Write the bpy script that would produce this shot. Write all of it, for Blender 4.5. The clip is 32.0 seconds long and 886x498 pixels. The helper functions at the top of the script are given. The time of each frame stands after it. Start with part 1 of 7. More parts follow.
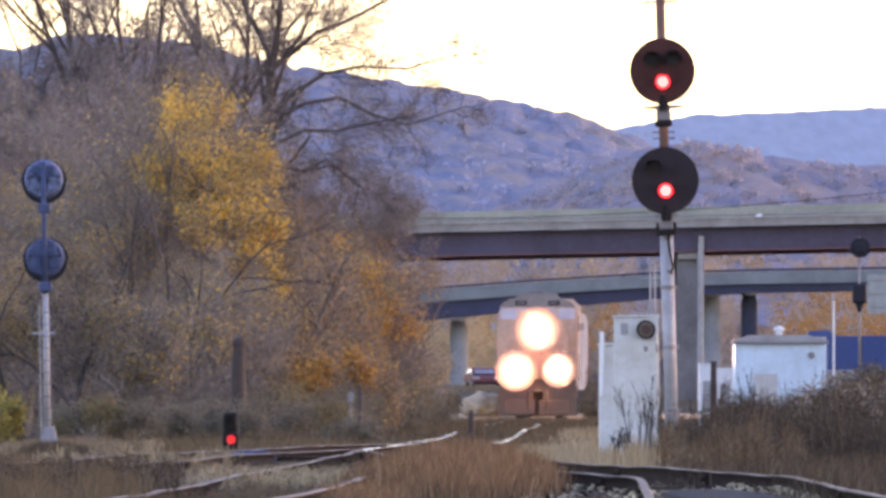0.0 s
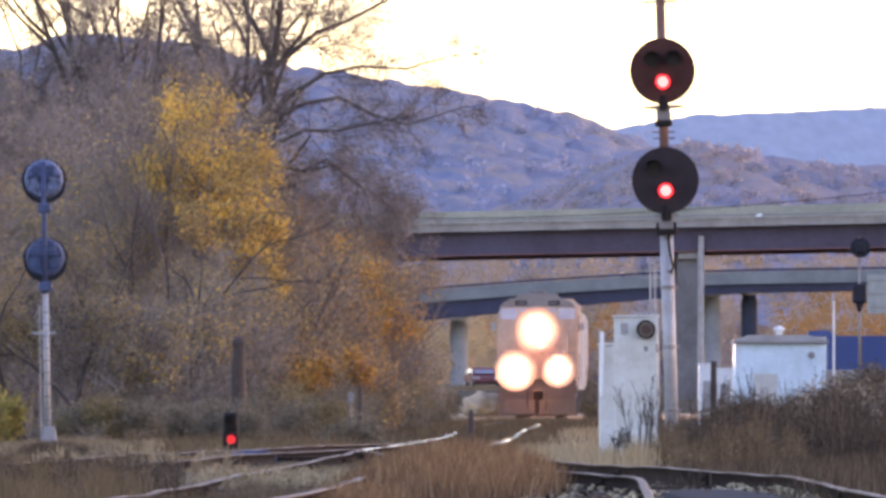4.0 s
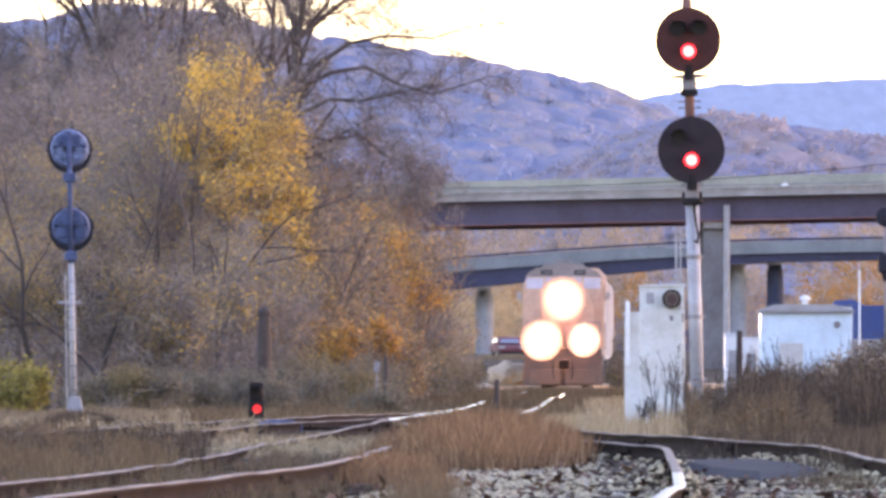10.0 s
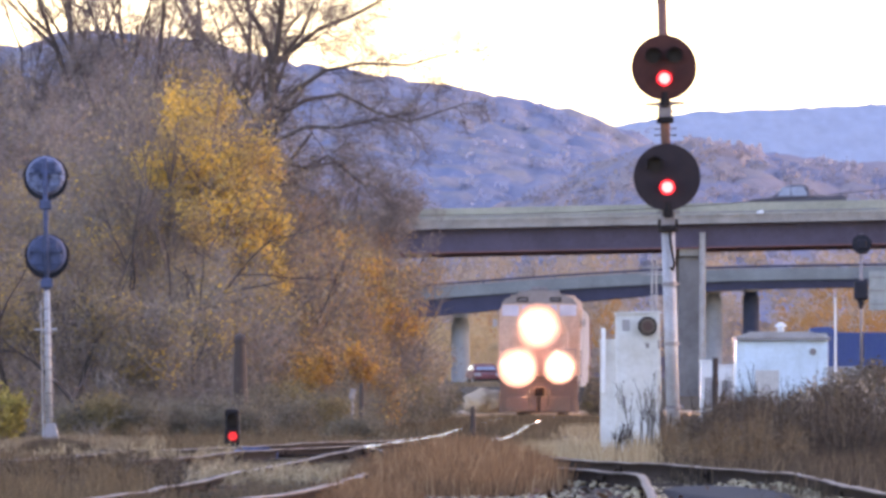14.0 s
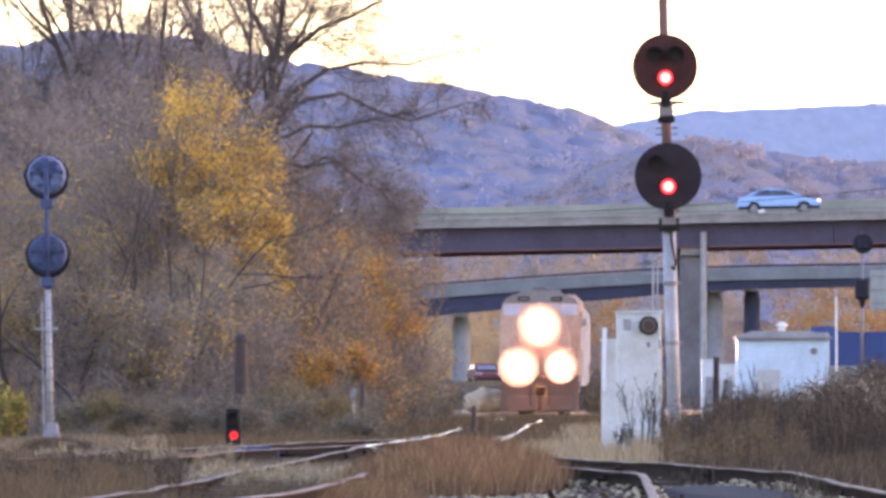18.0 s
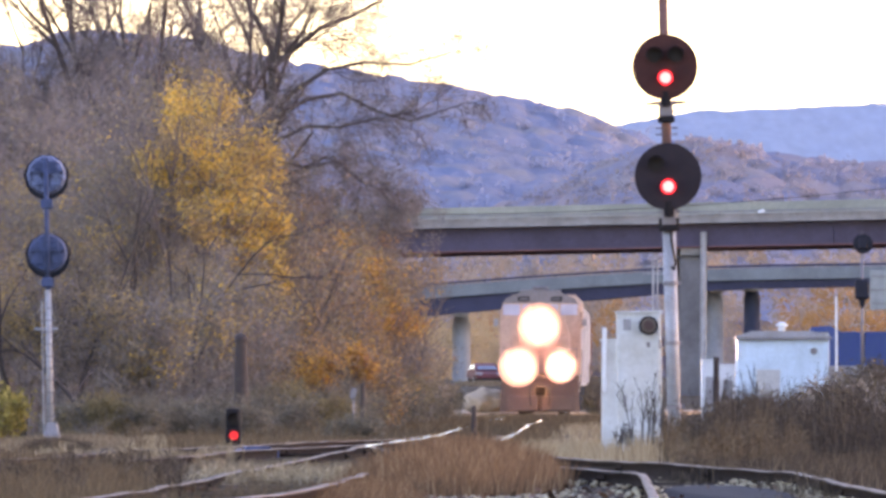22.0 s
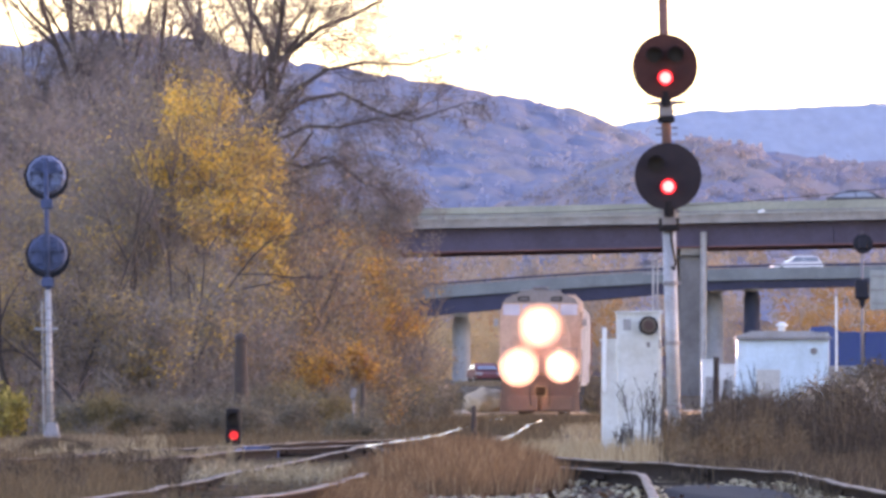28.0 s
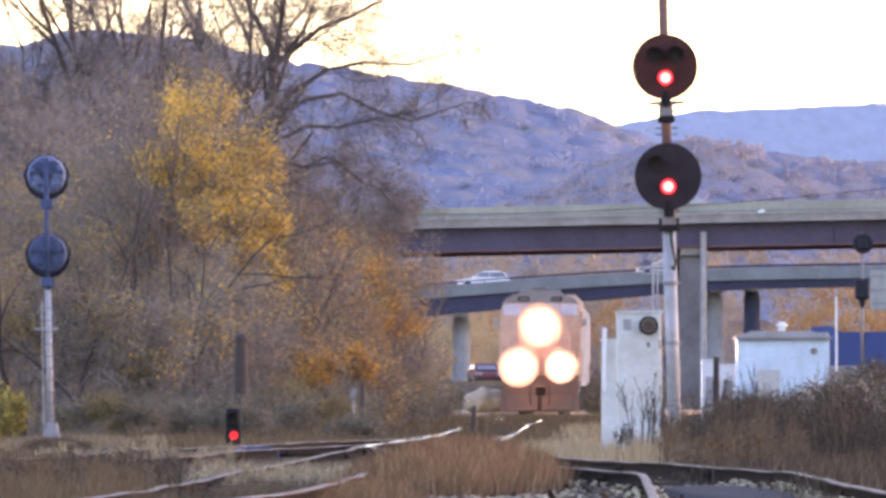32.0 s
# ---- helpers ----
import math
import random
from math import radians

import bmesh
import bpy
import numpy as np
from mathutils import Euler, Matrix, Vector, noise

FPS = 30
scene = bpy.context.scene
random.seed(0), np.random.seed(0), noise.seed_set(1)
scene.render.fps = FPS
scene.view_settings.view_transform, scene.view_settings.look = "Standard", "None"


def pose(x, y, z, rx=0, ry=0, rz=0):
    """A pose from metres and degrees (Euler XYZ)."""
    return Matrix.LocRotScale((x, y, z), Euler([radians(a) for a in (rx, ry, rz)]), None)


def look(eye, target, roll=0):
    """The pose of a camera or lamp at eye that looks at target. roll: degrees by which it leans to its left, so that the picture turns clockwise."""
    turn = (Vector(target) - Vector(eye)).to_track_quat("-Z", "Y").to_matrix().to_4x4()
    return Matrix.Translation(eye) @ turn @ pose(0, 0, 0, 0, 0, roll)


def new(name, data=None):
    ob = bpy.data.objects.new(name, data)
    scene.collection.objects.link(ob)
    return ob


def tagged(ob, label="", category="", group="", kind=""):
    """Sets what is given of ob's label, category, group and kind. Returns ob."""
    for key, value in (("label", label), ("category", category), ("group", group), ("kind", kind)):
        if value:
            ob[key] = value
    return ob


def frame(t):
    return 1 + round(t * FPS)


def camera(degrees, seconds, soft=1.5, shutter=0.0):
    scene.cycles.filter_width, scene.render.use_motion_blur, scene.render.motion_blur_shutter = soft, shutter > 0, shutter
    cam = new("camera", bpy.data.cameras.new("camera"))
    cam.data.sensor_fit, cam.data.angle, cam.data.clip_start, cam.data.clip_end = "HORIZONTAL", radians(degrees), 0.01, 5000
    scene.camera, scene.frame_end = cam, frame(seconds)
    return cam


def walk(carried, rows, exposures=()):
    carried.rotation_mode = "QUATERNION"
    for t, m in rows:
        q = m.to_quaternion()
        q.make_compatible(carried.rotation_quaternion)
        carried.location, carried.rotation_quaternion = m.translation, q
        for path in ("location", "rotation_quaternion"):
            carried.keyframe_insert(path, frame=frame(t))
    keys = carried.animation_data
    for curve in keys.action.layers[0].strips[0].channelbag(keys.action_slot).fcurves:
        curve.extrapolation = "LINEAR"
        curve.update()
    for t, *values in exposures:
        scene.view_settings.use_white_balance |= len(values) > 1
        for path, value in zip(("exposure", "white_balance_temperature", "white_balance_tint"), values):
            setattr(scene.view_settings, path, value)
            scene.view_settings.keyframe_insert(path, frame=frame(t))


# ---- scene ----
# One place: a railway junction in a wooded valley at dusk, seen through a long lens.
# x runs to the right, y away from the camera, z up; the eye is 0.65 over z = 0, the ground near the camera at -0.12.
EYE = (0.0, 0.0, 0.65)
cam = camera(4.4898, 32.0, soft=3.4, shutter=0.15)


def aim(pan, lift):
    """The camera stays on its tripod and only turns: degrees to the left and upwards."""
    return pose(*EYE, 90 + lift, 0, pan)


walk(cam, [
    (0, aim(0.0000, 0.8136)),
    (1, aim(0.0000, 0.8136)),
    (3, aim(0.0000, 0.8136)),
    (3.5, aim(0.0004, 0.8132)),
    (5.5, aim(0.0000, 0.8136)),
    (6, aim(0.0000, 0.8136)),
    (7.5, aim(0.0000, 0.8136)),
    (8, aim(0.0000, 0.8132)),
    (8.5, aim(0.0419, 0.8009)),
    (9, aim(0.0534, 0.7509)),
    (9.5, aim(0.0981, 0.7259)),
    (10, aim(0.1308, 0.6583)),
    (10.5, aim(-0.0526, 0.5087)),
    (11, aim(-0.3119, 0.4221)),
    (11.5, aim(-0.2266, 0.5927)),
    (12, aim(-0.0985, 0.6881)),
    (12.5, aim(0.0185, 0.7506)),
    (13, aim(0.0064, 0.7807)),
    (13.5, aim(0.0088, 0.7862)),
    (14, aim(0.0083, 0.7961)),
    (14.5, aim(0.0088, 0.8043)),
    (16.5, aim(0.0098, 0.7956)),
    (17, aim(0.0135, 0.7927)),
    (19, aim(0.0135, 0.7927)),
    (22, aim(0.0135, 0.7927)),
    (25, aim(0.0135, 0.7927)),
    (28, aim(0.0135, 0.7927)),
    (30, aim(0.0135, 0.7927)),
    (32, aim(0.0135, 0.7927)),
], exposures=[(0, 0.70, 9900, 53), (8, 0.72, 9900, 53), (11, 1.30, 9900, 53), (13, 1.03, 9900, 53), (17, 0.96, 9900, 53), (32, 0.96, 9900, 53)])

# ---- light: sun just gone behind the hill ahead, bright sky over it, blue sky behind ----
SUN_TURN, SUN_UP = 70.0, 5.0
world = bpy.data.worlds.new("dusk_sky")
scene.world = world
world.use_nodes = True
wn, wl = world.node_tree.nodes, world.node_tree.links
sky = wn.new("ShaderNodeTexSky")
sky.sky_type = "NISHITA"
sky.sun_disc = False
sky.sun_elevation = radians(SUN_UP)
sky.sun_rotation = radians(SUN_TURN)
sky.air_density, sky.dust_density, sky.ozone_density = 0.85, 0.4, 3.0
wn["Background"].inputs["Strength"].default_value = 1.0
wl.new(sky.outputs["Color"], wn["Background"].inputs["Color"])

sun = new("sun", bpy.data.lights.new("sun", "SUN"))
sun.data.energy, sun.data.angle, sun.data.color = 0.12, radians(40), (1.0, 0.90, 0.80)
sun.matrix_world = look((0, 0, 0), (-math.sin(radians(SUN_TURN)), -math.cos(radians(SUN_TURN)), -math.tan(radians(20))))


def across(bearing, distance):
    """x at that distance for a pixel column of the camera's view: 784 is its middle, 20000 the focal length."""
    return (bearing - 784) * distance / 20000


# ---- materials ----
def ramp_node(nodes, stops, smooth=True):
    r = nodes.new("ShaderNodeValToRGB")
    r.color_ramp.interpolation = "LINEAR" if smooth else "CONSTANT"
    while len(r.color_ramp.elements) < len(stops):
        r.color_ramp.elements.new(0.5)
    for e, (p, c) in zip(r.color_ramp.elements, stops):
        e.position, e.color = p, (*c, 1)
    return r


def surface(name, colour, rough=0.7, metal=0.0, dirt=None, amount=0.5, scale=3.0, fine=40.0, bump=0.3, spec=0.4, depth=0.01, spread=0.25, coat=0.0):
    """Colour with stains at one scale and grain at a finer one, relief from the grain."""
    m = bpy.data.materials.new(name)
    m.use_nodes = True
    n, l = m.node_tree.nodes, m.node_tree.links
    b = n["Principled BSDF"]
    b.inputs["Metallic"].default_value = metal
    b.inputs["Specular IOR Level"].default_value = spec
    b.inputs["Coat Weight"].default_value = coat
    tc = n.new("ShaderNodeTexCoord")
    big, small = n.new("ShaderNodeTexNoise"), n.new("ShaderNodeTexNoise")
    for t, s in ((big, scale), (small, fine)):
        t.inputs["Scale"].default_value = s
        t.inputs["Detail"].default_value = 5
        t.inputs["Roughness"].default_value = 0.65
        l.new(tc.outputs["Object"], t.inputs["Vector"])
    dirt = dirt or tuple(c * 0.55 for c in colour)
    r1 = ramp_node(n, [(0.38, colour), (0.68, dirt)])
    l.new(big.outputs["Fac"], r1.inputs["Fac"])
    mixb = n.new("ShaderNodeMix")
    mixb.data_type = "RGBA"
    mixb.inputs[0].default_value = amount
    mixb.inputs[6].default_value = (*colour, 1)
    l.new(r1.outputs["Color"], mixb.inputs[7])
    r2 = ramp_node(n, [(0.3, (1 - spread,) * 3), (0.7, (1 + spread * 0.4,) * 3)])
    l.new(small.outputs["Fac"], r2.inputs["Fac"])
    mul = n.new("ShaderNodeMix")
    mul.data_type, mul.blend_type = "RGBA", "MULTIPLY"
    mul.inputs[0].default_value = 1.0
    l.new(mixb.outputs[2], mul.inputs[6])
    l.new(r2.outputs["Color"], mul.inputs[7])
    l.new(mul.outputs[2], b.inputs["Base Color"])
    rr = n.new("ShaderNodeMapRange")
    rr.inputs[3].default_value, rr.inputs[4].default_value = max(0.05, rough - 0.12), min(1, rough + 0.15)
    l.new(big.outputs["Fac"], rr.inputs[0])
    l.new(rr.outputs[0], b.inputs["Roughness"])
    if bump:
        bp = n.new("ShaderNodeBump")
        bp.inputs["Strength"].default_value, bp.inputs["Distance"].default_value = bump, depth
        l.new(small.outputs["Fac"], bp.inputs["Height"])
        l.new(bp.outputs["Normal"], b.inputs["Normal"])
    return m


def lamp_glare(name):
    """Emission falling from centre to rim, added as glare round a headlamp."""
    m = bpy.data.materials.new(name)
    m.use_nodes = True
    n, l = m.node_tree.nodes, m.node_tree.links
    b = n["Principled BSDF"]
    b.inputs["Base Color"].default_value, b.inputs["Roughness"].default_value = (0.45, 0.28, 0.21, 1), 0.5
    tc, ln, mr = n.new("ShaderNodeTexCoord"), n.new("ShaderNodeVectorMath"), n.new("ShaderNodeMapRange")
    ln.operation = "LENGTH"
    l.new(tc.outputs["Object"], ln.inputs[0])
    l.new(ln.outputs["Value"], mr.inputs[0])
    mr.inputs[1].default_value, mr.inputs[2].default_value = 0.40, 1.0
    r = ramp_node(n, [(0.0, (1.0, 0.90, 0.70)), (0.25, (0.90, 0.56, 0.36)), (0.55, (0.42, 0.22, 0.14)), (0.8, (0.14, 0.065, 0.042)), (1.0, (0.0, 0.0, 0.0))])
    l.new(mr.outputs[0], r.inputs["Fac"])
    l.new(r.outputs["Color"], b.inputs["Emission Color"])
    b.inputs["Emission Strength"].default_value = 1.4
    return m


def pieces(name, stops, rough=0.8, through_light=0.0, by="island", fine=0.0):
    """For leaves, blades, stones: each piece takes its own colour from the stops."""
    m = bpy.data.materials.new(name)
    m.use_nodes = True
    n, l = m.node_tree.nodes, m.node_tree.links
    b = n["Principled BSDF"]
    b.inputs["Roughness"].default_value = rough
    b.inputs["Specular IOR Level"].default_value = 0.08
    if by == "island":
        rnd = n.new("ShaderNodeNewGeometry").outputs["Random Per Island"]
    else:
        rnd = n.new("ShaderNodeObjectInfo").outputs["Random"]
    r = ramp_node(n, stops)
    l.new(rnd, r.inputs["Fac"])
    colour = r.outputs["Color"]
    if fine:
        tc, t = n.new("ShaderNodeTexCoord"), n.new("ShaderNodeTexNoise")
        t.inputs["Scale"].default_value = fine
        t.inputs["Detail"].default_value = 4
        l.new(tc.outputs["Object"], t.inputs["Vector"])
        r2 = ramp_node(n, [(0.3, (0.55,) * 3), (0.7, (1.2,) * 3)])
        l.new(t.outputs["Fac"], r2.inputs["Fac"])
        mul = n.new("ShaderNodeMix")
        mul.data_type, mul.blend_type = "RGBA", "MULTIPLY"
        mul.inputs[0].default_value = 1.0
        l.new(colour, mul.inputs[6])
        l.new(r2.outputs["Color"], mul.inputs[7])
        colour = mul.outputs[2]
    l.new(colour, b.inputs["Base Color"])
    if through_light:
        tr, mx = n.new("ShaderNodeBsdfTranslucent"), n.new("ShaderNodeMixShader")
        l.new(colour, tr.inputs["Color"])
        mx.inputs[0].default_value = through_light
        l.new(b.outputs[0], mx.inputs[1])
        l.new(tr.outputs[0], mx.inputs[2])
        l.new(mx.outputs[0], n["Material Output"].inputs["Surface"])
    return m


def glowing(name, colour, strength):
    m = bpy.data.materials.new(name)
    m.use_nodes = True
    b = m.node_tree.nodes["Principled BSDF"]
    b.inputs["Base Color"].default_value = (*[0.06 * c for c in colour], 1)
    b.inputs["Roughness"].default_value = 0.3
    b.inputs["Emission Color"].default_value = (*colour, 1)
    b.inputs["Emission Strength"].default_value = strength
    return m


EARTH = surface("dry_earth", (0.085, 0.064, 0.048), 0.95, spec=0.03, dirt=(0.12, 0.09, 0.06), amount=1, scale=0.12, fine=6, bump=0.8, depth=0.06, spread=0.5)
GRAVEL = surface("ballast_fines", (0.403, 0.347, 0.25), 0.9, spec=0.1, dirt=(0.246, 0.204, 0.14), amount=1, scale=0.6, fine=14, bump=1.0, depth=0.04, spread=0.6)
STONE = pieces("ballast_stone", [(0, (0.0554, 0.038, 0.025)), (0.16, (0.111, 0.0808, 0.0519)), (0.26, (0.332, 0.273, 0.18)), (0.6, (0.505, 0.428, 0.284)), (0.85, (0.382, 0.28, 0.175)), (1, (0.653, 0.564, 0.384))], 0.85, fine=25)
DEAD_LEAF = pieces("dead_leaf", [(0, (0.0403, 0.0207, 0.0156)), (0.5, (0.0978, 0.0437, 0.0276)), (1, (0.196, 0.0978, 0.06))], 0.7)
RUST = surface("rusty_rail_steel", (0.034, 0.020, 0.016), 0.95, 0.0, spec=0.03, dirt=(0.018, 0.012, 0.010), amount=1, scale=1.5, fine=30, bump=0.5, depth=0.004)
RAILTOP = surface("worn_rail_top", (0.42, 0.36, 0.31), 0.22, 0.95, dirt=(0.17, 0.13, 0.11), amount=1.0, scale=0.35, fine=12, bump=0.25, depth=0.003)
RAILTOP_DULL = surface("dull_rail_top", (0.27, 0.21, 0.17), 0.7, 0.0, spec=0.12, dirt=(0.10, 0.07, 0.055), amount=1.0, scale=0.7, fine=20, bump=0.2, depth=0.003)
# the white of reflected sky is put into this top's colour
RAILTOP_PALE = surface("sky_pale_rail_top", (0.504, 0.449, 0.363), 0.48, 0.3, spec=0.4, dirt=(0.324, 0.264, 0.203), amount=0.8, scale=1.6, fine=20, bump=0.15, depth=0.003)
TIE = pieces("old_sleeper_wood", [(0, (0.045, 0.032, 0.024)), (1, (0.10, 0.075, 0.055))], 0.9, by="object", fine=9)
CONCRETE = surface("weathered_concrete", (0.30, 0.29, 0.28), 0.85, dirt=(0.18, 0.17, 0.16), amount=0.9, scale=0.7, fine=14, bump=0.3, depth=0.01)
PIER = surface("brown_stained_pier", (0.165, 0.17, 0.18), 0.88, dirt=(0.1, 0.099, 0.102), amount=0.9, scale=0.6, fine=12, bump=0.3, depth=0.01)
DECK_EDGE = surface("stained_bridge_parapet", (0.30, 0.31, 0.25), 0.85, dirt=(0.20, 0.21, 0.17), amount=0.9, scale=0.4, fine=10, bump=0.3, depth=0.01)
GIRDER = surface("dark_girder_paint", (0.064, 0.055, 0.097), 0.65, dirt=(0.045, 0.036, 0.056), amount=0.9, scale=0.35, fine=8, bump=0.1)
GIRDER_RED = surface("red_oxide_flange", (0.21, 0.08, 0.075), 0.7, dirt=(0.12, 0.05, 0.05), amount=0.8, scale=0.4, fine=8, bump=0.1)
GIRDER_BLUE = surface("blue_grey_girder_paint", (0.027, 0.0361, 0.0784), 0.7, dirt=(0.021, 0.0266, 0.0538), amount=0.9, scale=0.3, fine=8, bump=0.1)
SHED_BLUE = surface("pale_blue_shed_paint", (0.456, 0.654, 0.762), 0.6, dirt=(0.349, 0.48, 0.536), amount=0.8, scale=1.1, fine=12, bump=0.1, depth=0.003, spread=0.15)
ASPHALT = surface("asphalt", (0.045, 0.045, 0.047), 0.95, spec=0.05, dirt=(0.07, 0.068, 0.066), amount=0.7, scale=0.5, fine=40, bump=0.4)
SILVER = surface("aluminium_paint", (0.315, 0.335, 0.355), 0.6, 0.2, dirt=(0.24, 0.22, 0.21), amount=0.7, scale=2.5, fine=30, bump=0.1, depth=0.003)
RUSTY = surface("rust_brown_mast", (0.21, 0.095, 0.072), 0.75, 0.1, dirt=(0.12, 0.06, 0.05), amount=0.9, scale=3, fine=40, bump=0.2, depth=0.003)
STEEL = surface("grey_steel", (0.22, 0.21, 0.22), 0.55, 0.5, scale=3, fine=40, bump=0.15, depth=0.003)
BLACK = surface("matt_black_paint", (0.016, 0.013, 0.014), 0.7, spec=0.15, scale=3, fine=50, bump=0.1, depth=0.002)
TARGET = surface("faded_black_target", (0.03, 0.02, 0.024), 0.7, spec=0.2, dirt=(0.022, 0.016, 0.02), amount=0.9, scale=4, fine=60, bump=0.1, depth=0.002)
TARGET_RED = surface("rusted_black_target", (0.085, 0.026, 0.021), 0.75, spec=0.2, dirt=(0.05, 0.018, 0.017), amount=0.9, scale=4, fine=60, bump=0.1, depth=0.002)
BLUEBACK = surface("bluish_aluminium_back", (0.0362, 0.0751, 0.161), 0.78, 0.0, dirt=(0.0167, 0.0316, 0.0643), amount=0.9, scale=5, fine=40, bump=0.15, depth=0.003)
DARKBLUE = surface("dark_blue_black_target", (0.013, 0.016, 0.027), 0.6, spec=0.2, scale=4, fine=40, bump=0.1, depth=0.002)
WHITE = surface("weathered_white_paint", (0.62, 0.69, 0.715), 0.6, dirt=(0.432, 0.44, 0.412), amount=0.7, scale=1.6, fine=25, bump=0.1, depth=0.003, spread=0.12)
CREAM = surface("aged_silver_cabinet", (0.494, 0.541, 0.533), 0.55, dirt=(0.361, 0.357, 0.31), amount=0.8, scale=2.2, fine=22, bump=0.1, depth=0.003, spread=0.12)
BLUE = surface("blue_container_paint", (0.020, 0.078, 0.205), 0.55, dirt=(0.022, 0.065, 0.22), amount=0.8, scale=0.8, fine=12, bump=0.1)
BARK = surface("grey_brown_bark", (0.0936, 0.0718, 0.0624), 0.9, dirt=(0.0546, 0.0429, 0.039), amount=1, scale=3, fine=30, bump=0.8, depth=0.02)
TWIG = surface("thin_twig_bark", (0.185, 0.147, 0.135), 0.9, dirt=(0.12, 0.096, 0.09), amount=1, scale=1.2, fine=20, bump=0.2)
TIMBER = surface("weathered_timber", (0.06, 0.043, 0.038), 0.9, scale=2, fine=20, bump=0.6, depth=0.01)
GLASS_DARK = surface("tinted_glass", (0.02, 0.025, 0.03), 0.12, spec=0.6, scale=1, fine=5, bump=0, spread=0.05)
# the sky in the car windows is carried by a pale base colour
CAR_GLASS = surface("sky_painted_car_glass", (0.246, 0.308, 0.383), 0.10, spec=0.6, scale=1, fine=5, bump=0, spread=0.05, coat=1.0)
CAR_LAMP = glowing("lit_car_headlamp", (0.80, 0.90, 1.0), 1.1)
RUBBER = surface("tyre_rubber", (0.018, 0.018, 0.019), 0.85, scale=4, fine=40, bump=0.2, depth=0.003)
RED_LENS = glowing("lit_red_lens", (1.0, 0.016, 0.035), 1.6)
RED_CORE = glowing("lit_red_bulb", (1.0, 0.36, 0.40), 1.5)
DARK_LENS = surface("unlit_lens", (0.016, 0.010, 0.010), 0.45, spec=0.25, scale=4, fine=20, bump=0, spread=0.1)
HEADLIGHT = glowing("lit_headlamp", (1.0, 0.80, 0.58), 1300.0)
LAMP_GLARE = lamp_glare("headlamp_glare_disc")
RAMP_GREY = surface("grey_ramp_concrete", (0.165, 0.205, 0.215), 0.85, dirt=(0.113, 0.138, 0.149), amount=0.9, scale=0.4, fine=10, bump=0.3)
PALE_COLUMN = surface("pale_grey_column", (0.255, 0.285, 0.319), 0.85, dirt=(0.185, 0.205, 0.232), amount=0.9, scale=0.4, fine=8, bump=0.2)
DARK_COLUMN = surface("dark_blue_column", (0.0231, 0.0363, 0.0725), 0.85, dirt=(0.0374, 0.0559, 0.1), amount=0.9, scale=0.4, fine=8, bump=0.2)
CINDER = surface("dark_cinder_bed", (0.060, 0.049, 0.039), 0.95, spec=0.03, dirt=(0.10, 0.08, 0.058), amount=0.9, scale=0.5, fine=12, bump=0.8, depth=0.03, spread=0.5)


# ---- mesh helpers ----
def mesh_object(name, bm, material, parent=None, label="", smooth=False):
    me = bpy.data.meshes.new(name)
    bm.to_mesh(me)
    bm.free()
    for m in (material if isinstance(material, (list, tuple)) else [material]):
        me.materials.append(m)
    if smooth:
        me.shade_smooth()
    ob = new(name, me)
    ob.parent = parent
    if label:
        ob["label"] = label
    return ob


def part(name, bm, material, parent, label="", smooth=False):
    return mesh_object(name, bm, material, parent, label, smooth)


def arrays_object(name, verts, faces, material, parent=None, label="", smooth=False):
    me = bpy.data.meshes.new(name)
    verts, faces = np.asarray(verts, dtype=np.float32), np.asarray(faces, dtype=np.int32)
    k = faces.shape[1]
    me.vertices.add(len(verts))
    me.vertices.foreach_set("co", verts.ravel())
    me.loops.add(faces.size)
    me.loops.foreach_set("vertex_index", faces.ravel())
    me.polygons.add(len(faces))
    me.polygons.foreach_set("loop_start", np.arange(0, faces.size, k, dtype=np.int32))
    me.update(calc_edges=True)
    me.validate()
    me.materials.append(material)
    if smooth:
        me.shade_smooth()
    ob = new(name, me)
    ob.parent = parent
    if label:
        ob["label"] = label
    return ob


def thing(name, m, label, category, group="", kind=""):
    ob = new(name)
    ob.empty_display_size = 0.2
    ob.matrix_world = m
    return tagged(ob, label, category, group, kind)


def box(bm, x, y, z, sx, sy, sz, bevel=0.0, rot=None):
    """A block of the given size round (x, y, z)."""
    r = bmesh.ops.create_cube(bm, size=1.0)
    m = Matrix.Translation((x, y, z)) @ (rot or Matrix.Identity(4)) @ Matrix.Diagonal((sx, sy, sz, 1))
    bmesh.ops.transform(bm, matrix=m, verts=r["verts"])
    if bevel:
        edges = list({e for v in r["verts"] for e in v.link_edges})
        bmesh.ops.bevel(bm, geom=edges, offset=bevel, segments=2, affect="EDGES", profile=0.5)
    return bm


def rod(bm, a, b, r0, r1=None, n=12):
    a, b = Vector(a), Vector(b)
    d = b - a
    res = bmesh.ops.create_cone(bm, cap_ends=True, segments=n, radius1=r0, radius2=r0 if r1 is None else r1, depth=d.length)
    m = Matrix.Translation((a + b) / 2) @ d.to_track_quat("Z", "Y").to_matrix().to_4x4()
    bmesh.ops.transform(bm, matrix=m, verts=res["verts"])
    return bm


def fresh():
    return bmesh.new()


def prism(bm, outline, y0, y1):
    """An outline in the x-z plane, drawn out from y0 to y1."""
    a = [bm.verts.new((x, y0, z)) for x, z in outline]
    b = [bm.verts.new((x, y1, z)) for x, z in outline]
    bm.faces.new(a)
    bm.faces.new(b[::-1])
    for i in range(len(a)):
        j = (i + 1) % len(a)
        bm.faces.new((a[j], a[i], b[i], b[j]))
    bmesh.ops.recalc_face_normals(bm, faces=bm.faces)
    return bm


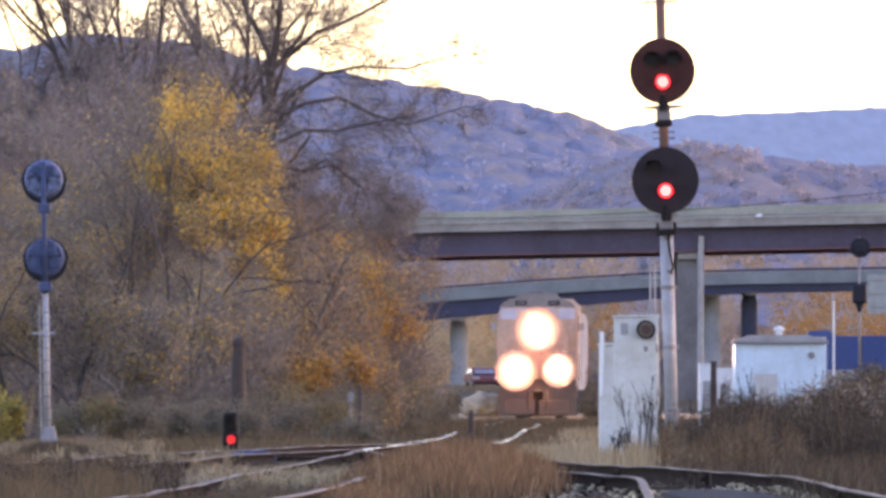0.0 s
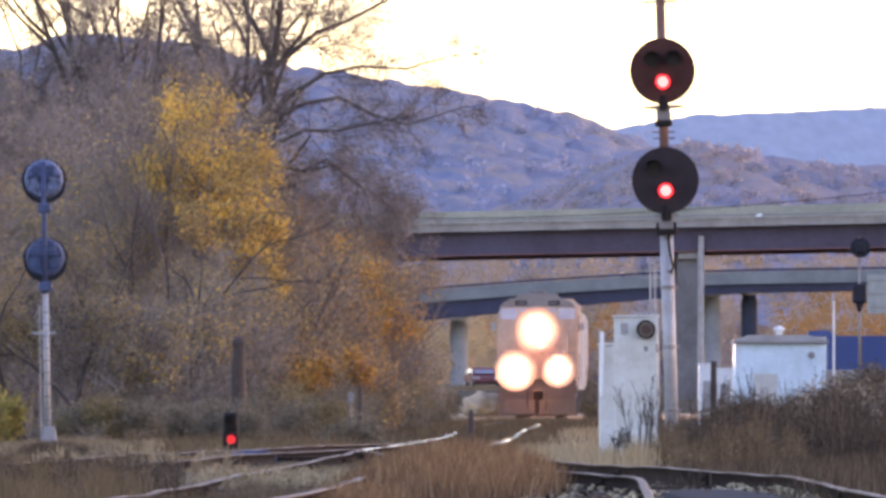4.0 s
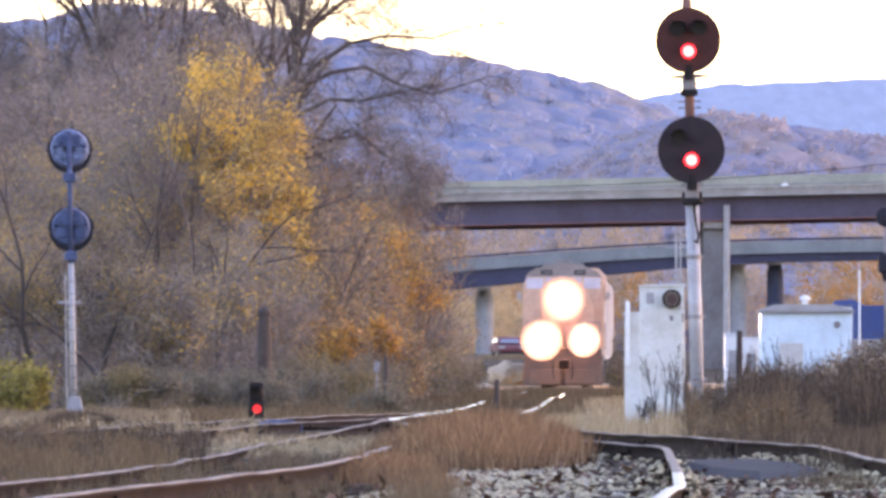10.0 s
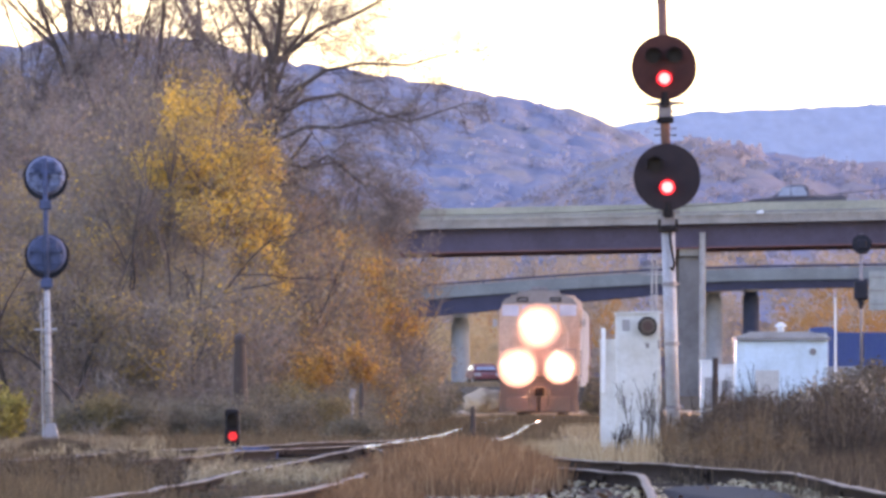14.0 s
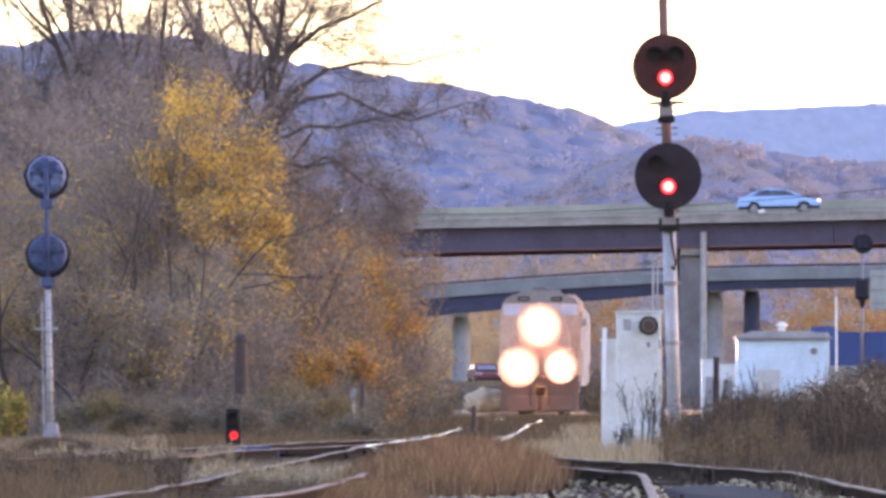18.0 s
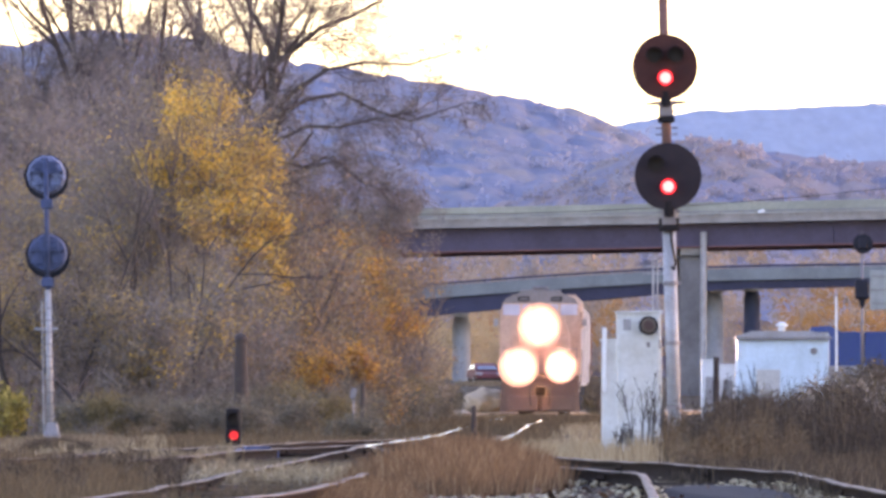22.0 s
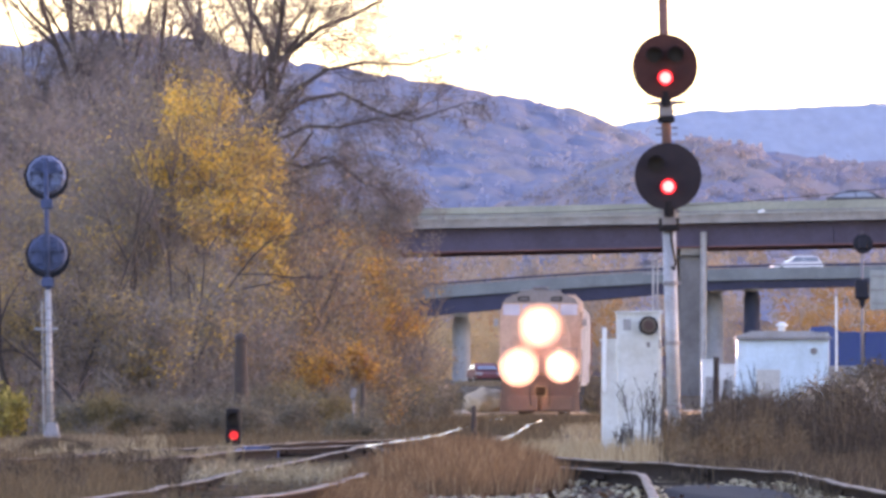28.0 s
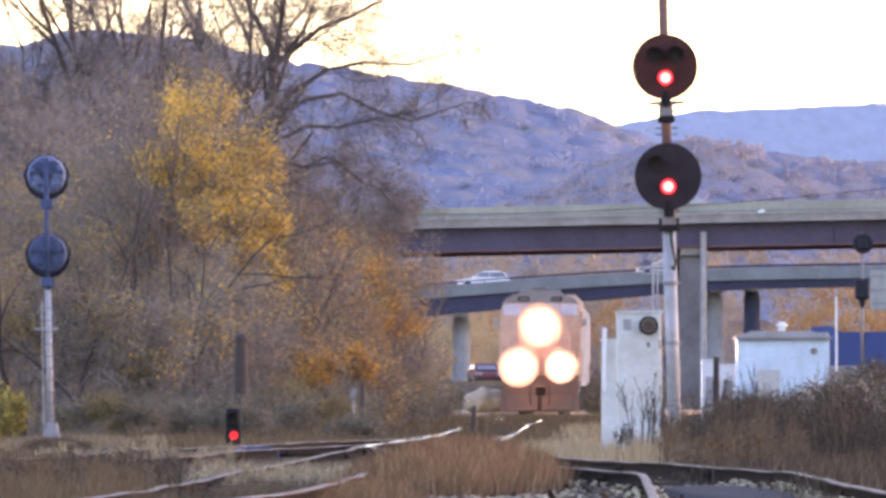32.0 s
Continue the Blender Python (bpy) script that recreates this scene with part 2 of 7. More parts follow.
def smoothed(ys, xs, step=1.0, soft=9):
    """A smooth line through a few points: x for each y."""
    y = np.arange(ys[0], ys[-1] + step, step)
    x = np.interp(y, ys, xs)
    pad = np.concatenate([np.full(soft, x[0]) - (x[1] - x[0]) * np.arange(soft, 0, -1), x, np.full(soft, x[-1]) + (x[-1] - x[-2]) * np.arange(1, soft + 1)])
    k = np.hanning(2 * soft + 1)
    return y, np.convolve(pad, k / k.sum(), "valid")


GROUND_Y = (-400, 235, 350, 425, 560, 680, 800, 1000, 1300, 6000)
GROUND_Z = (-0.12, -0.12, 0.05, 0.12, 0.6, 1.6, 2.2, 3.0, 4.0, 6.0)


def level(y):
    """Height of the ground at that distance."""
    return np.interp(y, GROUND_Y, GROUND_Z)


# ---- ground and hills ----
def build_ground():
    xs = np.concatenate([-np.geomspace(3500, 14, 26), np.linspace(-13, 13, 66), np.geomspace(14, 3500, 26)])
    ys = np.concatenate([np.linspace(-400, 20, 12), np.linspace(24, 300, 139), np.linspace(306, 760, 70), np.geomspace(780, 5200, 30)])
    gx, gy = np.meshgrid(xs, ys)
    gz = level(gy)
    for i in range(gz.shape[0]):
        for j in range(gz.shape[1]):
            x, y = gx[i, j], gy[i, j]
            gz[i, j] += 0.05 * noise.noise((x * 0.35, y * 0.06, 3.1)) + (0.5 * noise.noise((x * 0.01, y * 0.01, 0.7)) if abs(x) > 30 else 0)
    gz -= 0.05
    # a low bank under the weeds beside the tracks
    gz += 0.10 * np.clip((gx - 3.6) / 1.5, 0, 1) * np.clip((gy - 60) / 30, 0, 1) * np.clip((300 - gy) / 60, 0, 1)
    n, m = gx.shape
    idx = np.arange(n * m).reshape(n, m)
    faces = np.stack([idx[:-1, :-1], idx[:-1, 1:], idx[1:, 1:], idx[1:, :-1]], -1).reshape(-1, 4)
    tagged(arrays_object("ground", np.stack([gx, gy, gz], -1).reshape(-1, 3), faces, EARTH, smooth=True),
           "dry brown earth and matted dead grass beside the tracks", "ground", kind="structure")


RIDGES = {  # name: (distance of the foot, distance of the crest, bearings of the crest in x/y, crest height/y)
    "main": (2380, 2700, (-0.12, -0.0392, -0.0332, -0.0292, -0.0217, -0.0142, -0.0092, -0.0042, 0.0008, 0.0058, 0.0108, 0.0141, 0.0208, 0.04, 0.12),
             (0.026, 0.0332, 0.0346, 0.0350, 0.0336, 0.0321, 0.0313, 0.0306, 0.0299, 0.0289, 0.0278, 0.0268, 0.0238, 0.017, 0.01)),
    "near": (1880, 2080, (-0.12, -0.01, 0.0100, 0.0170, 0.0208, 0.0243, 0.0303, 0.0358, 0.0392, 0.06, 0.12),
             (0.006, 0.012, 0.0200, 0.0228, 0.0236, 0.0238, 0.0225, 0.0218, 0.0214, 0.020, 0.016)),
    "far": (3300, 4300, (-0.12, 0.0, 0.0208, 0.0258, 0.0333, 0.0392, 0.07, 0.12),
            (0.020, 0.023, 0.0266, 0.0269, 0.0273, 0.0275, 0.026, 0.022)),
}


RISE = {"main": 9.3, "near": 13.2, "far": 10.8}  # height of the tree tops over the slope


def ridge_height(name, x, y):
    foot, crest, bear, high = RIDGES[name]
    top = np.interp(x / y, bear, high) * crest
    t = np.clip((y - foot) / (crest - foot), 0, 1)
    fall = np.clip(1 - (y - crest) / 500, 0, 1)
    return level(y) - 6 + (top - 8 - level(y)) * (t ** 0.8) * fall


def scatter(name, shapes, places, sizes, material, label, category, tall=1.0, spin=None, smooth=False, rng=None, kind="stuff", parent=None):
    """Many small shapes joined into one mesh: for what nobody could count."""
    vs, fs, base = [], [], 0
    pick = rng.integers(0, len(shapes), len(places))
    for k, (sv, sf) in enumerate(shapes):
        sel = np.where(pick == k)[0]
        if not len(sel):
            continue
        a = rng.uniform(0, 2 * np.pi, len(sel)) if spin is None else rng.uniform(-spin, spin, len(sel))
        ca, sa = np.cos(a)[:, None], np.sin(a)[:, None]
        s = np.asarray(sizes)[sel]
        s = s[:, None] if s.ndim == 1 else s
        px = (sv[None, :, 0] * ca - sv[None, :, 1] * sa) * (s[:, :1])
        py = (sv[None, :, 0] * sa + sv[None, :, 1] * ca) * (s[:, :1])
        pz = np.repeat(sv[None, :, 2], len(sel), 0) * s[:, -1:] * tall
        p = np.stack([px, py, pz], -1) + np.asarray(places)[sel][:, None, :]
        vs.append(p.reshape(-1, 3))
        fs.append((sf[None] + (base + np.arange(len(sel)) * len(sv))[:, None, None]).reshape(-1, sf.shape[1]))
        base += len(sel) * len(sv)
    ob = arrays_object(name, np.concatenate(vs), np.concatenate(fs), material, smooth=smooth, parent=parent)
    return tagged(ob, label, category, kind=kind)


def crown_shape(rng, quads=130, size=0.06):
    """One far tree about 1 m across: a loose cloud of small leaf sprays in several lobes."""
    lobes = rng.normal(0, 0.17, (7, 3)) * np.array([1, 1, 1.1])
    d = rng.normal(0, 1, (quads, 3))
    d *= (rng.uniform(0.4, 1, quads) ** 0.4 / np.linalg.norm(d, axis=1))[:, None]
    c = lobes[rng.integers(0, 7, quads)] + d * 0.24
    # the sprays point every way, a little more upwards
    up = np.array([0, -0.2, 0.4]) + rng.normal(0, 0.6, (quads, 3))
    a = np.cross(up, rng.normal(0, 1, (quads, 3)))
    b = np.cross(up, a)
    a *= (size * rng.uniform(0.5, 1.5, quads) / np.linalg.norm(a, axis=1))[:, None]
    b *= (size * 0.8 * rng.uniform(0.5, 1.5, quads) / np.linalg.norm(b, axis=1))[:, None]
    q = np.stack([c - a, c + b, c + a, c - b], 1).reshape(-1, 3)
    return q, np.arange(quads * 4).reshape(-1, 4)


def woods_paint(name, stops, cell, fine, along=1.0, leafy=0.0):
    """Each tree of a wood has its own autumn colour, broken by finer patches."""
    m = bpy.data.materials.new(name)
    m.use_nodes = True
    n, l = m.node_tree.nodes, m.node_tree.links
    b = n["Principled BSDF"]
    b.inputs["Roughness"].default_value, b.inputs["Specular IOR Level"].default_value = 0.95, 0.1
    tc, vo, no, big = n.new("ShaderNodeTexCoord"), n.new("ShaderNodeTexVoronoi"), n.new("ShaderNodeTexNoise"), n.new("ShaderNodeTexNoise")
    vo.feature = "SMOOTH_F1"
    vo.inputs["Smoothness"].default_value = 0.3
    vo.inputs["Scale"].default_value = cell
    no.inputs["Scale"].default_value, no.inputs["Detail"].default_value = fine, 5
    big.inputs["Scale"].default_value, big.inputs["Detail"].default_value = cell * 0.16, 3
    sep = n.new("ShaderNodeSeparateColor")
    add = n.new("ShaderNodeMath")
    add.operation = "MULTIPLY_ADD"
    add.inputs[1].default_value = 0.6
    mp = n.new("ShaderNodeMapping")  # patches drawn out along y so they look even from the camera
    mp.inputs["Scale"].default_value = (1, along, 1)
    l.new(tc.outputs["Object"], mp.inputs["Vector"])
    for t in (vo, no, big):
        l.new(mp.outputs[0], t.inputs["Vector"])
    l.new(vo.outputs["Color"], sep.inputs[0])
    half = n.new("ShaderNodeMath")
    half.operation = "MULTIPLY"
    half.inputs[1].default_value = 0.45
    l.new(big.outputs["Fac"], half.inputs[0])
    l.new(sep.outputs[0], add.inputs[0])
    l.new(half.outputs[0], add.inputs[2])
    r = ramp_node(n, stops)
    l.new(add.outputs[0], r.inputs["Fac"])
    r2 = ramp_node(n, [(0.3, (0.9,) * 3), (0.7, (1.06,) * 3)])
    l.new(no.outputs["Fac"], r2.inputs["Fac"])
    mul = n.new("ShaderNodeMix")
    mul.data_type, mul.blend_type = "RGBA", "MULTIPLY"
    mul.inputs[0].default_value = 1.0
    l.new(r.outputs["Color"], mul.inputs[6])
    l.new(r2.outputs["Color"], mul.inputs[7])
    l.new(mul.outputs[2], b.inputs["Base Color"])
    tr, mx = n.new("ShaderNodeBsdfTranslucent"), n.new("ShaderNodeMixShader")
    if leafy:
        grain, bp = n.new("ShaderNodeTexNoise"), n.new("ShaderNodeBump")
        grain.inputs["Scale"].default_value, grain.inputs["Detail"].default_value = 0.9, 6
        bp.inputs["Strength"].default_value, bp.inputs["Distance"].default_value = leafy, 1.6
        l.new(tc.outputs["Object"], grain.inputs["Vector"])
        l.new(grain.outputs["Fac"], bp.inputs["Height"])
        l.new(bp.outputs["Normal"], b.inputs["Normal"])
        l.new(bp.outputs["Normal"], tr.inputs["Normal"])
    l.new(mul.outputs[2], tr.inputs["Color"])
    mx.inputs[0].default_value = 0.5
    l.new(b.outputs[0], mx.inputs[1])
    l.new(tr.outputs[0], mx.inputs[2])
    l.new(mx.outputs[0], n["Material Output"].inputs["Surface"])
    return m


def build_hills():
    rng = np.random.default_rng(5)
    # distance haze is put into the bluish base colours of floor, woods and crowns
    floor = surface("hazed_slope_floor", (0.24, 0.225, 0.28), 0.95, dirt=(0.21, 0.195, 0.245), amount=1, scale=0.02, fine=0.3, bump=0)
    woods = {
        "main": woods_paint("hazed_autumn_woods", [(0.1, (0.224, 0.305, 0.446)), (0.3, (0.273, 0.349, 0.479)), (0.46, (0.331, 0.368, 0.463)), (0.6, (0.371, 0.383, 0.441)), (0.74, (0.421, 0.407, 0.414)), (0.82, (0.256, 0.334, 0.473)), (0.95, (0.347, 0.378, 0.457))], 0.12, 0.5, 1.0, 0.25),
        "near": woods_paint("hazed_russet_woods", [(0.1, (0.246, 0.296, 0.41)), (0.3, (0.3, 0.339, 0.441)), (0.46, (0.364, 0.357, 0.426)), (0.6, (0.408, 0.372, 0.406)), (0.74, (0.463, 0.395, 0.381)), (0.82, (0.282, 0.324, 0.435)), (0.95, (0.382, 0.367, 0.42))], 0.12, 0.5, 1.0, 0.25),
        "far": woods_paint("haze_blue_woods", [(0.1, (0.45, 0.57, 0.67)), (0.6, (0.46, 0.57, 0.66)), (0.9, (0.48, 0.58, 0.65))], 0.05, 0.2, 0.04),
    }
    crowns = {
        "main": woods_paint("hazed_mauve_crowns", [(0.05, (0.217, 0.294, 0.424)), (0.3, (0.246, 0.316, 0.431)), (0.5, (0.278, 0.32, 0.414)), (0.7, (0.311, 0.332, 0.396)), (0.85, (0.361, 0.348, 0.354)), (1.0, (0.26, 0.316, 0.424))], 0.12, 0.5, 1.0),
        "near": woods_paint("hazed_russet_crowns", [(0.05, (0.23, 0.257, 0.328)), (0.3, (0.266, 0.269, 0.317)), (0.55, (0.3, 0.276, 0.297)), (0.75, (0.333, 0.278, 0.275)), (0.9, (0.373, 0.299, 0.256)), (1.0, (0.243, 0.261, 0.321))], 0.12, 0.5, 1.0),
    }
    for name, cols, step, cell, high, label in (("main", 260, 2.2, 6.8, 2.3, "russet late autumn woods on the hillside, distance haze mixed into the colour"),
                                                ("near", 260, 1.8, 6.0, 2.1, "brown woods on the lower ridge with some distance haze in their colour"),
                                                ("far", 260, 7.0, 10.0, 1.6, "far wooded ridge, coloured blue for distance haze")):
        foot, crest, _, _ = RIDGES[name]
        ys = np.linspace(foot, crest + 450, 60)
        us = np.linspace(-0.12, 0.12, 60)
        gu, gy = np.meshgrid(us, ys)
        gx = gu * gy
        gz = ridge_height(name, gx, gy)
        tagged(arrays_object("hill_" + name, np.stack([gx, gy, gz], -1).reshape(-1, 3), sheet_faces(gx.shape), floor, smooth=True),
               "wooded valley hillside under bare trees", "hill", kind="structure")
        ys = np.arange(foot + 4 if name != "far" else crest - 800, crest + 45, step)
        us = np.linspace(-0.049, 0.049, cols)
        gu, gy = np.meshgrid(us, ys)
        gy = gy + rng.uniform(-0.2, 0.2, gy.shape) * step
        gx = (gu + rng.uniform(-0.15, 0.15, gu.shape) * (us[1] - us[0])) * gy
        gz = ridge_height(name, gx, gy) + RISE[name] + canopy(gx, gy, cell, high, rng) + rng.normal(0, 0.03, gx.shape)
        gz[-1] -= 14
        if name != "far":
            shapes = [crown_shape(rng, 54, 0.080) for _ in range(12)]
            k = 1700 if name == "main" else 1200
            py = foot + 10 + (crest - 14 - foot) * rng.uniform(0, 1, k)
            px = rng.uniform(-0.047, 0.047, k) * py
            s = rng.uniform(3.0, 7.5, k)
            pz = ridge_height(name, px, py) + RISE[name] + 0.5 + rng.normal(0, 0.3, k)
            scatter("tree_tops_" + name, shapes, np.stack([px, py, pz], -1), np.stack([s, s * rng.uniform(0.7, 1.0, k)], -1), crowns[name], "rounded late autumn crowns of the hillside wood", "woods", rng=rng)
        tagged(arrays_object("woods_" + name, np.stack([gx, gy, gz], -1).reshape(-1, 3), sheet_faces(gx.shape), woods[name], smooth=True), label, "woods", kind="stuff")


def sheet_faces(shape):
    idx = np.arange(shape[0] * shape[1]).reshape(shape)
    return np.stack([idx[:-1, :-1], idx[:-1, 1:], idx[1:, 1:], idx[1:, :-1]], -1).reshape(-1, 4)


def canopy(x, y, cell, high, rng):
    """Rounded tree tops, each with its own height and place, over a wood seen from afar."""
    n = 256
    off, tall, wide = rng.uniform(0.1, 0.9, (n, n, 2)), rng.uniform(0.3, 1.0, (n, n)), rng.uniform(0.55, 1.0, (n, n))
    i0, j0 = np.floor(x / cell).astype(int), np.floor(y / cell).astype(int)
    total = np.zeros(x.shape)
    for di in (-1, 0, 1):
        for dj in (-1, 0, 1):
            i, j = i0 + di, j0 + dj
            a, b = i % n, j % n
            d2 = ((i + off[a, b, 0]) * cell - x) ** 2 + ((j + off[a, b, 1]) * cell - y) ** 2
            total = np.maximum(total, high * tall[a, b] * np.sqrt(np.clip(1 - d2 / (0.95 * wide[a, b] * cell) ** 2, 0, 1)))
    lobes = np.sin(x * 2.1 + 1.7 * np.sin(y * 0.9)) * np.sin(x * 0.83 + y * 1.3)
    return total + 0.10 * lobes


# ---- tracks ----
TRACKS = {
    "main": ((15, 38, 60.6, 66.7, 71.4, 77.4, 84, 92, 103, 123, 138, 152, 176, 193, 207, 240, 270, 284, 303, 318, 345, 380, 421, 452, 480, 500, 560, 640, 760, 900),
             (-4.5, -3.6, -2.8, -2.35, -2.1, -1.83, -1.67, -1.55, -1.44, -1.25, -0.95, -0.6, -0.3, 0.0, 0.35, 0.75, 1.1, 1.28, 1.55, 1.8, 2.25, 2.83, 3.5, 4.08, 4.6, 4.9, 5.7, 6.7, 8.2, 10.0)),
    "siding": ((15, 33, 41, 46, 57, 64, 76, 84, 92, 98, 101, 103.5, 106, 108, 112, 118, 127, 136, 150, 163),
               (0.85, 1.22, 1.36, 1.42, 1.70, 1.95, 2.15, 2.26, 2.38, 2.46, 2.44, 2.25, 2.05, 1.92, 1.72, 1.4, 0.85, 0.4, -0.05, -0.3)),
    "spur": ((112, 130, 140, 150, 160, 170, 180, 193, 207, 226, 245),
             (-4.4, -3.95, -3.7, -3.4, -2.95, -2.3, -1.58, -0.78, 0.0, 0.52, 0.8)),
}
GAUGE = 1.505
RAIL_H = 0.17
RAIL = [(-0.07, 0), (0.07, 0), (0.07, 0.014), (0.012, 0.03), (0.012, 0.13), (0.036, 0.142), (0.036, 0.162), (0.030, 0.17), (-0.030, 0.17), (-0.036, 0.162), (-0.036, 0.142), (-0.012, 0.13), (-0.012, 0.03), (-0.07, 0.014)]


def rail_wave(name, y, side):
    """Old track: the rails rise and sag a little along their way."""
    seed = {"main": 1.7, "siding": 6.1, "spur": 11.4}[name] + side * 0.15
    return np.array([0.022 * noise.noise((q * 0.11, seed, 0.2)) + 0.011 * noise.noise((q * 0.45, seed, 5.2)) for q in np.atleast_1d(y)])


def build_track(name, label):
    ys, xs = TRACKS[name]
    y, x = smoothed(ys, xs, 1.0, 2 if name == "siding" else 6)
    dx = np.gradient(x, y)
    nx, ny = 1 / np.hypot(1, dx), -dx / np.hypot(1, dx)
    root = thing("railway_track", pose(0, 0, 0), label, "track", "tracks of the junction", "structure")
    prof = np.array(RAIL)
    k = len(prof)
    for side in (-1, 1):
        cx, cy = x + side * GAUGE / 2 * nx, y + side * GAUGE / 2 * ny
        if name == "siding":  # the points: outer rail runs on, its path fitted to the camera's view
            cx = cx + 0.00156 * np.clip(85 - y, 0, 60) ** 2 - 0.12 * np.exp(-((y - 98) / 7) ** 2) if side > 0 else cx
        cz = level(cy) + rail_wave(name, cy, side)
        if name == "main" and side < 0:
            cz = cz - 0.06 * np.clip((160 - cy) / 25, 0, 1)  # this rail is lowered to fit the camera's view
        v = np.stack([cx[:, None] + prof[None, :, 0] * nx[:, None], cy[:, None] + prof[None, :, 0] * ny[:, None], cz[:, None] + np.repeat(prof[None, :, 1], len(cx), 0)], -1)
        idx = np.arange(len(cx) * k).reshape(len(cx), k)
        nxt = np.roll(idx, -1, 1)
        f = np.stack([idx[:-1], nxt[:-1], nxt[1:], idx[1:]], -1)
        ob = arrays_object("rail", v.reshape(-1, 3), f.reshape(-1, 4), RUST, root, "rusty steel rail with a bright worn top")
        ob.data.materials.append(RAILTOP if name == "main" else RAILTOP_DULL)
        mi = np.zeros((len(cx) - 1, k), dtype=np.int32)
        mi[:, 6:9] = 1
        if name == "main":
            ob.data.materials.append(RAILTOP_DULL)
            mi[cy[:-1] < 165, 6:9] = 2  # the near stretch is set duller to fit the camera's view
        if name == "siding" and side < 0:
            ob.data.materials.append(RAILTOP_PALE)
            mi[cy[:-1] < 72, 6:9] = 2  # sky reflection put into a paler top past the bend
        ob.data.polygons.foreach_set("material_index", mi.ravel())
        # joint bars where two rails meet
        for q in range(8 + 3 * side, len(cx) - 2, 12):
            if cy[q] > 165:
                break
            bm = fresh()
            rot = Matrix.Rotation(-math.atan2(dx[q], 1), 4, "Z")
            for s2 in (-1, 1):
                box(bm, 0, 0, 0.085, 0.022, 0.7, 0.09, 0.004, Matrix.Translation((s2 * 0.026, 0, 0)))
                for b in (-0.25, -0.1, 0.1, 0.25):
                    rod(bm, (s2 * 0.03, b, 0.085), (s2 * 0.06, b, 0.085), 0.014, n=6)
            bar = part("joint_bar", bm, RUST, root, "bolted rusty joint bar")
            bar.matrix_local = Matrix.Translation((cx[q], cy[q], cz[q])) @ rot
    return root, y, x, dx


def build_bed(y, x, start, label):
    """A low dark bed of cinders under a track."""
    sel = y >= start
    yy, xx = y[sel], x[sel]
    V = []
    for q, c in zip(yy, xx):
        for o, u in ((-2.3, -0.13), (-1.5, -0.005), (-0.5, 0.0), (0.5, 0.0), (1.5, -0.005), (2.3, -0.13)):
            V.append((c + o, q, float(level(q)) + u + 0.015 * noise.noise((o * 2, q * 0.4, c))))
    n = len(yy)
    idx = np.arange(n * 6).reshape(n, 6)
    f = np.stack([idx[:-1, :-1], idx[:-1, 1:], idx[1:, 1:], idx[1:, :-1]], -1).reshape(-1, 4)
    tagged(arrays_object("track_bed", V, f, CINDER, smooth=True), label, "track bed", kind="structure")


def build_sleepers(root, y, x, dx, nearest, farthest):
    rng = np.random.default_rng(int(y[0] * 10 + len(y)))
    shapes = []
    for _ in range(4):
        bm = fresh()
        box(bm, 0, 0, -0.08, 2.55, 0.22, 0.18, 0.012)
        for v in bm.verts:
            v.co += Vector(rng.normal(0, 0.006, 3))
        me = bpy.data.meshes.new("sleeper")
        bm.to_mesh(me)
        bm.free()
        me.materials.append(TIE)
        shapes.append(me)
    q, n = nearest, 0
    while q < min(farthest, y[-1]):
        cx, sl = np.interp(q, y, x), np.interp(q, y, dx)
        ob = new("sleeper", shapes[int(rng.integers(4))])
        ob.parent = root
        ob.matrix_local = pose(cx + rng.normal(0, 0.03), q, float(level(q)) + 0.006 + rng.normal(0, 0.008), 0, 0, -math.degrees(math.atan(sl)) + rng.normal(0, 1.2))
        q += 0.56 + rng.normal(0, 0.02)
        n += 1


# ---- bridges ----
def bridge_top(x):
    """Height of the girder tops of the road bridge, which climbs gently."""
    return 10.69 + 0.02 * x if x < 30 else 11.29 + 0.012 * (x - 30)


def strip(bm, stations, section):
    """A solid drawn along stations (x, y, z): section in (outward, up)."""
    rings = []
    for i, (x, y, z) in enumerate(stations):
        a, b = stations[max(0, i - 1)], stations[min(len(stations) - 1, i + 1)]
        d = Vector((b[0] - a[0], b[1] - a[1], 0)).normalized()
        o = Vector((d.y, -d.x, 0))
        rings.append([bm.verts.new(Vector((x, y, z)) + o * s + Vector((0, 0, u))) for s, u in section])
    for p, q in zip(rings, rings[1:]):
        for i in range(len(section)):
            j = (i + 1) % len(section)
            bm.faces.new((p[i], p[j], q[j], q[i]))
    bm.faces.new(rings[0])
    bm.faces.new(rings[-1][::-1])
    bmesh.ops.recalc_face_normals(bm, faces=bm.faces)
    return bm


def rect(s0, s1, u0, u1):
    return [(s0, u0), (s1, u0), (s1, u1), (s0, u1)]


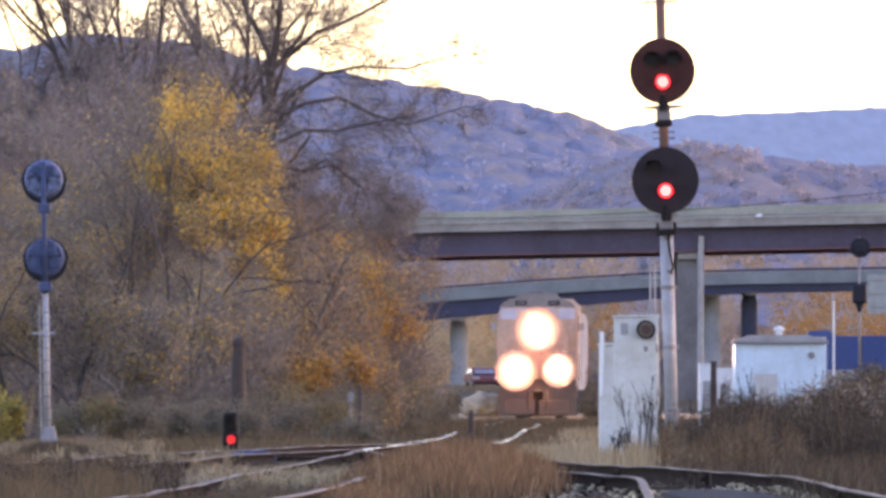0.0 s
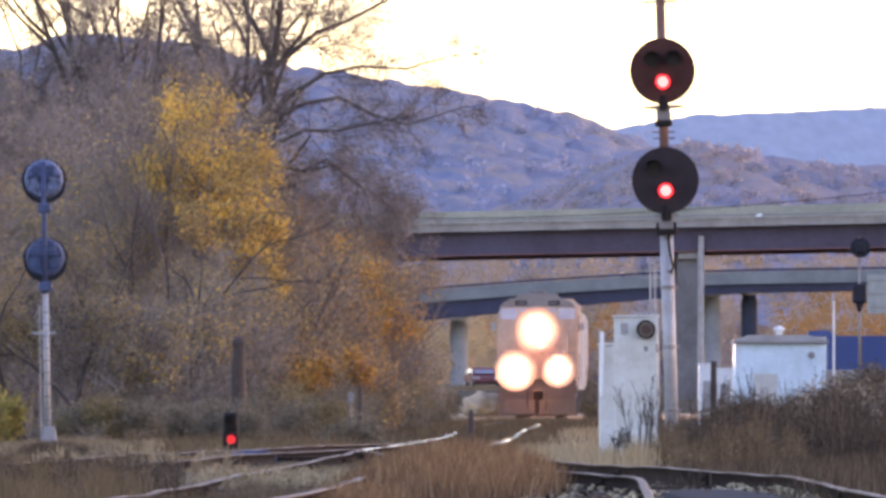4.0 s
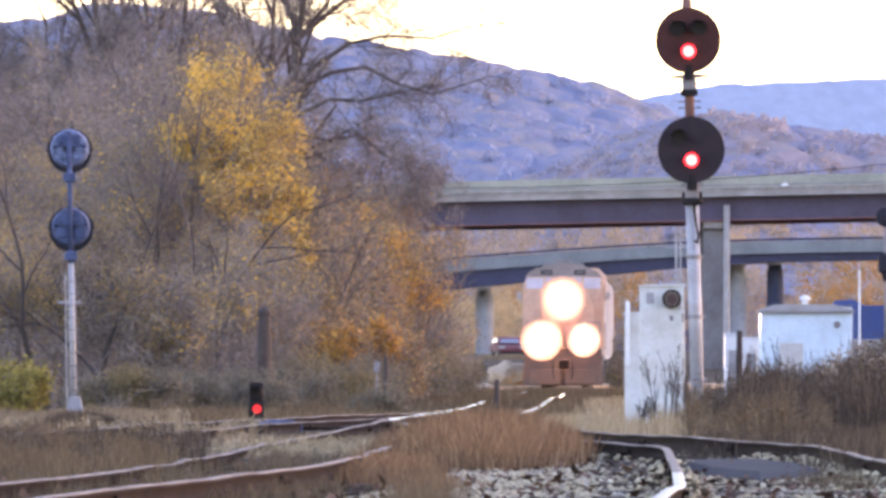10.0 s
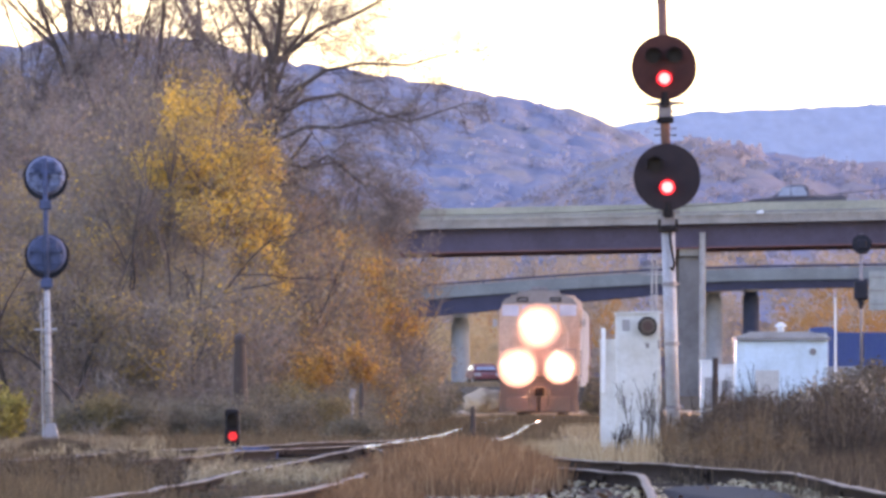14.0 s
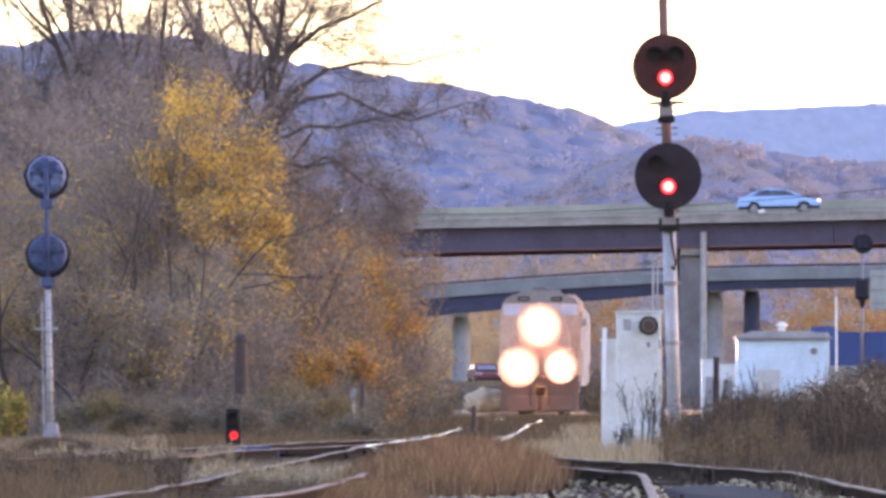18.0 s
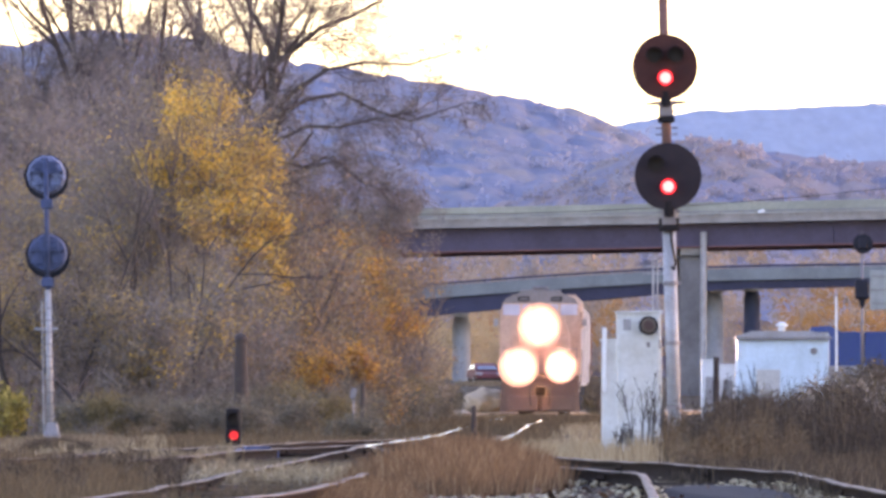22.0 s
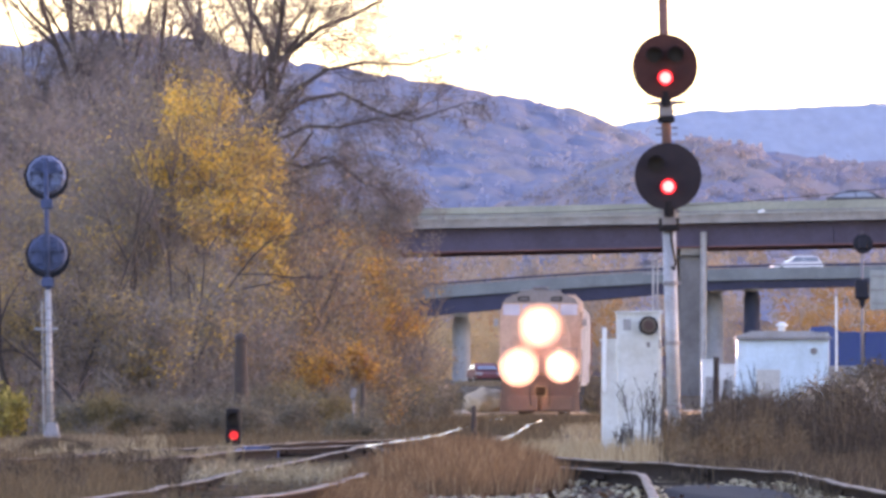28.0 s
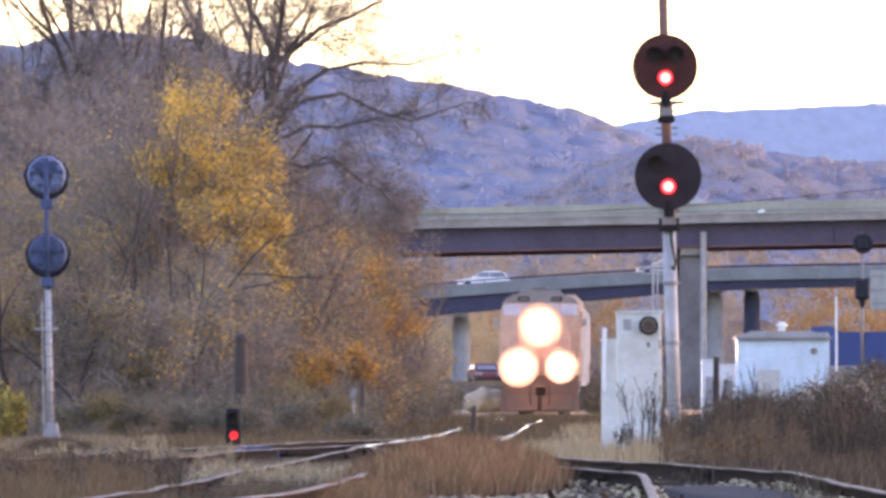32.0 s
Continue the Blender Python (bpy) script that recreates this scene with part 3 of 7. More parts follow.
def build_road_bridge():
    root = thing("road_bridge", pose(0, 0, 0), "highway bridge on dark steel girders over the railway", "bridge", kind="structure")
    st = [(x, 649.5, bridge_top(x)) for x in (-95, -60, -30, 0, 30, 60, 90, 120)]
    part("deck", strip(fresh(), st, rect(-9.5, 9.5, 0.0, 0.42)), [CONCRETE], root, "concrete bridge deck")
    part("road_surface", strip(fresh(), st, rect(-9.1, 9.1, 0.424, 0.46)), ASPHALT, root)
    part("kerb", strip(fresh(), st, rect(9.1, 9.6, 0.42, 0.52)), CONCRETE, root, "stained concrete kerb")
    part("kerb", strip(fresh(), st, rect(-9.6, -9.1, 0.42, 0.52)), CONCRETE, root)
    part("median_barrier", strip(fresh(), st, [(-0.3, 0.462), (0.3, 0.462), (0.2, 0.75), (0.12, 1.32), (-0.12, 1.32), (-0.2, 0.75)]), DECK_EDGE, root, "greenish weathered concrete barrier")
    part("guard_rail", strip(fresh(), st, [(9.28, 0.60), (9.32, 0.62), (9.32, 0.66), (9.28, 0.68), (9.24, 0.66), (9.24, 0.62)]), STEEL, root, "low pipe rail along the deck edge")
    bm0 = None
    for i, x in enumerate(np.arange(-92, 120, 2.5)):
        if bm0 is None:
            bm = fresh()
            box(bm, 0, 0, 0.12, 0.07, 0.07, 0.24, 0.01)
            bm0 = part("rail_post", bm, STEEL, root)
            ob = bm0
        else:
            ob = new("rail_post", bm0.data)
            ob.parent = root
        ob.matrix_local = pose(x, 640.22, bridge_top(x) + 0.42)
    for s in (8.7, 3.0, -3.0, -8.7):
        bm = fresh()
        strip(bm, st, rect(s - 0.02, s + 0.02, -1.31, -0.03))
        strip(bm, st, rect(s - 0.22, s + 0.22, -0.03, -0.001))
        part("girder", bm, GIRDER, root, "dark painted steel plate girder")
        part("bottom_flange", strip(fresh(), st, rect(s - 0.25, s + 0.25, -1.39, -1.31)), GIRDER_RED, root, "reddish rusty bottom flange")
    for x in np.arange(-90, 118, 4.0):
        bm = fresh()
        box(bm, x, 640.75, bridge_top(x) - 0.67, 0.016, 0.06, 1.27)
        part("stiffener", bm, GIRDER, root)
    for x in (-70.0, -42.0, -14.2, 13.95, 42.0, 70.0, 98.0):
        g, top = float(level(650)) - 0.3, bridge_top(x) - 1.395
        bm = fresh()
        box(bm, x, 649.5, top - 0.2, 1.30, 17.4, 0.4, 0.05)
        part("pier_cap", bm, CONCRETE, root)
        for yy in (642.0, 649.5, 657.0):
            bm = fresh()
            box(bm, x, yy, (g + top - 0.4) / 2, 1.38, 1.38, top - 0.4 - g, 0.12)
            part("pier_column", bm, PIER, root, "weathered concrete pier column")
    bm = fresh()
    rod(bm, (14.592, 640.6, 1.2), (14.624, 640.6, bridge_top(15) - 0.5), 0.18, n=12)
    part("drain_pipe", bm, SILVER, root, "pale metal drain pipe")
    bm = fresh()
    bmesh.ops.create_icosphere(bm, subdivisions=2, radius=0.2)
    for v in bm.verts:
        v.co = Vector((v.co.x * 1.1 + 17.888, v.co.y * 0.5 + 640.1, v.co.z * 0.9 + 11.562)) + Vector((0.06, 0.03, 0.07)) * noise.noise(v.co * 9)
    tagged(mesh_object("plastic_bag", bm, WHITE), "crumpled white plastic bag caught on the bridge rail", "bag")
    # the road goes on over banks on either side
    for a, b in ((-1150, -95), (120, 1150)):
        xs = np.linspace(a, b, 14)
        bank = [(x, 649.5, bridge_top(max(-95, min(120, x)))) for x in xs]
        tagged(mesh_object("embankment", strip(fresh(), bank, [(-26, -10.6), (26, -10.6), (10.5, 0.38), (-10.5, 0.38)]), EARTH),
               "grassed earth bank carrying the highway", "embankment", kind="structure")
        tagged(mesh_object("highway", strip(fresh(), bank, rect(-9.1, 9.1, 0.384, 0.46)), ASPHALT), "asphalt highway on an earth bank", "road", kind="structure")
    return root


RAMP = [(-90, 899, 5.2), (-26, 899, 8.0), (-4.225, 899, 10.05), (0.719, 899, 10.52), (5.0, 899, 10.83), (9.720, 900, 11.135),
        (17.595, 900, 11.675), (25.498, 901, 11.867), (35.358, 902, 11.970), (75, 904, 13.0), (160, 908, 15.0)]
# girder depth along x, tapered to fit the camera's view
GIRDER_DEPTH = ((-30, -4.0, 2.75, 9.0, 14.0, 20.0, 25.0, 40), (1.45, 1.35, 1.30, 1.12, 0.98, 0.80, 0.66, 0.60))


def ramp_line(n=90):
    px, py, pz = (np.array([p[i] for p in RAMP]) for i in range(3))
    s = np.concatenate([[0], np.cumsum(np.hypot(np.diff(px), np.diff(py)))])
    q = np.linspace(0, s[-1], n)
    out = []
    for p in (px, py, pz):
        v = np.interp(q, s, p)
        for _ in range(6):
            v[1:-1] = (v[:-2] + 2 * v[1:-1] + v[2:]) / 4
        out.append(v)
    return np.stack(out, -1)


RAMP_LINE = ramp_line()


def build_ramp_bridge():
    root = thing("ramp_bridge", pose(0, 0, 0), "curved highway ramp bridge with concrete parapets", "bridge", kind="structure")
    st = [(p[0], p[1], p[2] - 0.95) for p in RAMP_LINE]
    part("deck", strip(fresh(), st, rect(-4.6, 4.6, -0.25, 0.05)), RAMP_GREY, root)
    part("road_surface", strip(fresh(), st, rect(-4.3, 4.3, 0.054, 0.09)), ASPHALT, root)
    for s in (4.45, -4.45):
        part("parapet", strip(fresh(), st, rect(s - 0.15, s + 0.15, 0.052, 0.70)), RAMP_GREY, root, "grey concrete parapet")
        part("parapet_rail", strip(fresh(), st, rect(s - 0.06, s + 0.06, 0.84, 0.95)), GIRDER_BLUE, root, "dark steel top rail")
        bm, rings = fresh(), []
        for i, p in enumerate(RAMP_LINE):
            d = float(np.interp(p[0], *GIRDER_DEPTH))
            rings.append([bm.verts.new((p[0], p[1] - s * 0.9 + q, p[2] - 1.202 - u)) for q, u in ((-0.2, 0), (0.2, 0), (0.2, d), (-0.2, d))])
        for p, q in zip(rings, rings[1:]):
            for k in range(4):
                bm.faces.new((p[k], p[(k + 1) % 4], q[(k + 1) % 4], q[k]))
        part("girder", bm, GIRDER_BLUE, root, "dark blue-grey steel girder, depth tapered to fit the camera's view")
    for i in range(3, 88, 2):
        a = RAMP_LINE[i]
        d = RAMP_LINE[i + 1] - RAMP_LINE[i - 1]
        o = Vector((d[1], -d[0], 0)).normalized()
        bm = fresh()
        box(bm, a[0] + o.x * 4.45, a[1] + o.y * 4.45, a[2] - 0.18, 0.12, 0.12, 0.16)
        part("rail_post", bm, GIRDER_BLUE, root)
    for px, wide in ((1.259, 1.45), (21.420, 1.38), (24.417, 1.32), (-10.069, 1.4), (38.606, 1.4)):
        j = int(np.argmin(abs(RAMP_LINE[:, 0] - px)))
        p = RAMP_LINE[j]
        g = float(level(p[1])) - 0.3
        top = p[2] - 1.25 - float(np.interp(px, *GIRDER_DEPTH))
        bm = fresh()
        rod(bm, (px, p[1], g), (px, p[1], top - 0.9), wide / 2, n=20)
        # one column is darker and bluer than the others
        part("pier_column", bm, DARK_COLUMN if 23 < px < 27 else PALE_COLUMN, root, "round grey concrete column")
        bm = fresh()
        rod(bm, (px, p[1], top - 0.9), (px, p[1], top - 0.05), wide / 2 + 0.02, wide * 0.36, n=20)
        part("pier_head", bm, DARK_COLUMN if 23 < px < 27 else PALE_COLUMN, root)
        bm = fresh()
        box(bm, px, p[1], top - 0.02, wide * 0.8, 7.6, 0.3, 0.04)
        part("pier_cap", bm, CONCRETE, root)
    return root


# ---- trees ----
class Wood:
    """Collects tapering tubes for the limbs of one tree."""

    def __init__(self):
        self.v, self.f, self.tips = [], [], []

    def tube(self, pts, r0, r1):
        n = 6 if r0 > 0.06 else 4 if r0 > 0.03 else 3
        base = len(self.v)
        ref = Vector((0.31, 0.95, 0.05))
        if len(pts) == 2 and r0 < 0.03:  # a last twig runs out to a point
            d = (pts[1] - pts[0]).normalized()
            a = d.cross(ref).normalized()
            b = d.cross(a)
            for k in range(3):
                t = 2 * math.pi * k / 3
                self.v.append((pts[0] + a * (math.cos(t) * r0) + b * (math.sin(t) * r0))[:])
                self.f.append((base + k, base + (k + 1) % 3, base + 3))
            self.v.append((pts[1] + d * r1 * 6)[:])
            return
        for i, p in enumerate(pts):
            d = (pts[min(i + 1, len(pts) - 1)] - pts[max(i - 1, 0)]).normalized()
            a = d.cross(ref).normalized()
            b = d.cross(a)
            r = r0 + (r1 - r0) * i / (len(pts) - 1)
            for k in range(n):
                t = 2 * math.pi * k / n
                q = p + a * (math.cos(t) * r) + b * (math.sin(t) * r)
                self.v.append(q[:])
        for i in range(len(pts) - 1):
            for k in range(n):
                k2 = (k + 1) % n
                p0, p1, p2, p3 = base + i * n + k, base + i * n + k2, base + (i + 1) * n + k2, base + (i + 1) * n + k
                self.f += [(p0, p1, p2), (p0, p2, p3)]


def limb(w, rng, p, d, length, r, kids, wob=0.16, up=0.04, angle=(28, 62), ratio=0.55, n=6, first=0.25):
    """One limb and all that grows from it."""
    pts, p, d = [Vector(p)], Vector(p), Vector(d).normalized()
    for _ in range(n):
        d = (d + Vector(rng.normal(0, wob, 3)) + Vector((0, 0, up))).normalized()
        p = p + d * (length / n)
        pts.append(p.copy())
    side_limbs(w, rng, pts, length, r, kids, wob, up, angle, ratio, first)


def side_limbs(w, rng, pts, length, r, kids, wob=0.16, up=0.04, angle=(28, 62), ratio=0.55, first=0.25):
    w.tube(pts if kids else (pts[0], pts[-1]), r, r * 0.14 if len(kids) > 2 else r * 0.35 if kids else max(0.0035, r * 0.5))
    if not kids:
        w.tips.extend(q[:] for q in pts[1:])
        return
    for k in range(kids[0]):
        t = first + (1 - first) * (k + rng.uniform(0, 1)) / kids[0]
        s = t * (len(pts) - 1)
        i = min(int(s), len(pts) - 2)
        q = pts[i].lerp(pts[i + 1], s - i)
        d = (pts[i + 1] - pts[i]).normalized()
        ax = d.cross(Vector(rng.normal(0, 1, 3))).normalized()
        d2 = Matrix.Rotation(radians(rng.uniform(*angle)), 3, ax) @ d
        limb(w, rng, q, d2, length * ratio * rng.uniform(0.7, 1.15) * (1.15 - 0.5 * t), max(0.0055, r * (1 - 0.6 * t) * 0.55), kids[1:], wob, up, angle, ratio, 2 if len(kids) < 3 else 4, 0.2)


def leaf_cloud(name, rng, tips, count, size, material, parent, label="", jitter=0.12, keep=None, slim=0.36, clump=None):
    """Leaves as small separate blades round the twigs, gathered in clumps where clump is given."""
    tips = np.asarray(tips)
    if clump is not None:
        ph = rng.uniform(0, 6.28, 4)
        wave = np.sin(3.1 * tips[:, 0] + 2.3 * tips[:, 2] + ph[0]) + np.sin(2.7 * tips[:, 1] - 1.9 * tips[:, 2] + ph[1]) + np.sin(1.4 * tips[:, 0] - 4.1 * tips[:, 2] + ph[2]) + 0.7 * np.sin(6.3 * tips[:, 0] + 5.2 * tips[:, 2] + ph[3])
        if (wave > clump).sum() > 20:
            tips = tips[wave > clump]
    if keep is not None and keep(tips).any():
        tips = tips[keep(tips)]
    c = tips[rng.integers(0, len(tips), count)] + rng.normal(0, jitter, (count, 3))
    a, b = rng.normal(0, 1, (count, 3)), rng.normal(0, 1, (count, 3))
    a /= np.linalg.norm(a, axis=1)[:, None]
    b -= a * (a * b).sum(1)[:, None]
    b /= np.linalg.norm(b, axis=1)[:, None]
    s = (size * rng.uniform(0.6, 1.3, count))[:, None]
    if slim < 0.1:  # a bare twig tapers from its foot
        v = np.stack([c - a * s * 0.6 - b * s * slim * 1.3, c - a * s * 0.6 + b * s * slim * 1.3, c + a * s * 0.6], 1).reshape(-1, 3)
        return arrays_object(name, v, np.arange(count * 3).reshape(-1, 3), material, parent, label)
    v = np.stack([c - a * s * 0.6, c + b * s * slim * 1.9 + a * s * 0.15, c + a * s * 0.6], 1).reshape(-1, 3)
    return arrays_object(name, v, np.arange(count * 3).reshape(-1, 3), material, parent, label)


BARK_DARK = surface("dark_stem_bark", (0.045, 0.036, 0.034), 0.9, scale=3, fine=30, bump=0.6, depth=0.02)
FINE_TWIG = pieces("fine_twigs", [(0, (0.114, 0.095, 0.092)), (0.5, (0.204, 0.172, 0.165)), (0.85, (0.275, 0.232, 0.21)), (1, (0.332, 0.275, 0.225))], 0.9, 0.1)
LEAF_YELLOW = pieces("golden_leaves", [(0, (0.343, 0.22, 0.0669)), (0.35, (0.665, 0.396, 0.0792)), (0.7, (0.837, 0.492, 0.113)), (0.88, (0.365, 0.313, 0.137)), (1, (0.913, 0.575, 0.226))], 0.6, 0.35)
LEAF_ORANGE = pieces("orange_leaves", [(0, (0.284, 0.142, 0.06)), (0.5, (0.546, 0.273, 0.074)), (0.8, (0.721, 0.361, 0.074)), (1, (0.393, 0.153, 0.105))], 0.6, 0.35)
LEAF_BROWN = pieces("brown_leaves", [(0, (0.15, 0.121, 0.1)), (0.5, (0.24, 0.196, 0.152)), (0.8, (0.31, 0.245, 0.163)), (0.93, (0.414, 0.312, 0.155)), (1, (0.338, 0.173, 0.12))], 0.75, 0.3)
LEAF_RUSSET = pieces("russet_leaves", [(0, (0.16, 0.105, 0.075)), (0.5, (0.28, 0.182, 0.115)), (0.8, (0.38, 0.235, 0.125)), (0.93, (0.50, 0.31, 0.12)), (1, (0.36, 0.16, 0.10))], 0.7, 0.3)
LEAF_GOLD = pieces("dull_gold_leaves", [(0, (0.22, 0.15, 0.08)), (0.5, (0.34, 0.235, 0.10)), (0.85, (0.44, 0.30, 0.11)), (1, (0.52, 0.36, 0.17))], 0.65, 0.35)
LEAF_OLIVE = pieces("olive_leaves", [(0, (0.127, 0.098, 0.057)), (0.6, (0.213, 0.162, 0.085)), (1, (0.31, 0.225, 0.114))], 0.7, 0.3)
LEAF_LIME = pieces("yellow_green_leaves", [(0, (0.111, 0.0978, 0.0382)), (0.6, (0.221, 0.187, 0.0553)), (1, (0.34, 0.272, 0.085))], 0.65, 0.35)
LEAF_GREY = pieces("dull_scrub_leaves", [(0, (0.115, 0.0988, 0.0758)), (0.6, (0.168, 0.145, 0.109)), (1, (0.23, 0.195, 0.139))], 0.8, 0.25)
LEAF_DUSK = pieces("dark_withered_leaves", [(0, (0.0651, 0.0539, 0.0459)), (0.6, (0.112, 0.0921, 0.0714)), (0.9, (0.177, 0.14, 0.0918)), (1, (0.298, 0.216, 0.0918))], 0.8, 0.25)
LEAF_PALE = pieces("pale_scrub_leaves", [(0, (0.16, 0.147, 0.122)), (0.6, (0.226, 0.206, 0.171)), (1, (0.291, 0.255, 0.206))], 0.8, 0.3)


def plant_tree(x, y, height, seed, label, leaves=(), stems=1, kids=(11, 7, 5), trunk=0.13, spread=0.35, first=0.2, group="trees beside the tracks", wob=0.16, category="tree", ratio=0.5, up=0.05, name="tree", haze=0):
    """A tree or tall shrub: leaves are (material, count, size, jitter, keep)."""
    rng = np.random.default_rng(seed)
    z = float(level(y)) - 0.12
    root = thing(name, pose(x, y, z), label, category, group)
    w = Wood()
    for s in range(stems):
        d = Vector((rng.normal(0, spread), rng.normal(0, spread), 1.0)) if stems > 1 else Vector((rng.normal(0, 0.08), rng.normal(0, 0.08), 1))
        limb(w, rng, (rng.normal(0, 0.15) * (stems > 1), rng.normal(0, 0.15) * (stems > 1), 0), d, height * rng.uniform(0.8, 1.05) * 0.88, trunk * rng.uniform(0.7, 1.1), list(kids), wob * 0.6, up, (25, 65), ratio, 8, first)
    arrays_object("trunk", w.v, w.f, BARK if trunk > 0.09 else TWIG, root, "bare branching trunk and limbs" if stems == 1 else "many thin bare stems")
    if haze:
        leaf_cloud("twig_spray", rng, w.tips, haze, 0.34, FINE_TWIG, root, "haze of fine bare twigs", 0.16, None, 0.022)["kind"] = "stuff"
    for i, (m, count, size, jit, keep) in enumerate(leaves):
        leaf_cloud("crown", rng, w.tips, count, size, m, root, jitter=jit, keep=keep, clump=0.55 if m in (LEAF_ORANGE, LEAF_GOLD, LEAF_OLIVE) else 0.75 if m is LEAF_YELLOW else 0.1 if m in (LEAF_BROWN, LEAF_RUSSET, LEAF_DUSK) else None)
    return root


def build_bare_tree():
    """The large bare tree with long limbs reaching over the line."""
    rng = np.random.default_rng(21)
    y = 330.0
    x0 = -5.247
    root = thing("bare_tree", pose(x0, y, float(level(y)) - 0.2), "large leafless tree with long drooping limbs", "tree", "trees beside the tracks")
    w = Wood()

    def line(*pts):
        return [Vector((((a - 784) * 0.0165) - x0, d, (0.65 + (725 - b) * 0.0165) + 0.15)) for a, b, d in pts]
    limbs = [
        (line((470, 735, 0), (466, 560, 0), (464, 400, 0.1), (466, 270, 0.1), (474, 190, 0), (480, 110, 0)), 0.25, 0.15),
        (line((480, 112, 0), (462, 60, 0.2), (436, 20, 0.4), (420, -40, 0.6), (405, -120, 0.8)), 0.12, 0.05),
        (line((482, 115, 0), (492, 50, -0.2), (497, 0, -0.2), (500, -70, 0), (520, -150, 0.1)), 0.13, 0.05),
        (line((484, 118, 0), (520, 88, 0.3), (560, 55, 0.3), (612, 35, 0.5), (668, 6, 0.6), (720, -20, 0.8)), 0.12, 0.03),
        (line((500, 100, 0), (535, 60, -0.3), (552, 10, -0.5), (590, -50, -0.5)), 0.08, 0.03),
        (line((478, 205, 0), (520, 165, -0.5), (575, 130, -0.8), (640, 118, -1.0), (720, 122, -1.2), (780, 104, -1.3), (840, 90, -1.4)), 0.10, 0.012),
        (line((476, 215, 0), (540, 180, 0.5), (600, 170, 0.8), (660, 200, 1.0), (720, 218, 1.2), (800, 192, 1.4), (825, 205, 1.5)), 0.09, 0.012),
        (line((474, 260, 0), (540, 230, -0.8), (600, 232, -1.0), (660, 218, -1.3), (735, 205, -1.5)), 0.08, 0.012),
        (line((470, 285, 0), (530, 300, 0.6), (590, 290, 0.9), (640, 330, 1.1), (690, 345, 1.2)), 0.07, 0.012),
        (line((468, 240, 0), (430, 190, -0.4), (400, 130, -0.6), (385, 60, -0.7), (360, -10, -0.8)), 0.08, 0.02),
        (line((520, 90, 0.3), (570, 80, 0.8), (640, 66, 1.0)), 0.035, 0.008),
    ]
    for i, (pts, r0, r1) in enumerate(limbs):
        r0, r1 = r0 * 0.82, r1 * 0.82
        w.tube(pts, r0, r1)
        n = len(pts) - 1
        for k in range(7 if i == 0 else 15):
            t = (0.55 if i == 0 else 0.22) + (0.45 if i == 0 else 0.78) * (k + rng.uniform(0, 1)) / (7 if i == 0 else 15)
            s = t * n
            j = min(int(s), n - 1)
            q = pts[j].lerp(pts[j + 1], s - j)
            d = (pts[j + 1] - pts[j]).normalized()
            ax = d.cross(Vector(rng.normal(0, 1, 3))).normalized()
            limb(w, rng, q, Matrix.Rotation(radians(rng.uniform(25, 60)), 3, ax) @ d, rng.uniform(0.8, 2.0) * (1.2 - 0.5 * t), max(0.016, (r0 + (r1 - r0) * t) * 0.38), [7, 5], 0.17, 0.02, (25, 60), 0.55, 5, 0.2)
    arrays_object("trunk", w.v, w.f, BARK, root, "dark forked trunk with bare limbs")
    leaf_cloud("twig_spray", rng, w.tips, 12000, 0.30, FINE_TWIG, root, "haze of fine bare twigs", 0.14, None, 0.022)["kind"] = "stuff"
    return root


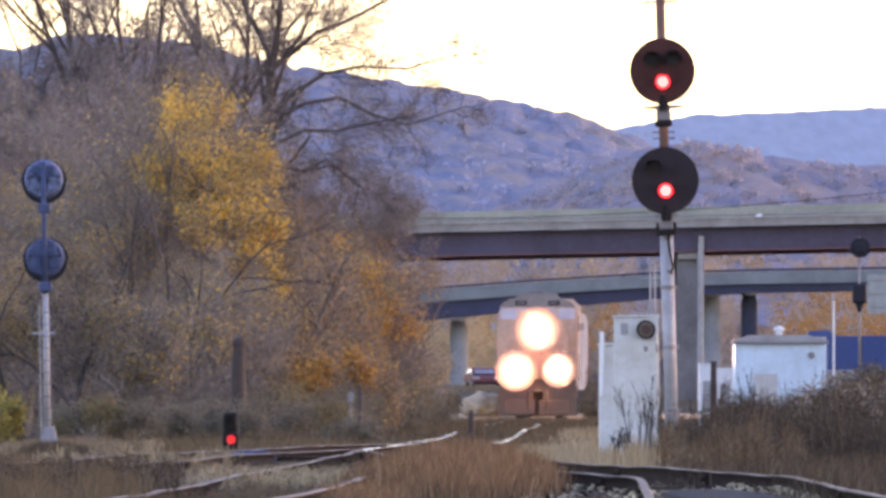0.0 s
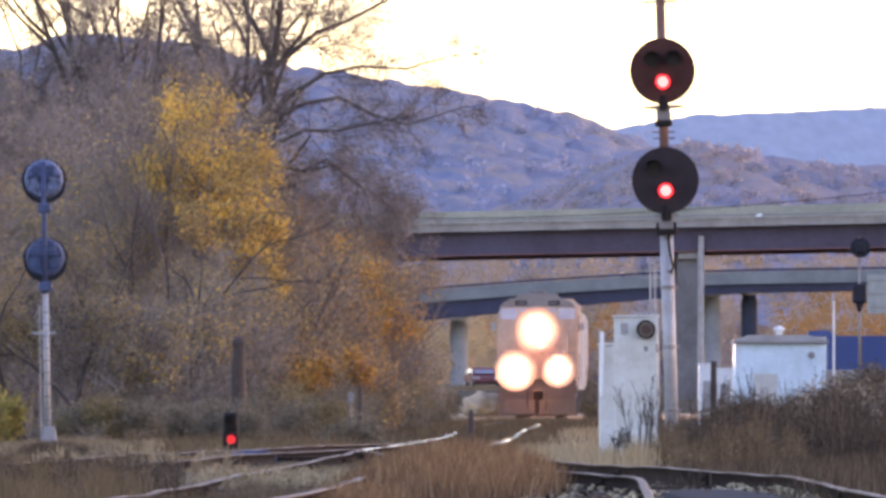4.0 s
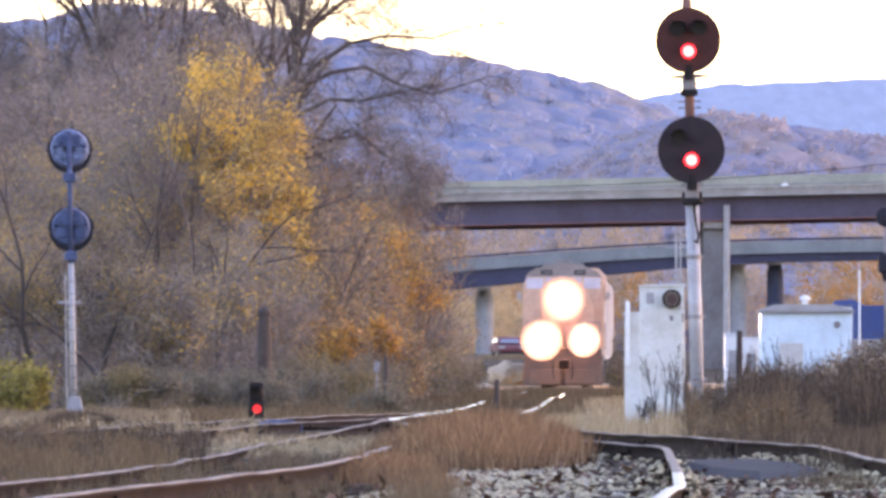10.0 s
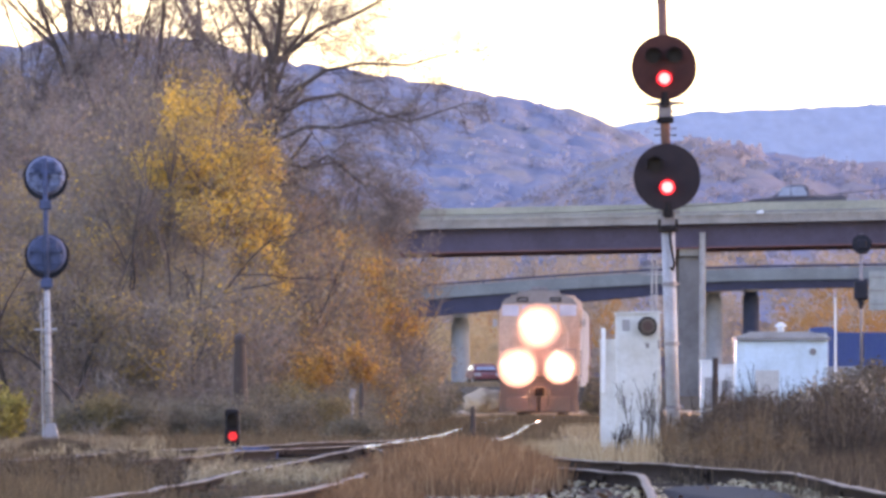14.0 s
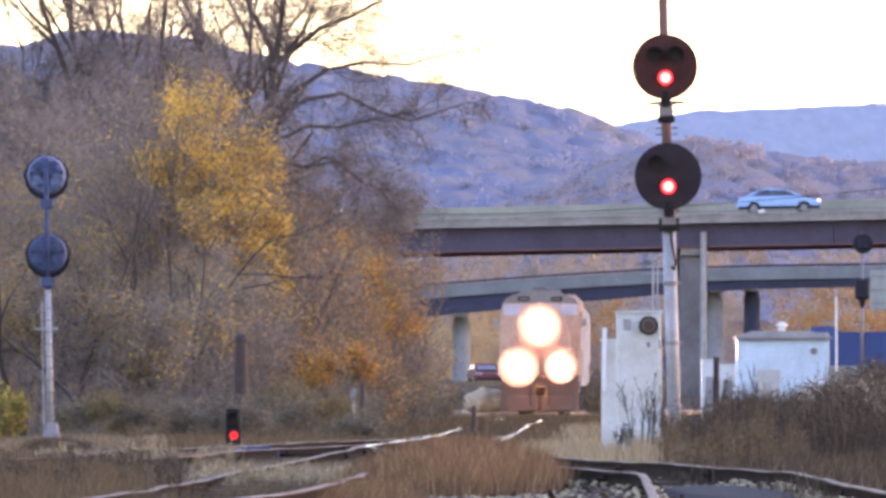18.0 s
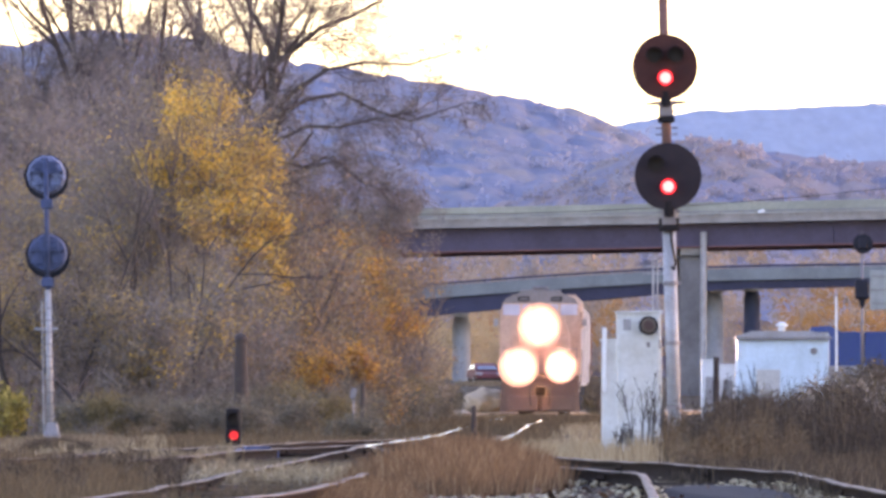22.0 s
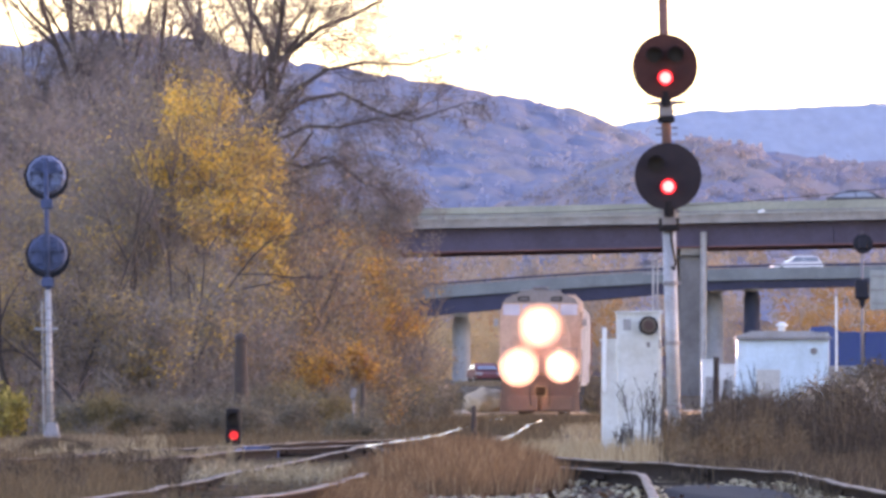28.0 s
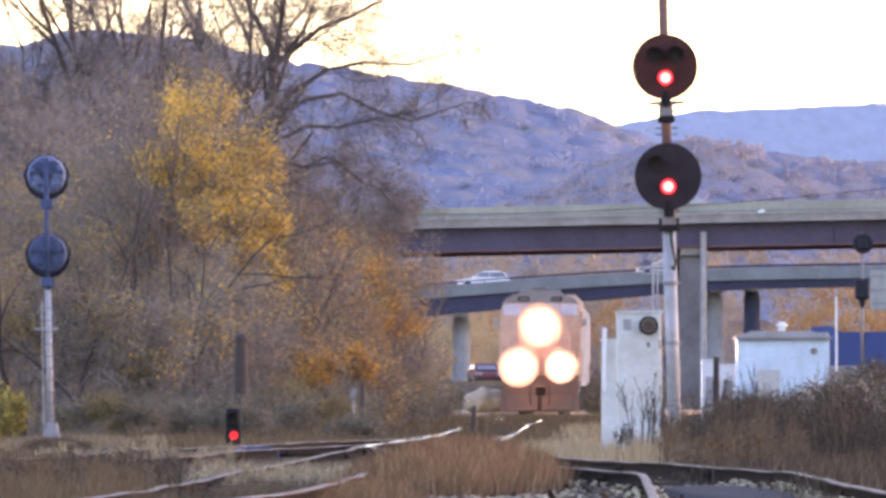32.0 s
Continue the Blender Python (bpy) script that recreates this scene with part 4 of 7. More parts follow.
def build_trees():
    build_bare_tree()
    # a clump of tall bare stems against the sky
    plant_tree(-8.349, 338, 18.0, 31, "clump of tall bare stems against the sky", stems=8, kids=(9, 6, 4), trunk=0.26, spread=0.17, first=0.35, wob=0.14, category="tree", ratio=0.33, haze=22000)
    plant_tree(-10.764, 345, 17.5, 33, "tall leafless tree behind the thicket", stems=5, kids=(9, 6, 4), trunk=0.17, spread=0.2, first=0.3, ratio=0.36, haze=22000)
    plant_tree(-12.818, 340, 15.0, 35, "leafless tree behind the thicket", stems=3, kids=(9, 6, 4), trunk=0.12, spread=0.2, first=0.3, ratio=0.38, leaves=[(LEAF_BROWN, 1500, 0.10, 0.2, None)], haze=19000)
    plant_tree(-14.639, 335, 15.0, 36, "leafless tree behind the thicket", stems=3, kids=(9, 6, 4), trunk=0.12, spread=0.2, first=0.3, ratio=0.38, haze=16000)
    # the golden trees carry one crown, narrow at the top, outlined to fit the camera's view
    def golden(x0):
        def keep(t):
            z = t[:, 2]
            left = np.interp(z, (3.7, 4.6, 5.1, 5.9, 6.5, 6.9, 7.5, 8.2, 9.2), (-4.7, -5.5, -6.3, -6.5, -7.5, -8.0, -7.1, -6.9, -6.7))
            right = np.interp(z, (4.0, 5.1, 5.9, 6.5, 6.9, 7.6, 8.2, 8.6, 9.2), (-3.95, -4.0, -4.1, -4.1, -4.1, -4.5, -4.9, -5.2, -5.9))
            return (z > 3.7) & (z < 9.2) & (t[:, 0] + x0 > left) & (t[:, 0] + x0 < right)
        return keep
    for x, y, h, seed, n, label in ((-6.15, 280, 9.9, 41, 7500, "golden yellow maple in full autumn colour"), (-5.35, 283, 9.0, 45, 10500, "golden yellow maple beside a taller one"),
                                    (-4.75, 281, 7.6, 44, 9000, "golden maple at the open side of the group"), (-7.2, 279, 7.2, 46, 1900, "young tree with golden upper leaves"), (-4.45, 286, 6.3, 43, 3600, "small golden tree beside the thicket")):
        plant_tree(x, y, h, seed, label, stems=4, kids=(13, 8, 5), trunk=0.09, spread=0.15, first=0.22, ratio=0.42,
                   leaves=[(LEAF_YELLOW, int(n * 0.52), 0.09, 0.13, golden(x)), (LEAF_GOLD, int(n * 0.3) + 300, 0.09, 0.16, golden(x)), (LEAF_BROWN, 3000, 0.085, 0.2, None)], name="yellow_tree")
    # fine bare twigs filling the gaps of the wood
    for i, (a, y, h, lv) in enumerate([(548, 338, 8.6, 700), (588, 340, 7.6, 800), (612, 342, 6.3, 900), (520, 345, 9.6, 300), (600, 345, 5.6, 300), (60, 300, 9.6, 1500), (150, 308, 9.9, 1300), (215, 315, 9.9, 900), (-20, 305, 9.4, 1400), (440, 340, 10.2, 200), (110, 325, 11.0, 600), (330, 345, 10.5, 300), (20, 335, 12.5, 200), (85, 338, 12.0, 150), (190, 340, 12.8, 150), (240, 330, 11.5, 300), (130, 342, 13.2, 100)]):
        plant_tree(across(a, y), y, h, 400 + i, "slender leafless tree with a haze of fine twigs", stems=4, kids=(10, 6, 4), trunk=0.06, spread=0.17, first=0.25, ratio=0.40, wob=0.18,
                   leaves=[(LEAF_RUSSET if a > 500 else LEAF_BROWN, lv, 0.10, 0.2, None)], name="tree", haze=13000 if 430 < a < 580 else 6000)
    # orange trees at the open edge of the wood
    for x, y, h, s, n in ((-2.324, 312, 5.6, 51, 1300), (-1.996, 322, 5.0, 52, 2600), (-2.926, 318, 5.9, 53, 500), (-2.20, 272, 2.1, 54, 2000), (-1.72, 278, 2.0, 60, 1900), (-2.75, 274, 2.3, 62, 900), (-4.803, 292, 2.5, 55, 900), (-2.225, 345, 6.2, 56, 4400), (-1.914, 330, 4.2, 57, 1900), (-1.72, 342, 4.4, 58, 1700), (-1.95, 348, 5.6, 61, 2800), (-2.978, 292, 2.2, 59, 700)):
        def edge(t, x=x, y=y):
            return t[:, 0] + x < np.where(t[:, 2] > 2.9, -0.0021, -0.0048) * y if y > 300 else t[:, 2] > 0
        plant_tree(x, y, h, s, "orange-leaved young tree at the wood's edge", stems=4, kids=(9, 6, 4), trunk=0.06, spread=0.22, ratio=0.42, first=0.15,
                   leaves=[(LEAF_ORANGE, int(n * (1.9 if h > 4 else 1.4)), 0.09, 0.12, edge), (LEAF_GOLD, 1700 if h > 4 else 200, 0.09, 0.12, edge), (LEAF_RUSSET, 1900, 0.09, 0.2, edge)], name="orange_tree")
    # brown thicket
    rng = np.random.default_rng(61)
    spots = [(690, 345, 2.6), (-60, 300, 7.5), (0, 285, 7.2), (55, 310, 8.2), (105, 278, 7.4), (150, 305, 8.6), (195, 282, 7.6), (235, 312, 8.0), (270, 276, 5.6), (330, 296, 6.2), (390, 270, 4.2), (440, 304, 6.4),
             (500, 296, 5.4), (545, 322, 6.6), (580, 308, 4.6), (560, 286, 3.4), (610, 330, 5.6), (625, 335, 4.6), (520, 335, 7.4), (30, 265, 4.6), (120, 262, 4.2), (200, 264, 3.8), (300, 262, 3.4), (460, 276, 3.2), (90, 330, 9.0), (250, 332, 9.0)]
    for i, (a, y, h) in enumerate(spots):
        x = across(a, y)

        def upper(t, h=h, a=a):
            return t[:, 2] > (0.45 * h if a < 430 else 0.1)
        plant_tree(x, y, h, 100 + i, "tangled brown thicket with a few withered leaves", stems=5, kids=(9, 5, 4), trunk=0.055, spread=0.26, first=0.12, ratio=0.42, wob=0.2,
                   leaves=[(LEAF_PALE if 260 < a < 400 else LEAF_RUSSET if a > 430 else (LEAF_DUSK, LEAF_BROWN, LEAF_PALE, LEAF_BROWN, LEAF_DUSK)[(i * 3) % 5], 4600, 0.066, 0.22, None), (LEAF_GOLD, 3000 if a < 70 else 1500 if a < 245 else 2200 if a < 400 else 1200 if a < 480 else 1500, 0.066, 0.2, upper), (LEAF_ORANGE if a > 430 else LEAF_YELLOW if i % 3 == 1 else LEAF_OLIVE, 1300 if a > 430 else 850, 0.066, 0.18, upper)], category="shrub", group="thicket beside the tracks", name="thicket", haze=2800 if a > 150 else 1800)
    # dark leaning stems showing in the thicket
    for i, (a, y, h, lean) in enumerate([(165, 256, 3.3, -0.55), (120, 262, 5.5, 0.35), (250, 270, 6.0, 0.5), (40, 262, 6.0, -0.3), (330, 268, 4.2, 0.25), (205, 268, 6.5, 0.1), (500, 285, 4.5, -0.3)]):
        rng2 = np.random.default_rng(500 + i)
        root = thing("leaning_stem", pose(across(a, y), y, float(level(y)) - 0.1), "dark bare stem leaning in the thicket", "tree", "dark stems")
        w = Wood()
        limb(w, rng2, (0, 0, 0), (lean, 0, 1), h, 0.085, [5, 4, 3], 0.12, 0.0, (25, 60), 0.5, 8, 0.3)
        arrays_object("trunk", w.v, w.f, BARK_DARK, root)
    # low scrub and bushes
    plant_tree(-9.157, 236, 1.05, 201, "yellow-green bush beside the signal", stems=9, kids=(6, 4), trunk=0.02, spread=0.5, ratio=0.5, leaves=[(LEAF_LIME, 2600, 0.085, 0.1, None)], category="bush", group="bushes", name="bush")
    plant_tree(-9.816, 240, 1.3, 202, "yellow-green bush beside the signal", stems=9, kids=(6, 4), trunk=0.02, spread=0.5, ratio=0.5, leaves=[(LEAF_LIME, 2600, 0.085, 0.1, None)], category="bush", group="bushes", name="bush")
    for i, (a, y, h) in enumerate([(180, 254, 0.9), (250, 254, 1.0), (320, 256, 0.9), (385, 258, 1.0), (450, 260, 1.25), (500, 262, 1.35), (550, 266, 1.3), (600, 270, 1.35), (645, 276, 1.3), (690, 290, 1.4), (735, 310, 1.5), (520, 258, 0.9), (620, 268, 0.9), (765, 330, 1.2), (110, 254, 0.8), (575, 262, 0.9), (670, 282, 1.0), (430, 256, 0.8), (626, 247, 0.5)]):
        plant_tree(across(a, y), y, h, 230 + i, "dull grey-green roadside scrub", stems=10, kids=(5, 3), trunk=0.016, spread=0.55, ratio=0.5, leaves=[(LEAF_GREY if i % 5 else LEAF_OLIVE, 4200, 0.055, 0.16, None)], category="bush", group="scrub", name="scrub")
    for i, (a, y, h) in enumerate([(735, 400, 2.6), (765, 410, 1.9), (705, 395, 3.2), (790, 430, 1.3), (680, 380, 3.4), (1058, 470, 2.4), (1080, 478, 2.0), (1045, 452, 1.2), (1100, 480, 1.6)]):
        plant_tree(across(a, y), y, h, 260 + i, "mauve-brown leafless brush beside the line", stems=9, kids=(9, 6), trunk=0.03, spread=0.3, ratio=0.4, leaves=[(LEAF_BROWN, 1800, 0.10, 0.16, None)], category="shrub", group="brush", name="brush")


def build_far_woods():
    """Autumn trees past the bridges."""
    rng = np.random.default_rng(9)
    m = woods_paint("autumn_woods", [(0.1, (0.3, 0.262, 0.24)), (0.35, (0.315, 0.262, 0.228)), (0.55, (0.335, 0.265, 0.212)), (0.72, (0.355, 0.267, 0.198)), (0.88, (0.375, 0.269, 0.184)), (0.97, (0.3, 0.258, 0.232))], 0.10, 0.5, 0.2)
    shapes = [crown_shape(rng, 26, 0.104) for _ in range(6)]
    P, S = [], []
    for k in range(420):
        y = rng.uniform(1150, 1420)
        x = rng.uniform(-0.06, 0.065) * y
        h = rng.uniform(8, 13) + (y - 1150) * 0.03
        g = float(level(y))
        for q in range(9):
            zz = rng.uniform(0.1, 1) * h
            r = 1.9 * (1 - 0.5 * abs(zz / h - 0.45))
            P.append((x + rng.normal(0, r * 0.75), y + rng.normal(0, r * 0.75), g + zz))
            S.append(rng.uniform(1.6, 3.2))
    scatter("woods_past_the_bridges", shapes, np.array(P), np.array(S), m, "orange and brown autumn woods behind the bridges", "woods", spin=0.5, rng=rng)
    gold = woods_paint("orange_woods", [(0.1, (0.272, 0.162, 0.102)), (0.5, (0.391, 0.2, 0.0765)), (0.9, (0.323, 0.212, 0.119))], 0.3, 1.5)
    P, S = [], []
    # first values are columns of the camera's view
    for bearing, h, n in ((1395, 6.5, 5), (1425, 7.5, 6), (1460, 9.5, 9), (1500, 10.0, 9), (1545, 9.0, 8), (1575, 7.5, 6), (1070, 8, 4), (860, 6, 4), (760, 9, 5), (735, 8, 5)):
        for q in range(n * 4):
            y = rng.uniform(1040, 1070)
            zz = rng.uniform(0.15, 1) * h
            P.append((across(bearing, y) + rng.normal(0, 0.9), y, float(level(y)) + zz))
            S.append(rng.uniform(1.0, 2.3))
    scatter("orange_woods", shapes, np.array(P), np.array(S), gold, "bright orange trees past the ramp bridge", "woods", spin=0.5, rng=rng)
    P, S = [], []
    for k in range(60):
        y = rng.uniform(935, 1010)
        x = rng.uniform(-0.0085, 0.006) * y
        h = rng.uniform(3, 6)
        g = float(level(y))
        for q in range(12):
            zz = rng.uniform(0.05, 1) * h
            P.append((x + rng.normal(0, 1.1), y + rng.normal(0, 1.1), g + zz))
            S.append(rng.uniform(0.8, 1.9))
    tan = woods_paint("golden_scrub", [(0.1, (0.33, 0.25, 0.16)), (0.5, (0.42, 0.31, 0.175)), (0.9, (0.36, 0.265, 0.19))], 0.3, 1.5)
    scatter("scrub_woods", shapes, np.array(P), np.array(S), tan, "golden brown scrub woods beyond the ramp bridge", "woods", spin=0.5, rng=rng)


# ---- grass and weeds ----
GRASS_TAN = pieces("tan_dead_grass", [(0, (0.09, 0.048, 0.03)), (0.5, (0.185, 0.10, 0.055)), (0.85, (0.27, 0.155, 0.087)), (1, (0.38, 0.245, 0.145))], 0.8, 0.3)
GRASS_PALE = pieces("pale_dry_grass", [(0, (0.13, 0.092, 0.06)), (0.5, (0.19, 0.138, 0.09)), (1, (0.27, 0.205, 0.14))], 0.8, 0.3)
GRASS_STRAW = pieces("straw_grass", [(0, (0.22, 0.155, 0.09)), (0.5, (0.34, 0.25, 0.15)), (1, (0.44, 0.34, 0.22))], 0.8, 0.3)
GRASS_BROWN = pieces("brown_dead_grass", [(0, (0.072, 0.049, 0.032)), (0.5, (0.13, 0.087, 0.054)), (1, (0.202, 0.141, 0.083))], 0.85, 0.25)
WEED_DARK = pieces("dark_withered_weeds", [(0, (0.0342, 0.0251, 0.0195)), (0.5, (0.0684, 0.0494, 0.0359)), (0.85, (0.114, 0.0828, 0.0577)), (1, (0.182, 0.134, 0.0905))], 0.85, 0.2)
WEED_MIX = pieces("grey_brown_weeds", [(0, (0.0441, 0.032, 0.0263)), (0.5, (0.0819, 0.061, 0.0486)), (0.85, (0.12, 0.0898, 0.0697)), (1, (0.17, 0.13, 0.101))], 0.85, 0.25)
PLUME = pieces("pale_seed_heads", [(0, (0.20, 0.16, 0.13)), (1, (0.38, 0.32, 0.265))], 0.9, 0.3)


def blades(rng, places, height, width, lean):
    """Grass blades: three points and a bend each."""
    n = len(places)
    a = rng.uniform(0, 2 * np.pi, n)
    out = np.stack([np.cos(a), np.sin(a), np.zeros(n)], -1)
    b = rng.uniform(0, 2 * np.pi, n)
    side = np.stack([np.cos(b), np.sin(b) * 0.4, np.zeros(n)], -1)
    h = (height * rng.uniform(0.45, 1.15, n))[:, None]
    w = (width * rng.uniform(0.6, 1.4, n))[:, None]
    up = np.array([0, 0, 1.0])
    ln = (lean * rng.uniform(0.1, 1.3, n))[:, None]
    mid = places + up * h * 0.6 + out * h * ln * 0.35
    tip = places + up * h + out * h * ln
    v = np.stack([places - side * w, places + side * w, mid + side * w * 0.8, mid - side * w * 0.8, tip + side * w * 0.15, tip - side * w * 0.15], 1)
    i = (np.arange(n) * 6)[:, None]
    f = np.concatenate([np.stack([i + 0, i + 1, i + 2, i + 3], -1).reshape(-1, 4), np.stack([i + 3, i + 2, i + 4, i + 5], -1).reshape(-1, 4)])
    return v.reshape(-1, 3), f


def meadow(name, seed, count, where, height, width, lean, material, label, tuft=0.12, per=14):
    """where(rng, n) gives x, y, and a factor on the height for n tufts."""
    rng = np.random.default_rng(seed)
    n = count // per
    x, y, k = where(rng, n)
    x, y, k = np.repeat(x, per), np.repeat(y, per), np.repeat(k, per)
    x = x + rng.normal(0, tuft, len(x))
    y = y + rng.normal(0, tuft * 2, len(y))
    places = np.stack([x, y, level(y) - 0.03], -1)
    v, f = blades(rng, places, height * k, width, lean)
    return tagged(arrays_object(name, v, f, material), label, "grass", kind="stuff")


def weed_bed(name, seed, count, where, height, material, label, leafy=16, head=0):
    """Tall withered stalks with small side leaves and seed heads."""
    rng = np.random.default_rng(seed)
    x, y, k = where(rng, count)
    base = np.stack([x, y, level(y) - 0.03], -1)
    a = rng.uniform(0, 2 * np.pi, count)
    h = height * k * rng.uniform(0.6, 1.1, count)
    tip = base + np.stack([np.cos(a) * h * 0.16, np.sin(a) * h * 0.16, h], -1)
    V, F, o = [], [], 0
    w = 0.006
    side = np.array([1, 0.2, 0]) * w
    V.append(np.stack([base - side, base + side, tip + side * 0.4, tip - side * 0.4], 1).reshape(-1, 3))
    F.append(np.arange(count * 4).reshape(-1, 4))
    o = count * 4
    t = rng.uniform(0.12, 1.0, (count, leafy))
    c = base[:, None] + (tip - base)[:, None] * t[..., None]
    az = rng.uniform(0, 2 * np.pi, (count, leafy))
    ln = (0.16 * (1.15 - t) + 0.05) * rng.uniform(0.4, 1.2, (count, leafy))
    d = np.stack([np.cos(az) * ln, np.sin(az) * ln, ln * rng.uniform(-0.2, 1.1, (count, leafy))], -1)
    s = np.stack([-np.sin(az), np.cos(az), 0.5 * np.ones_like(az)], -1) * (0.0045 * rng.uniform(0.5, 1.6, (count, leafy)))[..., None]
    V.append(np.stack([c, c + d * 0.5 + s, c + d, c + d * 0.5 - s], 2).reshape(-1, 3))
    F.append(np.arange(count * leafy * 4).reshape(-1, 4) + o)
    ob = arrays_object(name, np.concatenate(V), np.concatenate(F), material)
    tagged(ob, label, "weeds", kind="stuff")
    if head:
        sel = rng.choice(count, head, replace=False)
        m = 26
        c = tip[sel][:, None] + rng.normal(0, 1, (head, m, 3)) * np.array([0.05, 0.05, 0.075])
        a, b = rng.normal(0, 0.016, (head, m, 3)), rng.normal(0, 0.016, (head, m, 3))
        v = np.stack([c - a, c + b, c + a, c - b], 2).reshape(-1, 3)
        tagged(arrays_object(name + "_heads", v, np.arange(len(v)).reshape(-1, 4), PLUME), "fluffy pale seed heads above the weeds", "weeds", kind="stuff")
    return ob


def spread_box(x0, x1, y0, y1):
    """Even over a stretch of ground, edges by bearing at both ends."""
    def where(rng, n):
        y = rng.uniform(y0, y1, n)
        u = rng.uniform(0, 1, n)
        k = np.array([0.75 + 0.5 * noise.noise((a * 0.8, b * 0.05, 1.3)) for a, b in zip(u * 10, y)])
        return (x0 + (x1 - x0) * u) * y / 100.0, y, k
    return where


def mound(cx, cy, rx, ry):
    def where(rng, n):
        r, a = np.sqrt(rng.uniform(0, 1, n)), rng.uniform(0, 2 * np.pi, n)
        return cx + rx * r * np.cos(a), cy + ry * r * np.sin(a), 1.0 - 0.45 * r ** 2
    return where


def build_grass():
    # x is given as a bearing: metres at 100 m
    meadow("grass_clump", 301, 21000, mound(0.19, 107, 0.78, 14), 0.50, 0.005, 0.45, GRASS_TAN, "tall tan dead grass between the tracks")
    meadow("grass_clump", 302, 4000, mound(-0.441, 105, 0.375, 7.5), 0.375, 0.004, 0.5, GRASS_TAN, "tan dead grass between the tracks")
    meadow("grass_clump", 318, 3600, mound(-0.613, 85, 0.425, 5), 0.275, 0.003, 0.55, GRASS_TAN, "reddish dead grass beside the rail", tuft=0.06)
    meadow("grass_clump", 303, 1500, mound(-0.26, 63, 0.24, 5), 0.30, 0.0016, 0.7, GRASS_BROWN, "withered brown tuft in the ballast", tuft=0.05, per=10)
    meadow("grass_strip", 336, 9000, spread_box(-4.1, -1.2, 66, 100), 0.19, 0.003, 0.45, GRASS_BROWN, "brown dead grass between the rails of the main track")
    meadow("grass_clump", 337, 1500, mound(-7.0, 203, 0.5, 6), 0.26, 0.006, 0.5, WEED_DARK, "dark weedy hump beside the signal")
    meadow("grass_clump", 332, 2600, mound(-1.62, 66, 0.55, 6), 0.11, 0.003, 0.5, GRASS_BROWN, "short brown grass below the rail", tuft=0.06)
    meadow("grass_strip", 333, 9000, spread_box(3.05, 4.8, 88, 142), 0.34, 0.004, 0.4, WEED_DARK, "brown dead grass behind the outer rail")
    meadow("grass_strip", 334, 11000, spread_box(2.3, 5.2, 142, 182), 0.95, 0.005, 0.35, WEED_MIX, "tall tangled grey-brown grass among the weeds")
    weed_bed("weed_bed", 335, 420, spread_box(2.0, 3.0, 150, 182), 1.05, WEED_DARK, "dark weeds before the shed", 24)
    meadow("grass_clump", 331, 1300, mound(-0.26, 76, 0.22, 5), 0.19, 0.0025, 0.45, GRASS_TAN, "reddish dead grass spilling over the ballast", tuft=0.06)
    meadow("grass_clump", 304, 700, mound(-1.05, 61, 0.24, 3), 0.15, 0.002, 0.5, GRASS_BROWN, "thin withered grass in the ballast", tuft=0.05)
    meadow("grass_strip", 305, 12200, spread_box(-4.6, -2.75, 87.5, 115), 0.3, 0.004, 0.4, GRASS_BROWN, "brown dead grass beside the main track")
    meadow("grass_strip", 306, 10200, spread_box(-3, -0.55, 95, 130.9), 0.0938, 0.004, 0.5, GRASS_BROWN, "short dead grass between the rails")
    meadow("grass_strip", 307, 13200, spread_box(-4.6, -1, 128, 154), 0.14, 0.006, 0.45, GRASS_PALE, "pale dry grass between the tracks")
    meadow("grass_strip", 308, 7100, spread_box(-4.8, -2.5, 206, 250), 0.22, 0.009, 0.45, GRASS_PALE, "pale dry grass at the thicket's foot")
    meadow("grass_strip", 309, 7100, spread_box(-3.2, 0.2, 245, 330), 0.42, 0.012, 0.45, GRASS_BROWN, "dull dead grass along the line")
    meadow("grass_strip", 310, 8100, spread_box(0.7, 2.3, 136.6, 169.8), 0.399, 0.006, 0.35, GRASS_STRAW, "pale dry grass round the equipment cabinet")
    meadow("grass_strip", 311, 4500, spread_box(2, 4.6, 107.5, 134.7), 0.325, 0.005, 0.4, WEED_DARK, "dark dead grass beside the siding")
    meadow("grass_strip", 312, 3400, spread_box(3, 4.2, 75, 92.5), 0.15, 0.003, 0.5, GRASS_BROWN, "short dead grass at the edge of the ballast")
    meadow("grass_strip", 313, 4500, spread_box(-4.8, -3.3, 122.5, 147.6), 0.29, 0.006, 0.4, GRASS_BROWN, "tall brown dead grass near the spur")
    meadow("grass_strip", 314, 4500, spread_box(-0.4, 0.5, 194.2, 330), 0.16, 0.012, 0.5, GRASS_BROWN, "sparse dead grass along the track bed", tuft=0.5)
    meadow("grass_strip", 315, 4500, spread_box(0.95, 2, 186.1, 400), 0.24, 0.012, 0.5, GRASS_STRAW, "pale dead grass beside the train", tuft=0.5)
    weed_bed("weed_bed", 321, 3600, spread_box(2.35, 5.2, 142.2, 182), 1.21, WEED_DARK, "dark withered waist-high weeds beside the track", 27)
    meadow("grass_strip", 340, 8000, spread_box(-2.7, -0.5, 194, 262), 0.22, 0.008, 0.5, GRASS_BROWN, "short brown dead grass round the spur", tuft=0.3)
    meadow("grass_strip", 341, 5200, spread_box(0.55, 0.98, 205, 380), 0.32, 0.008, 0.5, GRASS_BROWN, "dead tufts along the rail", tuft=0.12, per=22)
    meadow("grass_clump", 342, 1400, mound(2.5, 748, 2.2, 5), 0.42, 0.02, 0.5, GRASS_PALE, "pale dead grass before the parked car", tuft=0.2)
